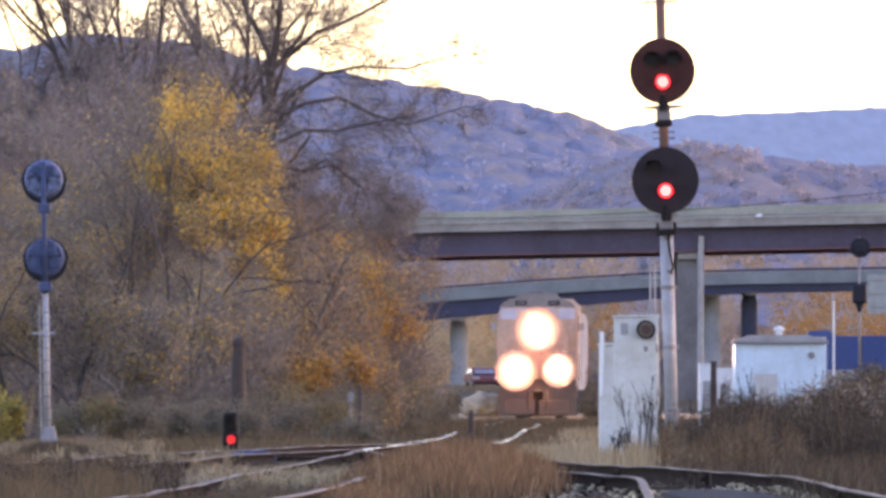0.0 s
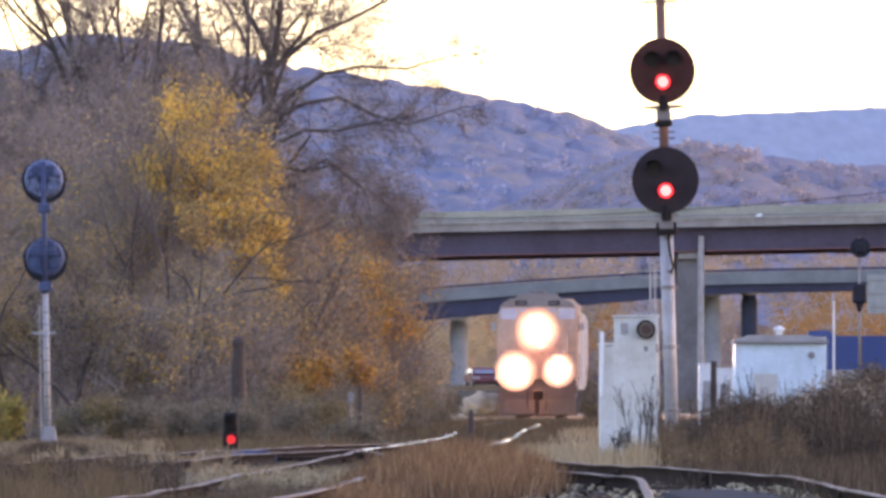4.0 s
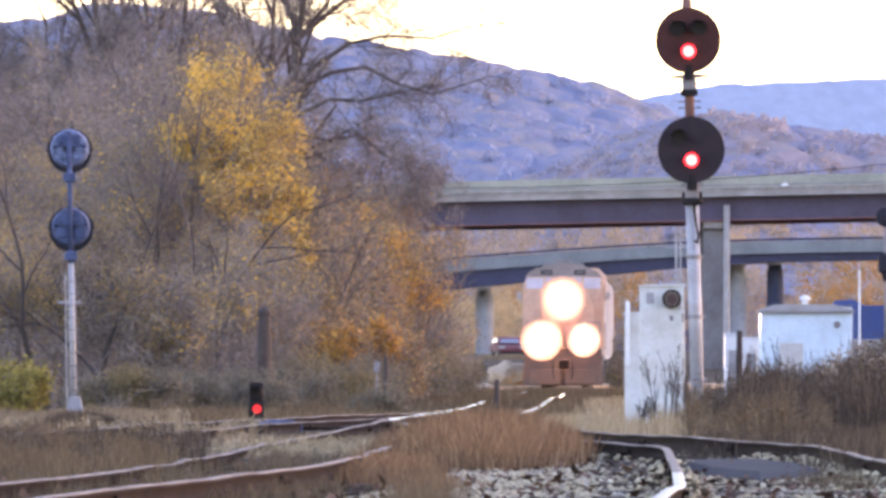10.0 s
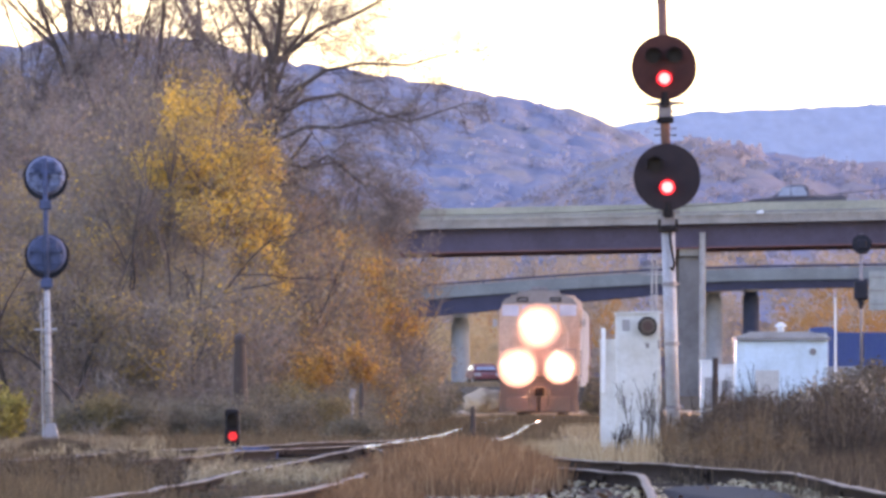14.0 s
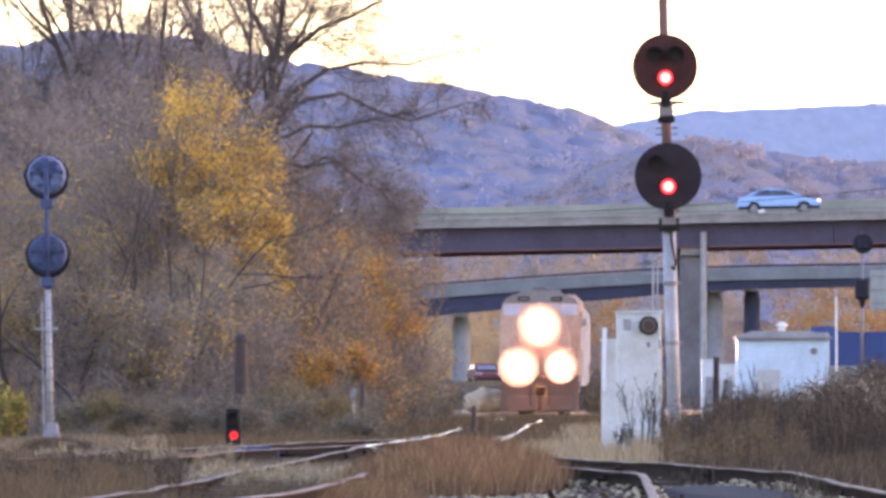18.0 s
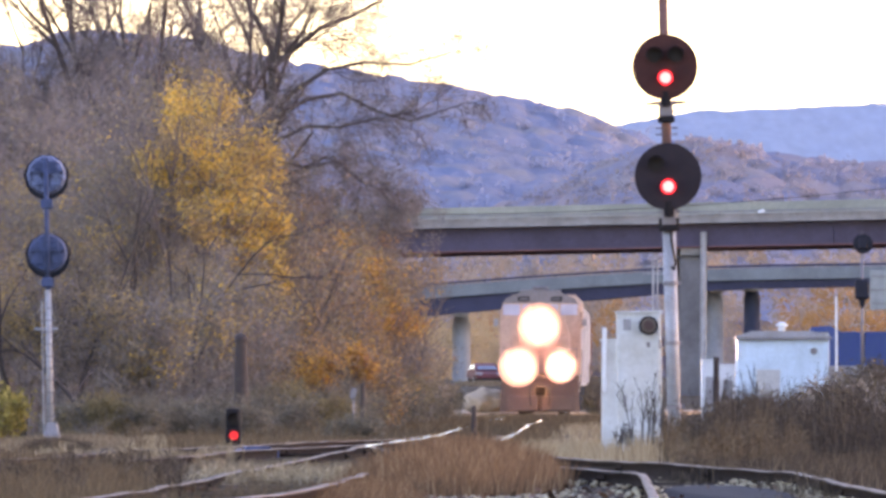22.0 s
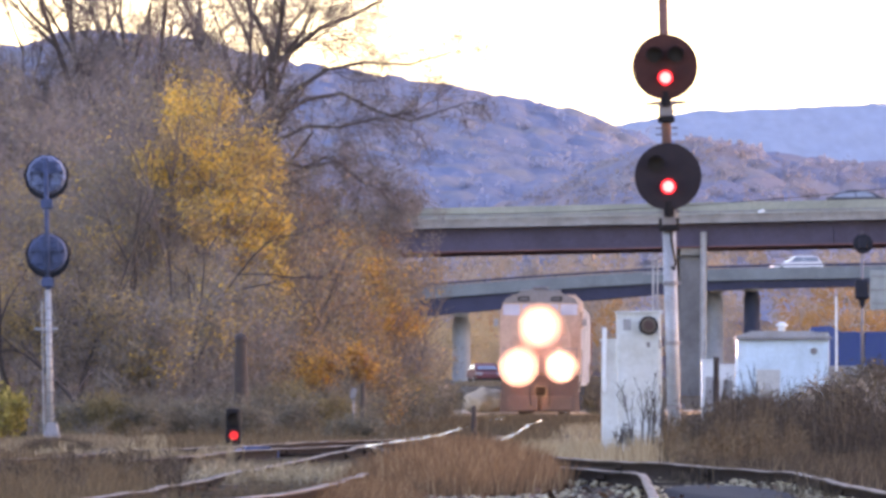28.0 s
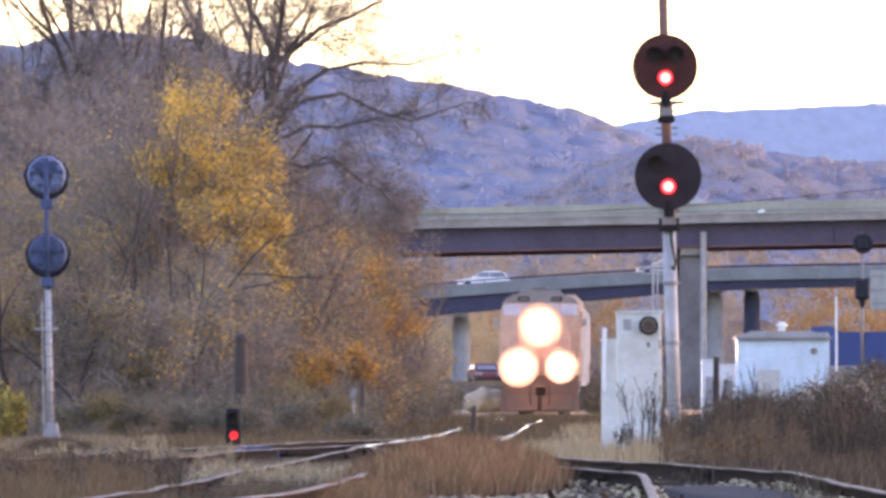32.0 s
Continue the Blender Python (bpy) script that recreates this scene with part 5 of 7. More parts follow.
    meadow("grass_clump", 316, 2600, mound(1.23, 300, 0.55, 16), 0.34, 0.012, 0.5, GRASS_BROWN, "dark dead grass between the rails", tuft=0.15)
    meadow("grass_strip", 317, 7600, spread_box(-0.95, 0.25, 262, 400), 0.4, 0.014, 0.5, GRASS_BROWN, "dark brown bank of dead grass beside the line", tuft=0.4)
    meadow("grass_strip", 319, 9000, spread_box(0.45, 1.3, 335, 412), 0.34, 0.014, 0.6, GRASS_BROWN, "dark trampled dead grass before the train", tuft=0.5)
    weed_bed("weed_bed", 326, 700, spread_box(-4.6, -2.3, 92.5, 120), 0.375, WEED_DARK, "thin dark weed stems in the dead grass", 10)
    weed_bed("weed_bed", 327, 420, spread_box(-2.9, -0.7, 105, 128.9), 0.175, GRASS_STRAW, "thin pale stems between the rails", 8)
    weed_bed("weed_bed", 328, 240, mound(0.0925, 115, 0.875, 10), 0.525, WEED_DARK, "dark stems in the tan grass", 10)
    weed_bed("weed_bed", 329, 300, spread_box(-4.4, -1.8, 134.7, 159.8), 0.357, GRASS_STRAW, "pale seed stems in the dry grass", 10)
    weed_bed("plume_weeds", 324, 60, mound(5.39, 159.8, 0.371, 3.47), 1.1, WEED_DARK, "weeds with pale fluffy plumes", 14, 55)
    weed_bed("plume_weeds", 325, 14, mound(6.16, 159.8, 0.139, 2.32), 1.1, WEED_DARK, "weeds with pale fluffy plumes", 14, 12)
    weed_bed("weed_bed", 322, 900, spread_box(1.9, 3.2, 136.6, 169.8), 0.728, GRASS_BROWN, "brown dead weeds near the cabinet", 24)
    weed_bed("weed_bed", 323, 500, spread_box(3, 5.2, 148.5, 186.1), 1.58, WEED_DARK, "tall dark weeds with pale seed heads", 18, 50)


def build_weed_bushes():
    """Withered bushy weeds standing out of the bed beside the siding."""
    for i, (a, y, h) in enumerate([(1405, 166, 1.02), (1440, 172, 1.15), (1478, 168, 1.36), (1515, 174, 1.50), (1555, 168, 1.55), (1600, 170, 1.5), (1350, 164, 1.0), (1300, 162, 0.95), (1460, 158, 1.1), (1535, 156, 1.2)]):
        plant_tree(across(a, y), y, h, 700 + i, "withered dark bushy weed beside the siding", stems=9, kids=(6, 4), trunk=0.014, spread=0.32, ratio=0.42, leaves=[(LEAF_DUSK, 2600, 0.045, 0.07, None), (WEED_MIX, 900, 0.05, 0.08, None)], category="weed", group="bushy weeds", name="weed_bush")


def build_fallen_branches():
    """Pale dead branches lying at the thicket's foot."""
    rng = np.random.default_rng(83)
    for a, y, length, turn, lift in ((150, 250, 1.5, 25, 24), (195, 252, 1.2, 160, 35), (120, 248, 1.3, 10, 12), (235, 252, 0.9, 30, 40), (175, 249, 1.0, 120, 8), (330, 256, 1.1, 20, 30)):
        root = thing("fallen_branch", pose(across(a, y), y, float(level(y)) + 0.02), "pale dead branch lying in the scrub", "branch", "fallen branches")
        w = Wood()
        d = (math.cos(radians(turn)), 0.2, math.sin(radians(lift)))
        limb(w, rng, (0, 0, 0), d, length * 0.6, 0.016, [4, 3], 0.16, 0.02, (25, 60), 0.5, 6, 0.3)
        arrays_object("stem", w.v, w.f, DEAD_WOOD, root)


DEAD_WOOD = surface("bleached_dead_wood", (0.22, 0.19, 0.165), 0.9, scale=3, fine=25, bump=0.3)


def build_stalks():
    """Single tall dead stalks before the cabinet."""
    rng = np.random.default_rng(77)
    for a, y, h, s in ((1128, 146, 1.05, 1), (1150, 146, 0.88, 2), (1105, 146, 0.60, 3), (1092, 146, 0.46, 4), (1170, 147, 0.80, 5), (1325, 162, 1.36, 6), (1262, 162, 1.20, 7)):
        root = thing("dead_stalk", pose(across(a, y), y, float(level(y)) - 0.02), "dry dead weed stalk with a twiggy head", "weed", "dead weed stalks")
        w = Wood()
        for k in range(5):
            limb(w, rng, (rng.normal(0, 0.03), 0, 0), (rng.normal(0, 0.10), rng.normal(0, 0.10), 1), h * rng.uniform(0.7, 1.05), 0.012, [5, 3], 0.06, 0.06, (12, 28), 0.30, 6, 0.5)
        arrays_object("stem", w.v, w.f, BARK_DARK, root)
        leaf_cloud("seed_head", rng, w.tips, 90, 0.028, WEED_DARK, root, jitter=0.02)["kind"] = "stuff"


# ---- signals ----
def lamp_unit(parent, x, z, lit, y=-0.05, r=0.105):
    """One lens with its hood, on the face of a signal head that looks towards -y."""
    bm = fresh()
    rod(bm, (x, y - 0.015, z), (x, y, z), r, n=20)
    lens = part("lens", bm, RED_LENS if lit else DARK_LENS, parent, "glowing red lens" if lit else "dark unlit lens")
    if lit:
        bm = fresh()
        rod(bm, (x, y - 0.03, z), (x, y - 0.016, z), r * 0.74, n=20)
        part("bulb", bm, RED_CORE, lens, "white-hot lamp behind the red lens")
    bm = fresh()
    n = 16
    for k in range(n):
        a0, a1 = math.pi * (-0.12 + 1.24 * k / n), math.pi * (-0.12 + 1.24 * (k + 1) / n)
        q = []
        for a, yy in ((a0, 0.0), (a1, 0.0), (a1, -0.24), (a0, -0.24)):
            drop = 1.0 if yy == 0.0 else 1.0
            q.append(bm.verts.new((x + math.cos(a) * r * 1.16 * drop, y + yy, z + math.sin(a) * r * 1.16 * drop)))
        bm.faces.new(q)
    bmesh.ops.remove_doubles(bm, verts=bm.verts, dist=0.0005)
    bmesh.ops.solidify(bm, geom=bm.faces[:], thickness=0.008)
    part("hood", bm, BLACK, parent)


def signal_head(root, z, lenses, radius, paint):
    """A round target plate with lamp units; the box with the lamps sits behind the plate."""
    bm = fresh()
    rod(bm, (0, -0.02, z), (0, 0.02, z), radius, n=48)
    bmesh.ops.bevel(bm, geom=[e for e in bm.edges if len(e.link_faces) == 2 and e.calc_face_angle() > 1], offset=0.008, segments=2, affect="EDGES")
    head = part("signal_head", bm, paint, root, "round dark target plate with lamps")
    bm = fresh()
    box(bm, 0, 0.13, z, 0.50, 0.20, 0.52, 0.04)
    part("lamp_case", bm, BLACK, head)
    for x, dz, lit in lenses:
        lamp_unit(head, x, z + dz, lit)
    bm = fresh()
    rod(bm, (0, 0.0, z - radius - 0.10), (0, 0.0, z - radius + 0.12), 0.05, n=10)
    box(bm, 0, 0.02, z - radius - 0.02, 0.14, 0.10, 0.12, 0.015)
    part("bracket_foot", bm, BLACK, head)
    return head


def build_signal():
    """The two-headed signal showing red over red; its mast leans a little."""
    y = 160.0
    g = float(level(y)) - 0.1
    root = thing("railway_signal", pose(3.260, y, g, 0, -1.55, 0), "two-headed railway signal showing red over red, silver mast", "signal", "railway signals")
    up, low = 5.446 - g, 3.894 - g
    step = 3.250 - g
    bm = fresh()
    rod(bm, (0, 0.25, 0.0), (0, 0.25, step), 0.094, n=20)
    part("mast", bm, SILVER, root, "weathered silver-painted steel mast", True)
    bm = fresh()
    rod(bm, (0, 0.25, step), (0, 0.25, up + 1.35), 0.068, n=16)
    part("upper_mast", bm, RUSTY, root, "rust-brown upper mast", True)
    bm = fresh()
    box(bm, 0, 0.25, 0.12, 0.5, 0.5, 0.24, 0.03)
    part("base", bm, CONCRETE, root, "concrete foundation block")
    for zz in (0.85, 1.75, 2.6):
        bm = fresh()
        rod(bm, (0, 0.25, zz - 0.03), (0, 0.25, zz + 0.03), 0.108, n=20)
        box(bm, 0.12, 0.25, zz, 0.05, 0.05, 0.05, 0.006)
        part("band_clamp", bm, STEEL, root)
    signal_head(root, up, [(-0.15, 0.165, False), (0.15, 0.165, False), (0.0, -0.155, True)], 0.466, TARGET_RED)
    signal_head(root, low, [(-0.17, 0.18, False), (0.0, -0.145, True)], 0.476, TARGET)
    for zz, wide in ((up - 0.54, 0.58), (low - 0.53, 0.34)):
        bm = fresh()
        prism(bm, [(-wide / 2, zz + 0.015), (0, zz - 0.005), (wide / 2, zz + 0.02), (wide / 2, zz + 0.055), (0, zz + 0.075), (-wide / 2, zz + 0.04)], 0.19, 0.25)
        box(bm, 0, 0.20, zz - 0.05, 0.20, 0.22, 0.22, 0.02)
        part("head_bracket", bm, STEEL, root, "cast steel head bracket")
        bm = fresh()
        box(bm, 0, 0.19, zz - 0.20, 0.24, 0.24, 0.09, 0.02)
        part("mast_collar", bm, BLACK, root)
    for s in (-1, 1):
        bm = fresh()
        box(bm, s * 0.11, 0.18, low - 0.68, 0.07, 0.10, 0.18, 0.015)
        part("collar_lug", bm, BLACK, root)
    for s in (-1, 1):
        for zz in (up - 0.86, up - 0.95):
            bm = fresh()
            rod(bm, (s * 0.06, 0.25, zz), (s * 0.16, 0.25, zz), 0.012, n=8)
            part("step_bolt", bm, STEEL, root)
    # looped cable below the lower head
    w = Wood()
    w.tube([Vector(p) for p in ((0.05, 0.12, low - 0.60), (0.02, 0.08, low - 0.85), (0.04, 0.08, low - 1.05), (0.075, 0.10, low - 1.22), (0.05, 0.12, low - 1.32), (0.02, 0.15, low - 1.28))], 0.022, 0.022)
    arrays_object("cable", w.v, w.f, BLACK, root, "black looped cable")
    bm = fresh()
    box(bm, 0, 0.25, up + 1.0, 0.13, 0.13, 0.14, 0.02)
    box(bm, 0, 0.25, up + 0.99, 0.50, 0.05, 0.035, 0.008)
    part("top_bracket", bm, RUSTY, root, "rusty bracket near the mast's top")
    bm = fresh()
    box(bm, 0.11, 0.25, up - 0.62, 0.035, 0.035, 0.035)
    part("clip", bm, STEEL, root)


PALEBACK = surface("blotchy_pale_blue_back", (0.121, 0.198, 0.347), 0.75, dirt=(0.0151, 0.0206, 0.0373), amount=1.0, scale=9, fine=40, bump=0.1, depth=0.003)


def build_back_signal():
    """The same kind of signal seen from behind, across the tracks."""
    y = 235.0
    g = float(level(y)) - 0.06
    root = thing("railway_signal", pose(-8.213, y, g, 0, -1.0, 0), "two-headed railway signal seen from its back, silver mast", "signal", "railway signals")
    up, low = 5.385 - g, 3.752 - g
    step = 3.059 - g
    bm = fresh()
    rod(bm, (0, 0, 0), (0, 0, step), 0.076, 0.060, n=18)
    part("mast", bm, SILVER, root, "weathered silver-painted mast", True)
    bm = fresh()
    rod(bm, (0, 0, step), (0, 0, up + 0.42), 0.053, n=14)
    part("upper_mast", bm, BLUEBACK, root, "", True)
    for z in (up, low):
        bm = fresh()
        rod(bm, (0, 0.30, z), (0, 0.33, z), 0.455, n=48)
        head = part("signal_head", bm, DARKBLUE, root, "dark round target plate from behind")
        bm = fresh()
        rod(bm, (0, 0.10, z + 0.06), (0, 0.30, z + 0.06), 0.36, 0.41, n=32)
        part("lamp_case", bm, PALEBACK if z == up else BLUEBACK, head, "blotchy bluish metal lamp case")
        for s in (-1, 1):
            bm = fresh()
            box(bm, s * 0.19, 0.09, z - 0.02, 0.26, 0.06, 0.30, 0.03)
            part("case_cover", bm, PALEBACK if z == up else BLUEBACK, head)
            bm = fresh()
            rod(bm, (s * 0.30, 0.06, z + 0.10), (s * 0.30, 0.12, z + 0.10), 0.035, n=8)
            part("case_latch", bm, BLACK, head)
        bm = fresh()
        box(bm, 0, 0.12, z + 0.24, 0.5, 0.20, 0.22, 0.05)
        part("case_lid", bm, BLUEBACK, head)
        bm = fresh()
        n = 24
        for k in range(n):
            a0, a1 = math.pi * k / n, math.pi * (k + 1) / n
            rod(bm, (math.cos(a0) * 0.47, 0.30, z + math.sin(a0) * 0.47), (math.cos(a1) * 0.47, 0.30, z + math.sin(a1) * 0.47), 0.012, n=5)
        part("rim", bm, BLACK, head)
        bm = fresh()
        box(bm, 0, 0.0, z + 0.12, 0.62, 0.05, 0.05, 0.01)
        part("cross_arm", bm, BLUEBACK, root)
        bm = fresh()
        box(bm, 0, 0.02, z - 0.55, 0.26, 0.24, 0.20, 0.03)
        part("head_bracket", bm, BLUEBACK, root)
    bm = fresh()
    rod(bm, (-0.3, 0, 2.236 - g), (0.2, 0, 2.236 - g), 0.03, n=8)
    part("step_arm", bm, SILVER, root, "short silver step arm")
    for k in range(11):
        zz = 0.35 + 0.25 * k
        bm = fresh()
        rod(bm, (-0.14, -0.105, zz), (0.14, -0.105, zz), 0.013, n=6)
        part("rung", bm, STEEL, root)
    for s in (-1,):
        bm = fresh()
        rod(bm, (s * 0.13, -0.105, 0.05), (s * 0.13, -0.105, 3.0), 0.014, n=8)
        part("ladder_rail", bm, SILVER, root)
    bm = fresh()
    box(bm, 0.03, 0, 0.24, 0.38, 0.38, 0.46, 0.03)
    for v in bm.verts:
        if v.co.z > 0.2:
            v.co.x, v.co.y = 0.03 + (v.co.x - 0.03) * 0.6, v.co.y * 0.6
    part("base_casting", bm, STEEL, root)
    bm = fresh()
    box(bm, 0.15, -0.2, -0.09, 0.85, 0.8, 0.36, 0.12)
    part("foundation", bm, CINDER, root, "dark weathered foundation block")


def build_dwarf_signal():
    y = 189.0
    g = float(level(y)) - 0.02
    root = thing("dwarf_signal", pose(-3.553, y, g), "low black two-lamp signal showing red beside the track", "signal", "railway signals")
    z0 = 0.272 - g
    bm = fresh()
    box(bm, 0, 0.1, z0 + 0.16, 0.25, 0.24, 0.34, 0.05)
    part("upper_case", bm, BLACK, root)
    bm = fresh()
    box(bm, 0, 0.1, z0 - 0.13, 0.27, 0.26, 0.30, 0.05)
    part("lower_case", bm, BLACK, root)
    bm = fresh()
    rod(bm, (0, 0.1, 0.0), (0, 0.1, z0 - 0.27), 0.06, 0.11, n=14)
    part("stem", bm, BLACK, root)
    bm = fresh()
    box(bm, 0, 0.1, 0.0, 0.36, 0.36, 0.08, 0.01)
    part("base", bm, CONCRETE, root)
    lamp_unit(root, 0.0, z0 + 0.16, False, -0.03, 0.085)
    bm = fresh()
    rod(bm, (0.012, -0.05, z0 - 0.125), (0.012, -0.03, z0 - 0.125), 0.072, n=24)
    part("lens", bm, glowing("dwarf_red_lens", (1.0, 0.022, 0.03), 0.6), root, "glowing red lens")


def build_far_signal():
    y = 520.0
    g = float(level(y))
    root = thing("railway_signal", pose(19.162, y, g), "distant dark signal mast seen from behind", "signal", "railway signals")
    bm = fresh()
    rod(bm, (0, 0, 0), (0, 0, 8.580 - g), 0.07, n=10)
    part("mast", bm, STEEL, root, "", True)
    for py in (439,):
        z = (0.65 + (725 - py) * 0.026) - g
        bm = fresh()
        rod(bm, (0.03, -0.25, z), (0.03, -0.21, z), 0.46, n=32)
        head = part("signal_head", bm, DARKBLUE, root)
        bm = fresh()
        box(bm, 0.03, -0.36, z, 0.42, 0.2, 0.46, 0.05)
        part("lamp_case", bm, DARKBLUE, head)
    z = 5.980 - g
    bm = fresh()
    box(bm, 0.0, -0.15, z, 0.68, 0.34, 0.92, 0.12)
    part("relay_box", bm, DARKBLUE, root, "dark box on the mast")
    bm = fresh()
    rod(bm, (0, 0, z - 0.85), (0, 0, z - 0.42), 0.08, 0.2, n=12)
    part("box_bracket", bm, DARKBLUE, root)


# ---- trackside things ----
def build_cabinets():
    y = 150.0
    g = float(level(y)) - 0.12
    top = 1.873 - g
    root = thing("relay_cabinet", pose(2.595, y, g, 0, -0.8, 0), "tall pale grey trackside relay cabinet with a round dial", "cabinet", "trackside cabinets")
    bm = fresh()
    box(bm, 0, 0.35, top / 2, 0.585, 0.62, top, 0.012)
    part("body", bm, CREAM, root, "weathered pale grey steel body")
    bm = fresh()
    box(bm, 0, 0.032, top / 2 + 0.02, 0.52, 0.022, top - 0.22, 0.008)
    door = part("door", bm, CREAM, root)
    bm = fresh()
    box(bm, -0.2, 0.012, top * 0.45, 0.03, 0.03, 0.16, 0.008)
    part("door_handle", bm, STEEL, door)
    for zz in (0.4, 1.1, 1.7):
        bm = fresh()
        rod(bm, (0.272, 0.018, zz - 0.06), (0.272, 0.018, zz + 0.06), 0.013, n=8)
        part("hinge", bm, STEEL, door)
    bm = fresh()
    box(bm, 0, 0.35, top + 0.016, 0.62, 0.68, 0.032, 0.01)
    part("roof", bm, CREAM, root)
    bm = fresh()
    rod(bm, (0.125, -0.10, top - 0.165), (0.125, 0.02, top - 0.165), 0.128, n=32)
    dial = part("dial", bm, BLACK, root, "round black dial case")
    bm = fresh()
    rod(bm, (0.125, -0.106, top - 0.165), (0.125, -0.101, top - 0.165), 0.098, n=28)
    part("dial_ring", bm, surface("dull_brass", (0.13, 0.10, 0.08), 0.6, 0.3), dial)
    bm = fresh()
    rod(bm, (0.125, -0.113, top - 0.165), (0.125, -0.107, top - 0.165), 0.068, n=24)
    part("dial_face", bm, surface("dark_dial_face", (0.06, 0.022, 0.02), 0.4), dial)
    bm = fresh()
    box(bm, -0.16, 0.016, top - 0.15, 0.10, 0.012, 0.15, 0.004)
    part("vent_plate", bm, SILVER, root)
    bm = fresh()
    box(bm, 0.12, 0.016, top - 0.42, 0.05, 0.012, 0.07, 0.004)
    part("keyhole_plate", bm, STEEL, root)
    # the lower cabinet beside it
    root = thing("small_cabinet", pose(2.278, 156, g, 0, 0, 0), "narrow white trackside cabinet, shorter than its neighbour", "cabinet", "trackside cabinets")
    t2 = 1.531 - g
    bm = fresh()
    box(bm, 0, 0.3, t2 / 2, 0.24, 0.5, t2, 0.012)
    part("body", bm, CREAM, root)
    bm = fresh()
    box(bm, 0, 0.3, t2 + 0.02, 0.28, 0.56, 0.04, 0.01)
    part("roof", bm, CREAM, root)
    bm = fresh()
    box(bm, -0.085, 0.03, t2 - 0.25, 0.06, 0.05, t2 * 0.5, 0.01)
    part("conduit", bm, WHITE, root)
    # thin pole behind the cabinets
    root = thing("antenna_pole", pose(3.700, 200, -0.1), "thin grey antenna pole behind the cabinets", "pole")
    bm = fresh()
    rod(bm, (-0.03, 0, 0), (-0.03, 0, 3.440), 0.018, n=8)
    rod(bm, (0.05, 0, 1.5), (0.05, 0, 3.440), 0.014, n=8)
    part("pole", bm, SILVER, root)
    for py in (470, 482, 520, 545):
        bm = fresh()
        rod(bm, (-0.22 if py < 490 else -0.06, 0, (0.65 + (725 - py) * 0.01)), (0.16 if py < 490 else 0.09, 0, (0.65 + (725 - py) * 0.01)), 0.012, n=6)
        part("cross_rod", bm, SILVER, root)


def build_posts():
    for a, y, top, r, label in ((422, 259, 597, 0.15, "dark weathered timber post with a rounded head"), (637, 250, 684, 0.055, "short dark post beside the line"), (834, 262, 724, 0.07, "low dark marker post between the rails")):
        root = thing("post", pose(across(a, y), y, float(level(y)) - 0.1), label, "post", "trackside posts")
        h = 0.65 + (725 - top) * y / 20000 - float(level(y)) + 0.1
        bm = fresh()
        rod(bm, (0, 0, 0), (0, 0, h - r * 1.2), r * (1.45 if r > 0.1 else 1.0), r * 0.84, n=12)
        part("shaft", bm, TIMBER, root)
        bm = fresh()
        bmesh.ops.create_icosphere(bm, subdivisions=2, radius=r * (1.05 if r > 0.1 else 0.86), matrix=Matrix.Translation((0, 0, h - r)))
        part("head", bm, TIMBER, root)
    root = thing("white_marker", pose(-2.054, 252, 0.0), "small white board leaning in the scrub", "sign")
    bm = fresh()
    box(bm, 0, 0, 0.915, 0.13, 0.04, 0.24, 0.02, Matrix.Rotation(radians(14), 4, "Y"))
    part("board", bm, STEEL, root)
    bm = fresh()
    rod(bm, (0, 0.03, 0), (0, 0.03, 0.915), 0.025, n=8)
    part("stake", bm, STEEL, root)
    # switch machine by the low signal
    root = thing("switch_machine", pose(-2.62, 157, float(level(157)) - 0.02, 0, 0, 8), "low bluish grey switch machine beside the points", "switch machine")
    bm = fresh()
    box(bm, 0, 0, 0.10, 0.55, 0.7, 0.18, 0.04)
    part("case", bm, BLUEBACK, root)
    bm = fresh()
    box(bm, 0.0, 0, 0.20, 0.34, 0.5, 0.04, 0.015)
    part("lid", bm, BLUEBACK, root)
    bm = fresh()
    rod(bm, (0.25, 0, 0.10), (1.0, 0.0, 0.09), 0.025, n=8)
    part("throw_rod", bm, RUST, root)


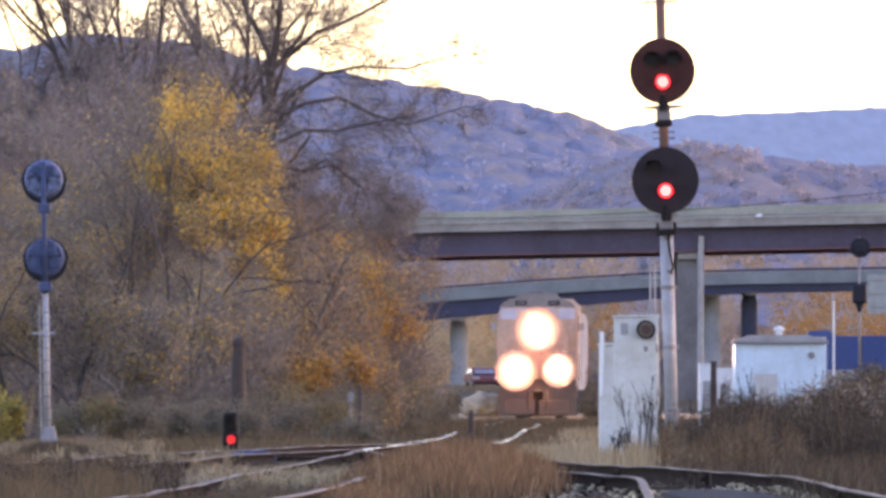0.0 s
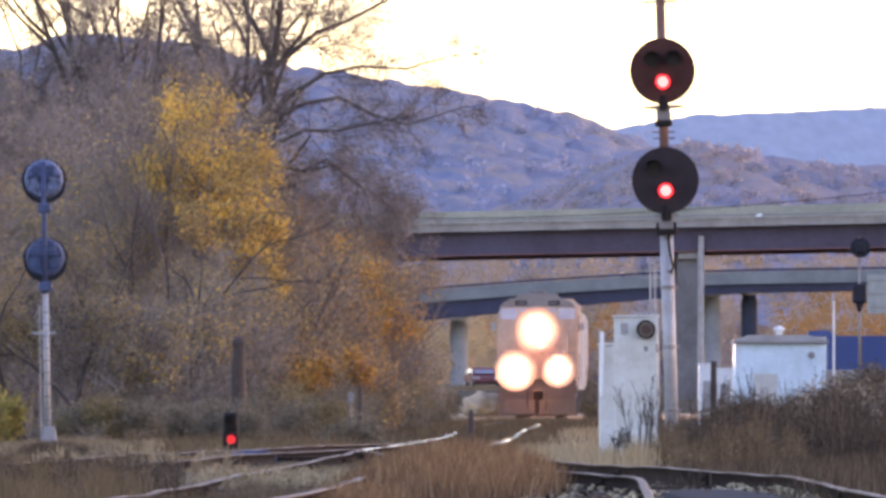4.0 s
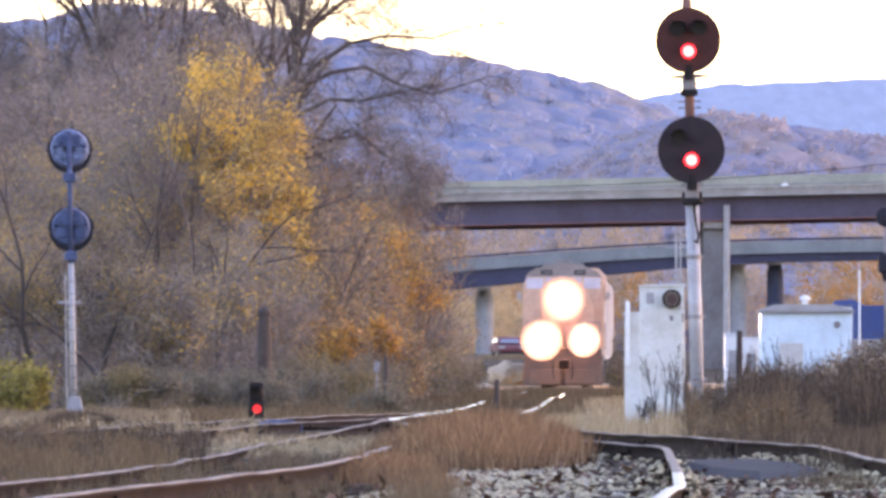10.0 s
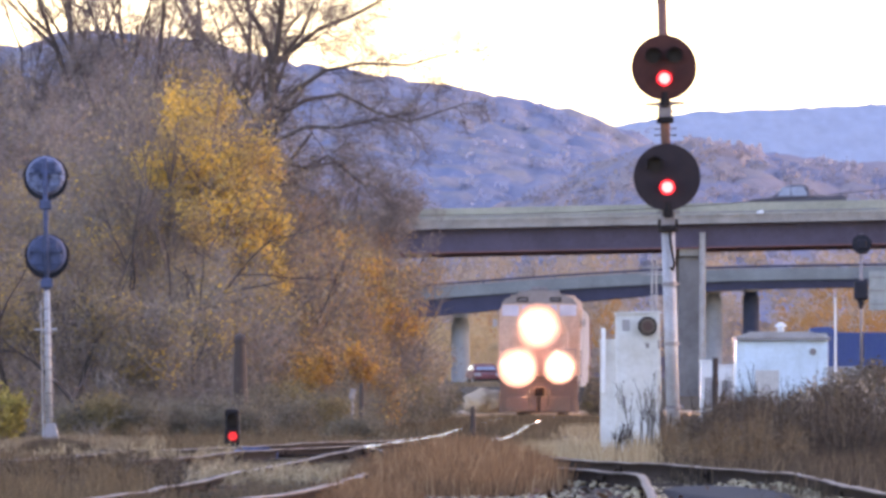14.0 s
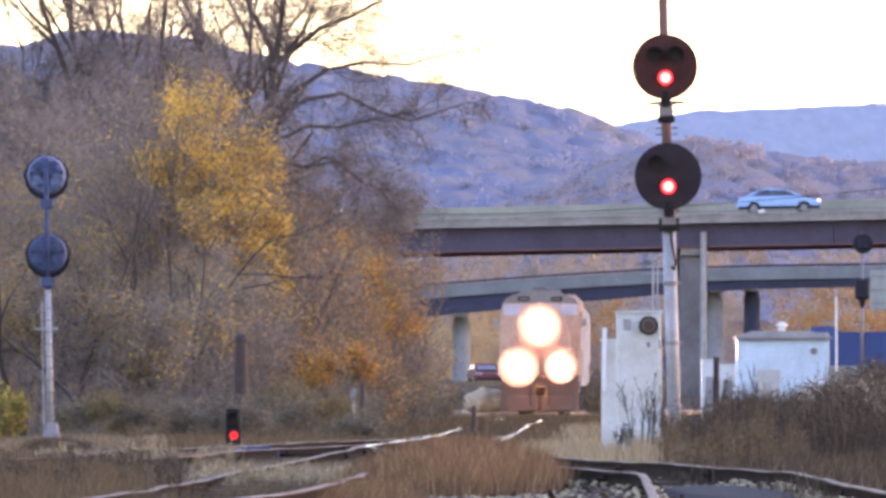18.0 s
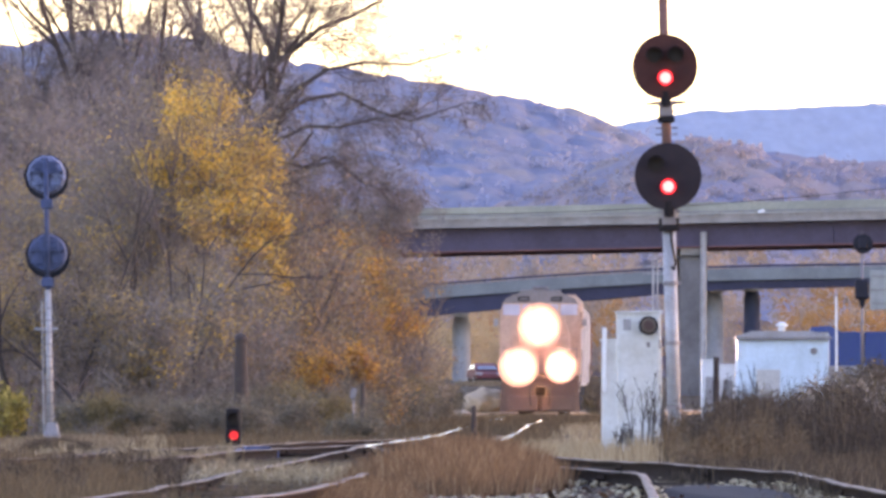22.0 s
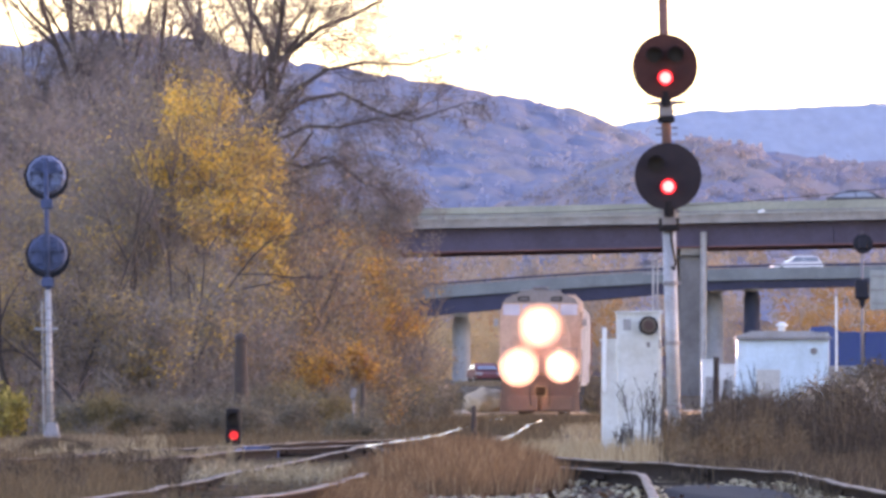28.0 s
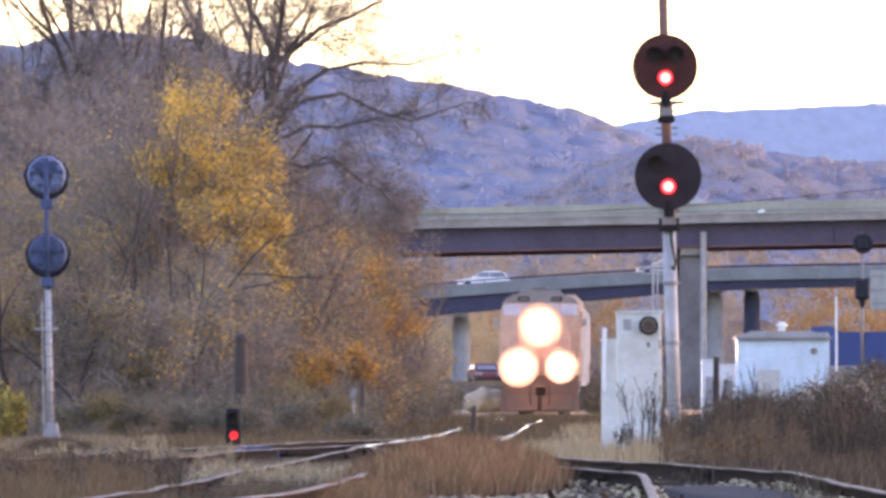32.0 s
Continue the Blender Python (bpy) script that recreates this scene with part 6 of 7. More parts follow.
def build_shed():
    y = 380.0
    g = float(level(y)) - 0.1
    x0, x1 = 9.823, 12.863
    w, h = x1 - x0, 2.892 - g
    root = thing("equipment_shed", pose((x0 + x1) / 2, y, g), "pale blue flat-roofed railway equipment shed", "shed")
    bm = fresh()
    box(bm, 0, 1.6, h / 2, w, 3.2, h, 0.02)
    part("wall", bm, SHED_BLUE, root, "pale blue painted sheet walls")
    for k in range(1, 6):
        bm = fresh()
        box(bm, -w / 2 + w * k / 6, -0.006, h / 2, 0.03, 0.02, h - 0.06, 0.004)
        part("wall_seam", bm, SHED_BLUE, root)
    bm = fresh()
    prism(bm, [(-w / 2 - 0.06, h), (w / 2 + 0.10, h), (w / 2 + 0.10, h + 0.07), (w / 2 - 0.55, h + 0.26), (-w / 2 + 0.5, h + 0.26), (-w / 2 - 0.06, h + 0.07)], -0.15, 3.35)
    part("roof", bm, SILVER, root, "low grey sheet-metal roof")
    bm = fresh()
    box(bm, 0.02, -0.16, h + 0.005, w + 0.2, 0.03, 0.075, 0.006)
    part("eave", bm, STEEL, root, "dark eave strip")
    bm = fresh()
    rod(bm, (-0.01, 1.0, h + 0.24), (-0.01, 1.0, h + 0.45), 0.12, n=14)
    vent = part("roof_vent", bm, WHITE, root, "white domed roof vent")
    bm = fresh()
    rod(bm, (-0.01, 1.0, h + 0.42), (-0.01, 1.0, h + 0.47), 0.20, n=16)
    rod(bm, (-0.01, 1.0, h + 0.47), (-0.01, 1.0, h + 0.58), 0.20, 0.07, n=16)
    part("vent_cap", bm, WHITE, vent)
    bm = fresh()
    rod(bm, (w / 2 - 0.48, -0.03, h - 0.42), (w / 2 - 0.48, 0.0, h - 0.42), 0.12, n=20)
    part("wall_fan", bm, STEEL, root, "round wall vent")
    bm = fresh()
    box(bm, -0.5, -0.02, 0.95, 0.8, 0.04, 1.85, 0.01)
    door = part("door", bm, surface("grey_door_paint", (0.46, 0.48, 0.47), 0.6), root, "grey metal door")
    bm = fresh()
    box(bm, -0.2, -0.055, 0.95, 0.05, 0.04, 0.12, 0.008)
    part("door_handle", bm, BLACK, door)
    # clutter round the shed
    for a, b, t, lab, mat in ((1266, 1296, 652, "low white trailer body beside the shed", WHITE), (1237, 1262, 644, "white tank beside the shed", WHITE)):
        root = thing("utility_box", pose((a + b - 1568) / 2 * 386 / 20000, 386, float(level(386)) - 0.05), lab, "box", "white boxes by the shed")
        hh = 14.643 * 0 + 0.65 + (725 - t) * 386 / 20000 - float(level(386))
        ww = (b - a) * 386 / 20000
        bm = fresh()
        box(bm, 0, 0.5, hh / 2, ww, 1.0, hh, 0.05)
        part("body", bm, mat, root)
        bm = fresh()
        box(bm, 0, 0.5, hh + 0.03, ww + 0.06, 1.06, 0.06, 0.015)
        part("lid", bm, mat, root)
        bm = fresh()
        box(bm, 0.04, -0.012, hh * 0.5, ww * 0.6, 0.02, hh * 0.5, 0.008)
        part("hatch", bm, SILVER, root)
    root = thing("timber_pole", pose(7.904, 330, 0.0), "short dark timber pole among weeds", "pole")
    bm = fresh()
    rod(bm, (0, 0, -0.1), (0, 0, 2.053), 0.10, 0.09, n=10)
    part("shaft", bm, TIMBER, root)


def build_containers():
    y = 700.0
    g = float(level(y))
    for k, (a, b) in enumerate(((1464, 1521), (1526, 1603))):
        w = (b - a) * y / 20000
        h = 2.1
        z0 = 3.100
        root = thing("blue_container", pose(((a + b) / 2 - 784) * y / 20000, y, z0), "blue steel skip container on a loading bank", "container", "blue containers")
        bm = fresh()
        box(bm, 0, 1.2, h / 2, w, 2.4, h, 0.02)
        part("body", bm, BLUE, root)
        n = int(w / 0.28)
        for i in range(n):
            bm = fresh()
            box(bm, -w / 2 + (i + 0.5) * w / n, -0.02, h / 2, 0.12, 0.05, h - 0.2, 0.012)
            part("rib", bm, BLUE, root)
        bm = fresh()
        box(bm, 0, 1.2, h - 0.05, w + 0.06, 2.5, 0.12, 0.02)
        part("top_rail", bm, BLUE, root)
    x = 26.285
    tagged(mesh_object("loading_bank", box(fresh(), x, 702, (3.100 + 0.5) / 2, 14, 6, 3.100 - 0.5 - 0.004, 0.1), CONCRETE), "low concrete loading bank under the blue containers", "bank", kind="structure")
    # grey goods beyond, a blue sheet roof, a white lamp pole
    root = thing("blue_roofed_hut", pose(24.528, 730, float(level(730))), "small hut with a bright blue sheet roof", "hut")
    t = 5.359 - float(level(730))
    bm = fresh()
    box(bm, 0, 1, t / 2, 1.6, 2, t, 0.03)
    part("wall", bm, WHITE, root)
    bm = fresh()
    prism(bm, [(-1.0, t), (1.0, t), (0.9, t + 0.1), (0.3, t + 0.42), (-0.9, t + 0.36)], -0.2, 2.2)
    part("roof", bm, BLUE, root)
    root = thing("lamp_pole", pose(20.745, 600, float(level(600))), "slim white pole behind the shed", "pole")
    bm = fresh()
    rod(bm, (0, 0, 0), (0, 0, 6.440 - float(level(600))), 0.07, 0.055, n=10)
    part("shaft", bm, WHITE, root)
    bm = fresh()
    rod(bm, (0, 0, 6.440 - float(level(600))), (0, 0, 6.530 - float(level(600))), 0.075, n=10)
    part("cap", bm, STEEL, root)
    # the back of a large road sign
    root = thing("sign_board", pose(23.630, 590, float(level(590))), "grey back of a large road sign on a steel post", "sign")
    bm = fresh()
    g = float(level(590))
    box(bm, 0, 0, 6.668 - g, 2.95, 0.05, 2.05, 0.02)
    part("panel", bm, surface("sign_back_grey", (0.27, 0.31, 0.31), 0.6, 0.2), root)
    bm = fresh()
    rod(bm, (0, 0.1, 0), (0, 0.1, 7.701 - g), 0.10, n=10)
    part("post", bm, SILVER, root)
    for dz in (-0.7, 0.0, 0.7):
        bm = fresh()
        box(bm, 0, -0.04, 6.668 - g + dz, 2.8, 0.03, 0.06)
        part("stiffener", bm, STEEL, root)
    # sign structure column and grey goods to the far side
    root = thing("grey_shed", pose(27.392, 632, float(level(632))), "low grey goods shed past the containers", "shed")
    bm = fresh()
    box(bm, 0, 1.5, 1.4, 2.4, 3, 2.8, 0.03)
    part("wall", bm, CONCRETE, root)
    bm = fresh()
    prism(bm, [(-1.3, 2.8), (1.3, 2.8), (0, 3.2)], -0.1, 3.1)
    part("roof", bm, STEEL, root)


def build_cable():
    """A sagging cable over the valley, with its two poles."""
    a, b = Vector((-14.0, 470, 9.0)), Vector((34.0, 500, 12.475))
    pts = []
    for i in range(41):
        t = i / 40
        p = a.lerp(b, t)
        p.z -= 4 * 1.55 * t * (1 - t)
        pts.append(p)
    root = thing("overhead_cable", pose(0, 0, 0), "thin dark overhead cable with a slight sag", "cable")
    w = Wood()
    w.tube(pts, 0.022, 0.022)
    arrays_object("wire", w.v, w.f, BLACK, root)
    for i, p in enumerate((a, b)):
        root = thing("utility_pole", pose(p.x, p.y, float(level(p.y)) - 0.3), "tall wooden utility pole carrying a cable", "pole", "utility poles")
        h = p.z - float(level(p.y)) + 0.5
        bm = fresh()
        rod(bm, (0, 0, 0), (0, 0, h + 0.6), 0.16, 0.11, n=12)
        part("shaft", bm, TIMBER, root)
        bm = fresh()
        box(bm, 0, 0, h, 1.6, 0.1, 0.12, 0.01)
        part("cross_arm", bm, TIMBER, root)
        bm = fresh()
        rod(bm, (0, 0, h + 0.06), (0, 0, h + 0.2), 0.04, n=8)
        part("insulator", bm, GLASS_DARK, root)


# ---- train ----
# the lamps' warm glare is mixed into these two paint colours
LOCO_DARK = surface("dark_loco_paint", (0.11, 0.06, 0.043), 0.6, dirt=(0.14, 0.085, 0.062), amount=0.9, scale=1.2, fine=15, bump=0.1)
LOCO_NOSE = surface("glare_tinted_loco_paint", (0.58, 0.37, 0.28), 0.55, dirt=(0.42, 0.26, 0.19), amount=0.8, scale=1.2, fine=15, bump=0.1)
LOCO_ROOF = surface("grey_loco_roof", (0.22, 0.19, 0.18), 0.7, scale=1.2, fine=15, bump=0.1)
# sky light on the train's side is put into this pale colour
LOCO_PALE = surface("sky_lit_pale_side", (0.50, 0.47, 0.46), 0.6, dirt=(0.36, 0.32, 0.30), amount=0.8, scale=0.8, fine=15, bump=0.1)
# reflected sky is put into the pane's pale base colour
GLASS_CAB = surface("sky_painted_cab_glass", (0.44, 0.44, 0.52), 0.15, spec=0.6, scale=1, fine=5, bump=0, spread=0.05)
BOXCAR = surface("boxcar_red", (0.20, 0.07, 0.055), 0.75, dirt=(0.12, 0.05, 0.04), amount=0.9, scale=0.8, fine=12, bump=0.15)


def wheelset(root, y, r=0.5):
    for s in (-1, 1):
        bm = fresh()
        rod(bm, (s * 0.68, y, r), (s * 0.82, y, r), r, n=24)
        wh = part("wheel", bm, RUST, root)
        bm = fresh()
        rod(bm, (s * 0.82, y, r), (s * 0.90, y, r), 0.16, n=14)
        part("axle_box", bm, BLACK, wh)
    bm = fresh()
    rod(bm, (-0.7, y, r), (0.7, y, r), 0.09, n=10)
    part("axle", bm, BLACK, root)


def build_loco(m, label, lights=True, side=LOCO_NOSE):
    """A wide-cab diesel, nose towards -y, origin on the rail tops under the nose."""
    root = thing("locomotive", m, label, "locomotive", "the standing train")
    bm = fresh()
    box(bm, 0, 10.3, 1.36, 2.9, 20.2, 0.24, 0.03)
    part("frame", bm, LOCO_DARK, root)
    bm = fresh()
    prism(bm, [(-1.5, 0.10), (1.5, 0.10), (1.42, 1.25), (-1.42, 1.25)], 0.12, 0.3)
    part("pilot", bm, LOCO_DARK, root, "dark rusty pilot plate")
    bm = fresh()
    for s in (-1, 1):
        box(bm, s * 0.62, -0.02, 0.42, 1.15, 0.08, 0.55, 0.02, Matrix.Rotation(radians(14 * s), 4, "Z"))
    part("snow_plough", bm, LOCO_DARK, root)
    bm = fresh()
    box(bm, 0, -0.3, 0.88, 0.28, 0.75, 0.28, 0.05)
    box(bm, 0.05, -0.65, 0.88, 0.38, 0.26, 0.34, 0.06)
    part("coupler", bm, RUST, root)
    for s in (-1, 1):
        bm = fresh()
        w = Wood()
        w.tube([Vector((s * 0.35, 0.1, 1.05)), Vector((s * 0.37, -0.12, 0.75)), Vector((s * 0.36, -0.16, 0.45)), Vector((s * 0.30, -0.12, 0.30))], 0.025, 0.025)
        bm.free()
        arrays_object("air_hose", w.v, w.f, RUBBER, root)
    # steps at the corners
    for s in (-1, 1):
        for k in range(4):
            bm = fresh()
            box(bm, s * 1.28, 0.45, 0.40 + 0.26 * k, 0.42, 0.30, 0.03, 0.006)
            part("step", bm, STEEL, root)
    # nose and cab
    bm = fresh()
    prism(bm, [(-1.12, 1.48), (1.12, 1.48), (1.12, 3.05), (0.85, 3.62), (-0.85, 3.62), (-1.12, 3.05)], 0.55, 2.4)
    bmesh.ops.bevel(bm, geom=bm.edges[:], offset=0.05, segments=2, affect="EDGES")
    part("nose", bm, LOCO_NOSE, root, "broad low nose of the cab")
    bm = fresh()
    box(bm, -0.42, 0.53, 2.45, 0.62, 0.04, 1.7, 0.01)
    part("nose_door", bm, LOCO_NOSE, root)
    bm = fresh()
    prism(bm, [(-1.52, 1.48), (1.52, 1.48), (1.52, 3.85), (1.28, 4.32), (0.75, 4.55), (-0.75, 4.55), (-1.28, 4.32), (-1.52, 3.85)], 1.9, 4.9)
    bmesh.ops.bevel(bm, geom=bm.edges[:], offset=0.04, segments=2, affect="EDGES")
    cab = part("cab", bm, LOCO_NOSE, root, "wide driver's cab")
    for x, wd in ((-1.08, 0.62), (-0.36, 0.60), (0.36, 0.60), (1.08, 0.62)):
        bm = fresh()
        box(bm, x, 1.885, 3.92, wd, 0.03, 0.40, 0.012)
        part("windscreen", bm, GLASS_CAB, cab, "cab windscreen coloured pale for reflected sky")
    bm = fresh()
    prism(bm, [(-1.42, 4.16), (1.42, 4.16), (1.27, 4.36), (0.77, 4.57), (-0.77, 4.57), (-1.27, 4.36)], 1.885, 4.92)
    part("cab_roof", bm, LOCO_ROOF, cab, "grey cab roof")
    for s in (-1, 1):
        bm = fresh()
        box(bm, s * 0.62, 1.87, 4.33, 0.42, 0.05, 0.17, 0.02)
        part("number_board", bm, BLACK, cab, "dark number board")
        bm = fresh()
        box(bm, s * 0.62, 1.838, 4.33, 0.30, 0.012, 0.06)
        part("number_bar", bm, STEEL, cab, "plain pale bar on the number board")
    bm = fresh()
    box(bm, 0, 3.4, 4.60, 1.5, 2.4, 0.16, 0.05)
    part("roof_hatch", bm, LOCO_ROOF, cab)
    bm = fresh()
    box(bm, 0, 2.4, 4.74, 0.6, 0.3, 0.14, 0.03)
    for k in (-0.2, 0, 0.2):
        rod(bm, (k, 2.0, 4.78), (k, 2.4, 4.76), 0.05, 0.03, n=10)
    part("horn", bm, STEEL, root)
    for s in (-1, 1):
        bm = fresh()
        box(bm, s * 1.525, 3.2, 3.55, 0.02, 1.4, 0.62, 0.01)
        part("side_window", bm, GLASS_DARK, cab)
        bm = fresh()
        box(bm, s * 1.66, 2.1, 3.45, 0.16, 0.05, 0.28, 0.02)
        part("mirror", bm, SILVER, cab, "small pale wing mirror")
    # long hood, radiator, walkway, rails
    bm = fresh()
    prism(bm, [(-0.95, 1.48), (0.95, 1.48), (0.95, 3.9), (0.7, 4.45), (-0.7, 4.45), (-0.95, 3.9)], 4.9, 19.4)
    part("long_hood", bm, side, root)
    bm = fresh()
    prism(bm, [(-1.5, 3.3), (1.5, 3.3), (1.5, 4.35), (1.2, 4.62), (-1.2, 4.62), (-1.5, 4.35)], 15.5, 19.2)
    part("radiator", bm, side, root)
    for k in range(6):
        for s in (-1, 1):
            bm = fresh()
            box(bm, s * 0.965, 6.2 + 1.5 * k, 2.6, 0.03, 1.2, 1.7, 0.01)
            part("hood_door", bm, side, root)
    for s in (-1, 1):
        for k in range(8):
            bm = fresh()
            rod(bm, (s * 1.46, 5.2 + 2.0 * k, 1.48), (s * 1.46, 5.2 + 2.0 * k, 2.5), 0.022, n=6)
            part("rail_post", bm, STEEL, root)
        bm = fresh()
        rod(bm, (s * 1.46, 5.2, 2.5), (s * 1.46, 19.2, 2.5), 0.022, n=6)
        part("hand_rail", bm, STEEL, root)
        bm = fresh()
        rod(bm, (s * 1.38, 0.25, 1.48), (s * 1.38, 0.25, 2.45), 0.02, n=6)
        rod(bm, (s * 1.38, 0.25, 2.45), (s * 0.5, 0.25, 2.45), 0.02, n=6)
        rod(bm, (s * 0.5, 0.25, 2.45), (s * 0.5, 0.25, 1.48), 0.02, n=6)
        part("front_rail", bm, STEEL, root)
    bm = fresh()
    prism(bm, [(-1.35, 0.55), (1.35, 0.55), (1.45, 1.2), (-1.45, 1.2)], 8.0, 12.6)
    part("fuel_tank", bm, LOCO_DARK, root)
    for y in (2.2, 4.1, 6.0, 14.4, 16.3, 18.2):
        wheelset(root, y)
    for y in (4.1, 16.3):
        for s in (-1, 1):
            bm = fresh()
            box(bm, s * 1.0, y, 0.72, 0.16, 5.0, 0.34, 0.05)
            part("bogie_side", bm, LOCO_DARK, root)
    # lamps: lenses enlarged, and emitting discs added round them for glare
    for x, z, y, r, kind in ((0.0, 3.30, 0.46, 0.34, "headlight"), (-0.79, 1.80, 0.16, 0.30, "ditch_light"), (0.79, 1.80, 0.15, 0.25, "ditch_light")):
        bm = fresh()
        rod(bm, (x, y - 0.10, z), (x, y + 0.12, z), r * 2.45, n=36)
        case = part(kind + "_case", bm, LOCO_NOSE, root)
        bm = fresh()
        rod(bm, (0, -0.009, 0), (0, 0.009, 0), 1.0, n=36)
        halo = part("glare_disc", bm, LAMP_GLARE if lights else STEEL, case, "emitting disc added for the lamp's glare" if lights else "")
        halo.matrix_local = Matrix.Translation((x, y - 0.112, z)) @ Matrix.Diagonal((r * 2.6, 1, r * 2.6, 1))
        bm = fresh()
        rod(bm, (x, y - 0.15, z), (x, y - 0.125, z), r, n=32)
        part(kind, bm, HEADLIGHT if lights else DARK_LENS, case, "blazing white lamp" if lights else "unlit lamp")
    return root


def build_boxcar(m, label, paint):
    root = thing("boxcar", m, label, "rail car", "the standing train")
    bm = fresh()
    box(bm, 0, 8.0, 2.6, 2.95, 15.4, 3.1, 0.04)
    part("body", bm, paint, root)
    bm = fresh()
    prism(bm, [(-1.52, 4.15), (1.52, 4.15), (0, 4.45)], 0.2, 15.8)
    part("roof", bm, LOCO_ROOF, root)
    for k in range(12):
        for s in (-1, 1):
            bm = fresh()
            box(bm, s * 1.49, 1.0 + 1.27 * k, 2.6, 0.05, 0.08, 2.9)
            part("rib", bm, paint, root)
    for s in (-1, 1):
        bm = fresh()
        box(bm, s * 1.51, 8.0, 2.55, 0.06, 2.8, 2.8, 0.02)
        part("door", bm, paint, root)
    for k in range(7):
        bm = fresh()
        box(bm, -1.2, 0.27, 1.3 + 0.42 * k, 0.45, 0.03, 0.03)
        part("ladder_rung", bm, STEEL, root)
    bm = fresh()
    box(bm, 0, 8.0, 0.95, 1.0, 15.6, 0.3, 0.03)
    part("sill", bm, LOCO_DARK, root)
    for y in (1.6, 3.3, 12.7, 14.4):
        wheelset(root, y, 0.43)
    return root


def build_train():
    ys, xs = TRACKS["main"]
    y, x = smoothed(ys, xs, 1.0, 8)

    def on_track(q, length):
        a, b = np.interp(q, y, x), np.interp(q + length, y, x)
        return pose(a, q, float(level(q + 6)) + RAIL_H + 0.01, 0, 0, -math.degrees(math.atan2(b - a, length)))
    q = 421.0
    build_loco(on_track(q, 20), "diesel locomotive with blazing headlight and ditch lights")
    q += 21.6
    for k in range(3):
        build_boxcar(on_track(q, 16), "boxcar behind the locomotive, coloured pale for sky light on its side", LOCO_PALE)
        q += 17.0
    for k in range(5):
        build_boxcar(on_track(q, 16), "rust-red boxcar of the standing freight train", BOXCAR)
        q += 17.0


# ---- road vehicles ----
def car_paint(name, c):
    return surface(name, c, 0.5, 0.0, spec=0.25, dirt=tuple(v * 0.8 for v in c), amount=0.6, scale=1.5, fine=30, bump=0, spread=0.06, coat=0.08)


PAINT = {"white": car_paint("white_car_paint", (0.72, 0.75, 0.78)), "dark": car_paint("charcoal_car_paint", (0.05, 0.055, 0.08)), "blue": car_paint("light_blue_car_paint", (0.20, 0.46, 0.74)),
         "maroon": car_paint("dark_navy_car_paint", (0.055, 0.058, 0.09)), "silver": car_paint("silver_car_paint", (0.42, 0.44, 0.46)), "red": surface("dull_dark_red_paint", (0.17, 0.03, 0.03), 0.6, scale=1.5, fine=20, bump=0), "black": car_paint("black_car_paint", (0.026, 0.032, 0.05))}
BODIES = {  # outline (x forward, z): body, glasshouse; wheel places, width, wheel radius
    "sedan": ([(-2.35, 0.42), (-2.38, 0.75), (-2.2, 0.95), (-1.5, 1.0), (0.85, 0.98), (1.9, 0.84), (2.33, 0.70), (2.38, 0.42)],
              [(-2.0, 0.96), (-1.5, 1.22), (-1.0, 1.39), (-0.4, 1.47), (0.1, 1.45), (0.6, 1.31), (1.35, 0.95)], (-1.42, 1.42), 1.82, 0.33),
    "suv": ([(-2.2, 0.45), (-2.28, 0.85), (-2.2, 1.05), (1.0, 1.06), (2.0, 0.92), (2.25, 0.75), (2.28, 0.45)],
            [(-2.15, 1.03), (-1.85, 1.52), (-1.5, 1.66), (0.1, 1.68), (1.15, 1.04)], (-1.35, 1.4), 1.88, 0.36),
    "minivan": ([(-2.5, 0.4), (-2.55, 0.85), (-2.5, 1.08), (1.2, 1.04), (2.25, 0.88), (2.52, 0.70), (2.55, 0.4)],
                [(-2.48, 1.05), (-2.3, 1.65), (-2.0, 1.76), (0.0, 1.74), (0.5, 1.68), (1.5, 1.02)], (-1.5, 1.55), 1.95, 0.34),
    "pickup": ([(-2.85, 0.58), (-2.9, 1.12), (-0.75, 1.14), (-0.7, 1.16), (1.25, 1.16), (2.55, 1.08), (2.82, 0.92), (2.85, 0.55)],
               [(-0.8, 1.13), (-0.68, 1.78), (-0.4, 1.86), (0.55, 1.84), (1.4, 1.14)], (-1.75, 1.85), 2.0, 0.40),
    "van": ([(-2.85, 0.42), (-2.9, 2.35), (-2.78, 2.50), (0.75, 2.52), (1.12, 2.42), (1.95, 1.46), (2.6, 1.24), (2.85, 1.0), (2.88, 0.42)],
            None, (-1.75, 1.75), 2.05, 0.36),
    "hatch": ([(-2.0, 0.42), (-2.1, 0.8), (-2.02, 1.0), (0.9, 0.98), (1.7, 0.86), (2.02, 0.70), (2.08, 0.42)],
              [(-1.98, 0.97), (-1.65, 1.42), (-1.2, 1.54), (0.0, 1.54), (0.95, 0.97)], (-1.25, 1.3), 1.78, 0.33),
}


def side_prism(bm, outline, half, tuck=0.0, z_tuck=0.0):
    """Outline in x-z drawn to +-half in y, the upper part drawn in by tuck."""
    def inset(z):
        return tuck * max(0.0, z - z_tuck)
    a = [bm.verts.new((x, -half + inset(z), z)) for x, z in outline]
    b = [bm.verts.new((x, half - inset(z), z)) for x, z in outline]
    bm.faces.new(a)
    bm.faces.new(b[::-1])
    for i in range(len(a)):
        j = (i + 1) % len(a)
        bm.faces.new((a[j], a[i], b[i], b[j]))
    bmesh.ops.recalc_face_normals(bm, faces=bm.faces)
    bmesh.ops.bevel(bm, geom=bm.edges[:], offset=0.05, segments=2, affect="EDGES", clamp_overlap=True)
    return bm


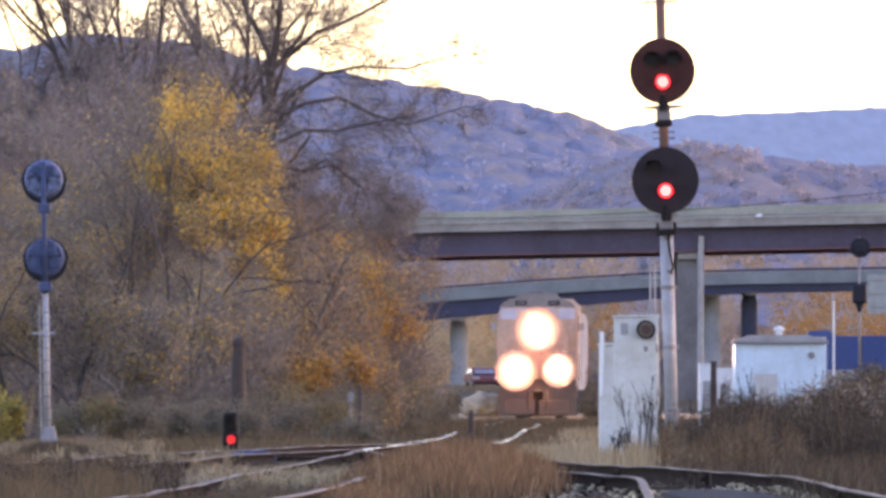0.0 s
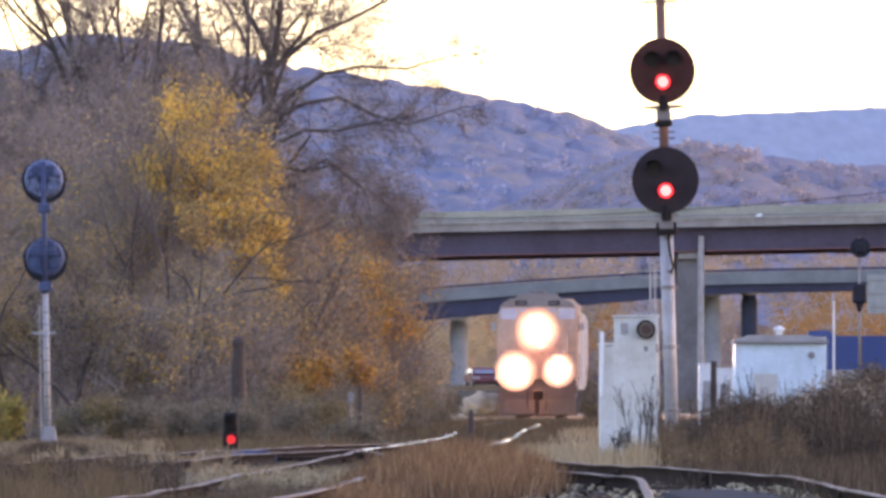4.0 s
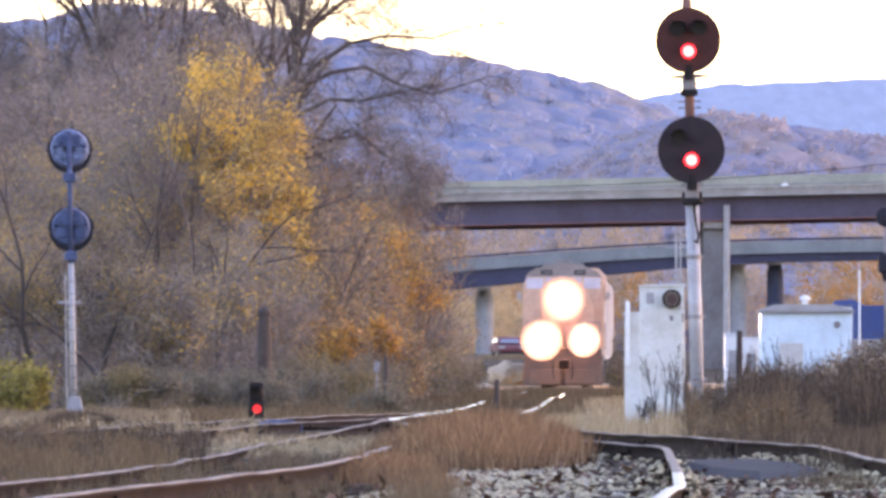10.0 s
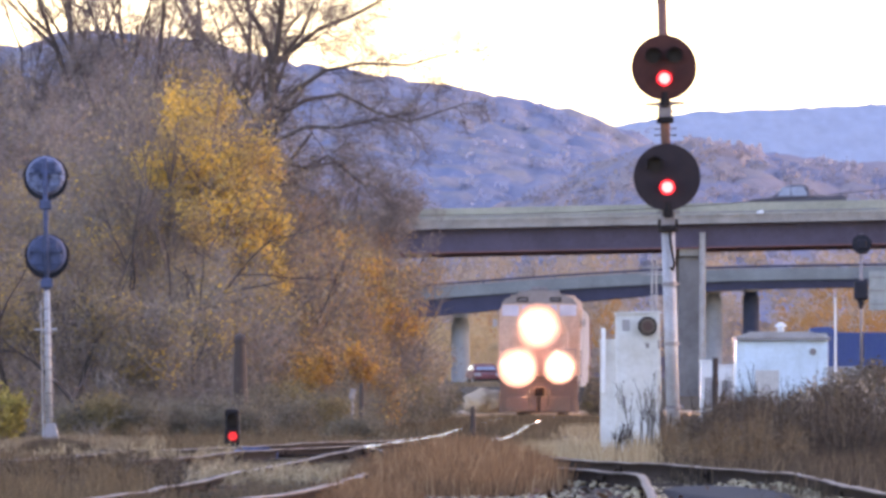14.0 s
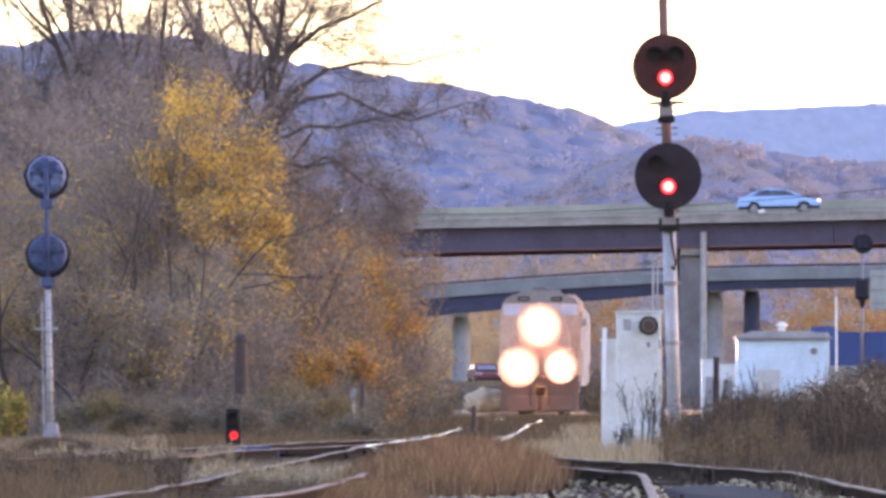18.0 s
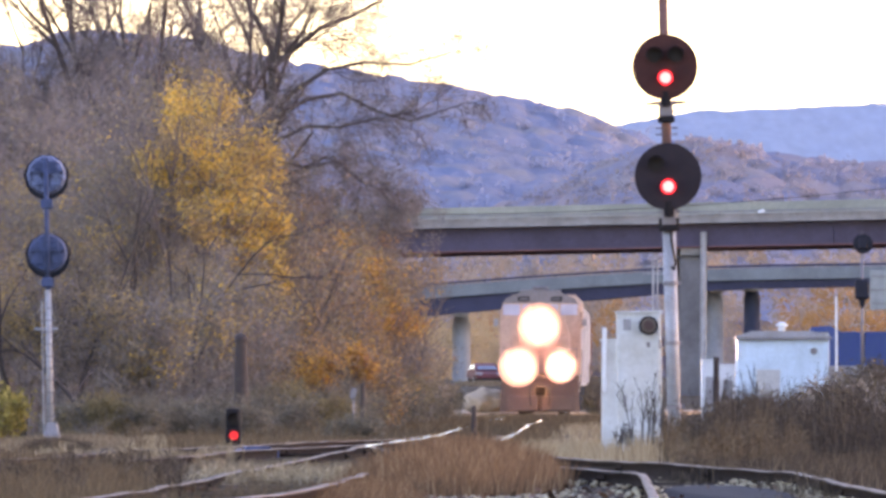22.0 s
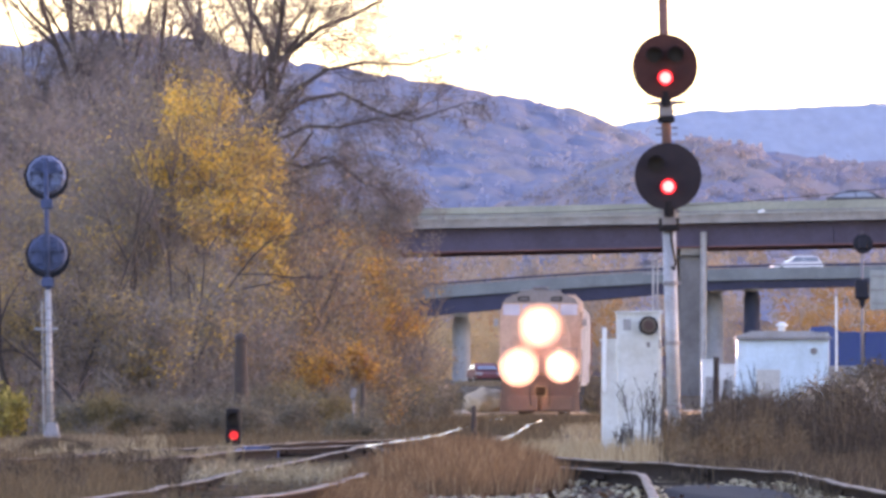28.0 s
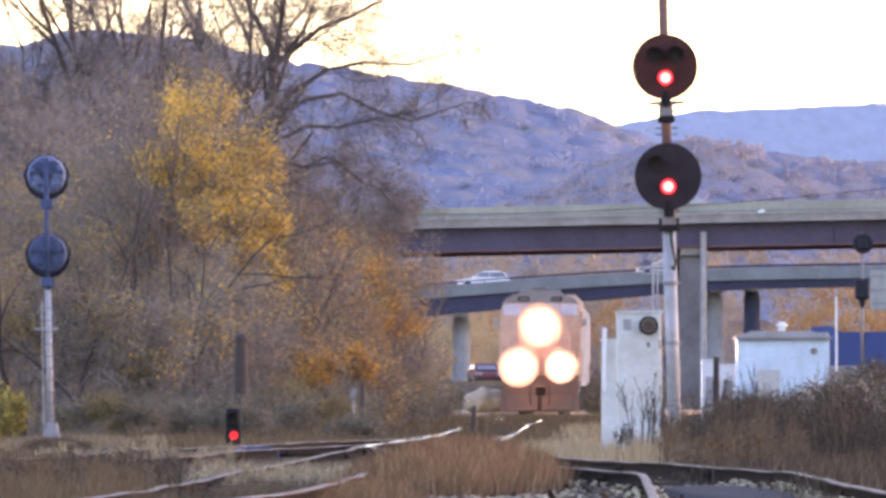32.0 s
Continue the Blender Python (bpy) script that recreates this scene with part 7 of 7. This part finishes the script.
def build_car(kind, paint, label, m, group, way_lit=True):
    """A road vehicle driving towards +x, origin on the road; wheels are returned for their turning."""
    body, glass, axles, width, r = BODIES[kind]
    half = width / 2
    name = {"van": "panel_van", "pickup": "pickup_truck"}.get(kind, "car")
    root = thing(name, m, label, {"van": "van", "pickup": "pickup"}.get(kind, "car"), group)
    part("body", side_prism(fresh(), body, half, 0.06 if kind == "van" else 0.05, 0.8), PAINT[paint], root)
    if glass:
        cab = part("cabin", side_prism(fresh(), glass, half - 0.06, 0.28, 1.0), PAINT[paint], root, "", False)
        zs = [z for _, z in glass]
        z0, z1 = min(zs) + 0.09, max(zs) - 0.10
        xs = [x for x, z in glass]
        x0, x1 = min(xs), max(xs)
        pane_edges = {"sedan": (-1.42, -0.38, 0.80), "suv": (-1.75, -0.62, 0.48), "minivan": (-2.18, -0.7, 0.75), "pickup": (-0.55, 0.28, 0.9), "hatch": (-1.6, -0.45, 0.38)}[kind]
        for s in (-1, 1):
            for a, b in zip(pane_edges, pane_edges[1:]):
                bm = fresh()
                y0, y1 = s * (half - 0.06 - 0.28 * (z0 - 1.0) + 0.012), s * (half - 0.06 - 0.28 * (z1 - 1.0) + 0.012)
                last = b == pane_edges[-1]
                first = a == pane_edges[0]
                q = [(a + 0.03 - (0.18 if first else 0), y0, z0), (b - 0.03 + (0.22 if last else 0), y0, z0), (b - 0.03 - ((0.42 if kind == "sedan" else 0.12) if last else 0), y1, z1), (a + 0.03 + ((0.40 if kind == "sedan" else 0.06) if first else 0), y1, z1)]
                f = bm.faces.new([bm.verts.new(p) for p in q])
                bmesh.ops.solidify(bm, geom=[f], thickness=0.012)
                part("side_window", bm, CAR_GLASS, cab)
        bm = fresh()
        w0, w1 = half - 0.22, half - 0.32
        (xa, za), (xb, zb) = glass[-2], glass[-1]
        f = bm.faces.new([bm.verts.new(p) for p in ((xb - 0.04, -w0, zb + 0.1), (xb - 0.04, w0, zb + 0.1), (xa + 0.10, w1, za - 0.03), (xa + 0.10, -w1, za - 0.03))])
        bmesh.ops.solidify(bm, geom=[f], thickness=0.02)
        part("windscreen", bm, CAR_GLASS, cab)
    else:
        for s in (-1, 1):
            bm = fresh()
            yy = s * (half - 0.035)
            q = [(0.62, yy, 1.52), (1.62, yy + s * 0.01, 1.48), (1.10, yy - s * 0.03, 2.08), (0.72, yy - s * 0.03, 2.08)]
            f = bm.faces.new([bm.verts.new(p) for p in q])
            bmesh.ops.solidify(bm, geom=[f], thickness=0.02)
            part("side_window", bm, CAR_GLASS, root)
            for k, (c, col) in enumerate((((-2.2, 1.25, -0.9, 1.05), (0.30, 0.42, 0.12)), ((-1.2, 1.10, 1.6, 1.02), (0.05, 0.06, 0.05)))):
                bm = fresh()
                yy2 = s * (half + 0.006)
                f = bm.faces.new([bm.verts.new(p) for p in ((c[0], yy2, c[1]), (c[2], yy2, c[3] - 0.10), (c[2] + 0.5, yy2, c[3] - 0.02), (c[0] + 0.3, yy2, c[1] + 0.08))])
                bmesh.ops.solidify(bm, geom=[f], thickness=0.004)
                part("side_stripe", bm, surface("stripe_paint", col, 0.5), root, "swept stripe along the side")
        bm = fresh()
        f = bm.faces.new([bm.verts.new(p) for p in ((1.76, -0.8, 1.56), (1.76, 0.8, 1.56), (1.10, 0.72, 2.34), (1.10, -0.72, 2.34))])
        bmesh.ops.solidify(bm, geom=[f], thickness=0.02)
        part("windscreen", bm, CAR_GLASS, root)
    if kind == "pickup":
        bm = fresh()
        box(bm, -1.85, 0, 1.13, 1.9, width - 0.25, 0.04, 0.01)
        part("bed", bm, BLACK, root)
        bm = fresh()
        for s in (-1, 1):
            box(bm, 0.0, s * (half + 0.003), 0.80, 5.4, 0.012, 0.05)
        part("side_trim", bm, SILVER, root, "bright trim strip")
    bm = fresh()
    x0, x1 = body[0][0], body[-1][0]
    box(bm, (x0 + x1) / 2, 0, body[0][1] - 0.02, x1 - x0 - 0.1, width - 0.1, 0.16, 0.03)
    part("sill", bm, BLACK, root)
    for s in (-1, 1):
        bm = fresh()
        box(bm, x1 - 0.09, s * (half - 0.20), 0.74 if kind != "van" else 1.0, 0.18, 0.42, 0.18, 0.05)
        part("headlamp", bm, CAR_LAMP if way_lit else SILVER, root)
        bm = fresh()
        box(bm, x0 + 0.01, s * (half - 0.16), 0.86 if kind != "van" else 1.2, 0.08, 0.2, 0.2, 0.03)
        part("tail_lamp", bm, BOXCAR, root)
        bm = fresh()
        box(bm, (glass[-1][0] - 0.15) if glass else 1.55, s * (half + 0.09), 1.02 if kind != "van" else 1.55, 0.12, 0.18, 0.14, 0.03)
        part("door_mirror", bm, PAINT[paint] if kind != "van" else BLACK, root)
    if kind == "van":
        for s in (-1, 1):
            bm = fresh()
            box(bm, 0, s * (half + 0.004), 0.56, 5.6, 0.02, 0.20, 0.008)
            part("side_cladding", bm, BLACK, root, "black plastic side cladding")
    wheels = []
    for ax in axles:
        for s in (-1, 1):
            bm = fresh()
            rod(bm, (ax, s * (half - 0.02), r + 0.01), (ax, s * (half + 0.008), r + 0.01), r * 1.14, n=24)
            part("wheel_arch", bm, BLACK, root)
            bm = fresh()
            rod(bm, (0, -0.11, 0), (0, 0.11, 0), r, n=24)
            bmesh.ops.bevel(bm, geom=[e for e in bm.edges if e.is_manifold and e.calc_face_angle() > 1], offset=0.03, segments=2, affect="EDGES")
            wheel = part("wheel", bm, RUBBER, root)
            wheel.matrix_local = pose(ax, s * (half - 0.085), r)
            bm = fresh()
            rod(bm, (0, -0.118, 0), (0, 0.118, 0), r * 0.62, n=18)
            rim = part("rim", bm, SILVER, wheel)
            bm = fresh()
            for k in range(5):
                a = 2 * math.pi * k / 5
                box(bm, math.cos(a) * r * 0.34, 0, math.sin(a) * r * 0.34, r * 0.16, 0.244, r * 0.16)
            part("rim_hole", bm, BLACK, wheel)
            wheels.append((wheel, ax, s * (half - 0.13), r))
    return root, wheels


DECK_UP = 0.462
ROAD_CARS = [  # kind, paint, label, lane distance, heading, front of car at x = 0 m offset given as (time, x of its nose), speed
    ("van", "white", "white high-roofed panel van with swept stripes", 643.0, 1, 0.5, 6.301, 29.8),
    ("suv", "white", "white compact crossover driving on the bridge", 643.0, 1, 7.6, 7.169, 23.1),
    ("sedan", "black", "dark sedan driving on the bridge", 646.4, 1, 17.4, 14.858, 30.2),
    ("sedan", "blue", "light blue sedan driving on the bridge", 643.0, 1, 17.7, 13.857, 24.9),
    ("pickup", "maroon", "dark pickup with bright trim on the bridge", 646.4, 1, 19.0, 22.610, 28.5),
    ("pickup", "dark", "charcoal pickup driving on the bridge", 646.4, 1, 20.1, 14.664, 27.6),
    ("sedan", "black", "dark sedan driving on the bridge", 643.0, 1, 21.3, 12.506, 28.0),
    ("minivan", "white", "white minivan driving on the bridge", 646.4, 1, 25.3, 6.718, 25.8),
    ("suv", "black", "dark sport utility car driving on the bridge", 643.0, 1, 29.1, 10.706, 25.5),
    ("pickup", "dark", "dark pickup on the far carriageway", 652.8, -1, 14.2, 12.048, 27.0),
    ("sedan", "silver", "pale sedan on the far carriageway", 656.2, -1, 14.4, 16.925, 25.6),
    ("sedan", "silver", "silver sedan on the far carriageway", 652.8, -1, 19.8, 8.358, 26.5),
    ("sedan", "black", "dark sedan on the far carriageway", 652.8, -1, 28.5, 6.236, 29.4),
    ("sedan", "dark", "dark sedan with a pale roof line on the far carriageway", 652.8, -1, 30.9, 3.6, 27.0),
    ("sedan", "silver", "silver sedan on the far carriageway", 652.8, -1, 31.6, 22.04, 28.4),
]
RAMP_CARS = [  # kind, paint, time at which its middle is over x, speed along x
    ("hatch", "white", "white car on the ramp bridge", 28.3, 25.290, -8.9),
    ("hatch", "white", "white hatchback on the ramp bridge", 29.3, 27.045, -8.9),
    ("hatch", "silver", "silver car on the ramp bridge", 30.9, 27.630, -9.4),
]
STEPS = [0.0, 0.1, 0.3] + [float(k) for k in range(1, 32)] + [31.7, 31.9, 32.0]


def road_z(x):
    return bridge_top(max(-95, min(120, x))) + DECK_UP


def place_on_ramp(x):
    """Point and heading on the ramp road by its x; past its ends the road runs straight on."""
    L = RAMP_LINE
    x = max(L[0, 0] + 0.5, min(L[-1, 0] - 0.5, x))
    y, z = np.interp(x, L[:, 0], L[:, 1]), np.interp(x, L[:, 0], L[:, 2])
    y2 = np.interp(x - 2, L[:, 0], L[:, 1])
    return x, y, z - 0.95 + 0.092, math.degrees(math.atan2(y2 - y, -2.0))


def build_parked_car():
    """A dark red car standing past the road bridge, and the pale service road beside the line."""
    build_car("sedan", "red", "dark red parked car past the road bridge", pose(2.622, 760, float(level(760)) + 0.02, 0, 0, -82), "parked cars", False)
    bm = fresh()
    xs = [(-14.0, 2.2), (-6.0, 2.0), (-1.0, 2.6), (1.6, 3.0), (4.5, 2.4)]
    st = [(x, 495 + x * 2.2, float(level(495 + x * 2.2)) + 0.0) for x, _ in xs]
    strip(bm, st, rect(-16, 16, -0.3, 0.06))
    mound_bm = fresh()
    bmesh.ops.create_icosphere(mound_bm, subdivisions=4, radius=1)
    for v in mound_bm.verts:
        k = 1 + 0.22 * noise.noise(v.co * 2.2) + 0.06 * noise.noise(v.co * 7)
        v.co = Vector((v.co.x * 0.95 * k, v.co.y * 1.6 * k, v.co.z * 0.62 * k))
    heap = mesh_object("spoil_mound", mound_bm, GRAVEL_PALE, None, "", True)
    heap.matrix_world = pose(1.692, 470, float(level(470)) + 0.45)
    tagged(heap, "pale mound of earth and gravel beside the track", "mound")
    tagged(mesh_object("service_road", bm, GRAVEL_PALE), "pale gravel service road beside the railway", "road", kind="structure")


GRAVEL_PALE = surface("pale_gravel", (0.50, 0.35, 0.235), 0.9, dirt=(0.22, 0.15, 0.10), amount=0.8, scale=0.3, fine=10, bump=0.4)


def build_cars():
    cars = []
    for kind, paint, label, lane, way, t0, nose, v in ROAD_CARS:
        long = BODIES[kind][0][-1][0]
        rows = []
        for t in STEPS:
            x = nose - way * long + way * v * (t - t0)
            rows.append((t, pose(x, lane, road_z(x), 0, -math.degrees(math.atan(0.02)) * way if -95 < x < 30 else 0, 0 if way > 0 else 180)))
        root, wheels = build_car(kind, paint, label, rows[0][1], "road traffic")
        cars.append((root, rows, wheels))
    for kind, paint, label, t0, x0, v in RAMP_CARS:
        rows = []
        for t in STEPS:
            x, y, z, turn = place_on_ramp(x0 + v * (t - t0))
            rows.append((t, pose(x, y, z, 0, 0, turn)))
        root, wheels = build_car(kind, paint, label, rows[0][1], "ramp traffic")
        cars.append((root, rows, wheels))
    return cars


# ---- ballast ----
def stone_shape(rng):
    """One angular crushed stone about 1 m across."""
    bm = fresh()
    p = rng.normal(0, 1, (9, 3))
    p *= (0.5 * rng.uniform(0.8, 1.15, 9) / np.linalg.norm(p, axis=1))[:, None]
    for q in p * np.array([1.1, 0.95, 0.75]):
        bm.verts.new(q)
    hull = bmesh.ops.convex_hull(bm, input=bm.verts[:])
    loose = [v for v in bm.verts if not v.link_faces]
    bmesh.ops.delete(bm, geom=loose, context="VERTS")
    bm.verts.index_update()
    vs, fs = np.array([v.co[:] for v in bm.verts]), np.array([[q.index for q in f.verts] for f in bm.faces])
    bm.free()
    return vs, fs


def build_ballast():
    rng = np.random.default_rng(88)
    # the bed itself
    ys = np.concatenate([np.arange(15, 130, 1.0)])
    us = np.linspace(0, 1, 34)
    V = []
    for y in ys:
        x0, x1 = -2.6 - 0.012 * y, 3.75 + 0.006 * y
        fade = np.clip((130 - y) / 10, 0, 1)
        for u in us:
            x = x0 + (x1 - x0) * u
            e = min(1, u / 0.08, (1 - u) / 0.08)
            V.append((x, y, float(level(y)) - 0.05 + 0.06 * e * fade + 0.02 * noise.noise((x * 1.6, y * 0.5, 9)) * e))
    n, m = len(ys), len(us)
    idx = np.arange(n * m).reshape(n, m)
    f = np.stack([idx[:-1, :-1], idx[:-1, 1:], idx[1:, 1:], idx[1:, :-1]], -1).reshape(-1, 4)
    bed = tagged(arrays_object("ballast_bed", V, f, GRAVEL, smooth=True), "grey crushed-stone ballast bed of the tracks", "ballast", kind="structure")
    shapes = [stone_shape(rng) for _ in range(10)]
    N = 38000
    y = 44 + 78 * rng.uniform(0, 1, N) ** 1.3
    x = (rng.uniform(-0.046, 0.046, N)) * y
    rail_x = np.interp(y, *TRACKS["main"]) - 0.9
    keep = (y < np.interp(x, (-1.95, -1.45, -1.27, -0.8, -0.3, 0.2), (57, 60, 68, 71, 82, 125))) & (x > rail_x) & (x < 3.15 + 0.00017 * np.clip(85 - y, 0, 60) ** 2) & (((x - 2.28) / 0.50) ** 2 + ((y - 92) / 8.0) ** 2 > 0.9)
    x, y = x[keep], y[keep]
    s = rng.uniform(0.035, 0.095, len(x)) * np.clip(1.75 - y / 90, 0.6, 1.15)
    z = level(y) + 0.0 + 0.02 * rng.uniform(-1, 1, len(x))
    # stones heaped against the rails
    hy = 46 + 60 * rng.uniform(0, 1, 1100)
    outer = np.interp(hy, *TRACKS["siding"]) + GAUGE / 2 + 0.00156 * np.clip(85 - hy, 0, 60) ** 2 - 0.12 * np.exp(-((hy - 98) / 7) ** 2)
    inner = np.interp(hy, *TRACKS["siding"]) - GAUGE / 2
    gap = rng.uniform(0.05, 0.30, 1100)
    hx = np.where(rng.uniform(0, 1, 1100) < 0.7, outer - gap, inner + np.where(rng.uniform(0, 1, 1100) < 0.5, gap, -gap))
    x, y = np.concatenate([x, hx]), np.concatenate([y, hy])
    z = np.concatenate([z, level(hy) + 0.075 - 0.22 * gap + rng.normal(0, 0.01, 1100)])
    s = np.concatenate([s, rng.uniform(0.045, 0.09, 1100)])
    P = np.stack([x, y, z], -1)
    near = np.where((y > 58) & (y < 80) & (abs(x - 0.7) < 1.3) & (s > 0.06))[0][:300]
    rest = np.setdiff1d(np.arange(len(x)), near)
    scatter("ballast_stones", shapes, P[rest], np.stack([s, s], -1)[rest], STONE, "loose grey and brown crushed stones", "stones", rng=rng)
    lone = pieces("lone_ballast_stone", [(0, (0.05, 0.036, 0.028)), (0.3, (0.16, 0.132, 0.10)), (0.6, (0.31, 0.268, 0.212)), (1, (0.43, 0.385, 0.31))], 0.85, by="object", fine=25)
    meshes = []
    for v, f in shapes:
        me = bpy.data.meshes.new("stone")
        me.from_pydata((v * 0.07).tolist(), [], f.tolist())
        me.materials.append(lone)
        meshes.append(me)
    for k in near:
        ob = new("stone", meshes[int(rng.integers(len(meshes)))])
        ob.parent = bed
        ob.matrix_local = pose(P[k, 0], P[k, 1], P[k, 2] + 0.012, *rng.uniform(0, 360, 3))
    # dead leaves
    n = 4600
    y = 42 + 60 * rng.uniform(0, 1, n) ** 2.4
    x = rng.uniform(-0.045, 0.045, n) * y
    x[:420], y[:420] = rng.normal(0.62, 0.13, 420), rng.normal(54, 2.2, 420)  # blown together beside the rail
    c = np.stack([x, y, level(y) + rng.uniform(0.01, 0.05, n)], -1)
    a = rng.uniform(0, 2 * np.pi, n)
    d = np.stack([np.cos(a), np.sin(a), rng.normal(0, 0.4, n)], -1) * rng.uniform(0.022, 0.060, n)[:, None]
    e = np.stack([-np.sin(a), np.cos(a), rng.normal(0, 0.5, n)], -1) * rng.uniform(0.018, 0.042, n)[:, None]
    v = np.stack([c - d, c + e, c + d + np.array([0, 0, 0.015]), c - e], 1).reshape(-1, 3)
    tagged(arrays_object("fallen_leaves", v, np.arange(n * 4).reshape(-1, 4), DEAD_LEAF), "curled brown fallen leaves on the ballast", "leaves", kind="stuff")
    # asphalt patches between the rails
    for cx, cy, rx, ry in ((2.28, 92.0, 0.53, 8.5), (2.35, 50, 0.45, 2.6)):
        bm = fresh()
        bmesh.ops.create_circle(bm, cap_ends=True, segments=28, radius=1)
        for v in bm.verts:
            k = 1 + 0.18 * noise.noise(v.co * 2.5)
            v.co = Vector((cx + v.co.x * rx * k, cy + v.co.y * ry * k, -0.10))
        ext = bmesh.ops.extrude_face_region(bm, geom=bm.faces[:])
        top = [v for v in ext["geom"] if isinstance(v, bmesh.types.BMVert)]
        for v in top:
            v.co = Vector((cx + (v.co.x - cx) * 0.8, cy + (v.co.y - cy) * 0.8, -0.045))
        tagged(mesh_object("asphalt_patch", bm, ASPHALT, smooth=False), "worn blue-grey asphalt patch between the rails", "asphalt", kind="structure")


# ---- build ----
build_ground()
build_hills()
build_far_woods()
build_road_bridge()
build_ramp_bridge()
laid = [(build_track("main", "main railway track with rusty worn rails"), 16, 160), (build_track("siding", "curved siding track with rusty rails"), 16, 155), (build_track("spur", "rusty spur track joining from the thicket"), 121, 240)]
build_train()
build_signal()
build_back_signal()
build_dwarf_signal()
build_far_signal()
build_cabinets()
build_shed()
build_containers()
build_posts()
build_cable()
build_trees()
build_grass()
build_stalks()
build_weed_bushes()
build_fallen_branches()
CARS = build_cars()
build_parked_car()
build_ballast()
for (root, ty, tx, tdx), start, label in ((laid[0][0], 126, "dark cinder bed under the main track"), (laid[2][0], 118, "dark cinder bed under the spur")):
    build_bed(ty, tx, start, label)
for (root, ty, tx, tdx), near_y, far_y in laid:
    build_sleepers(root, ty, tx, tdx, near_y, far_y)


def motions():
    """The road traffic drives."""
    for root, rows, wheels in CARS:
        walk(root, rows)


motions()
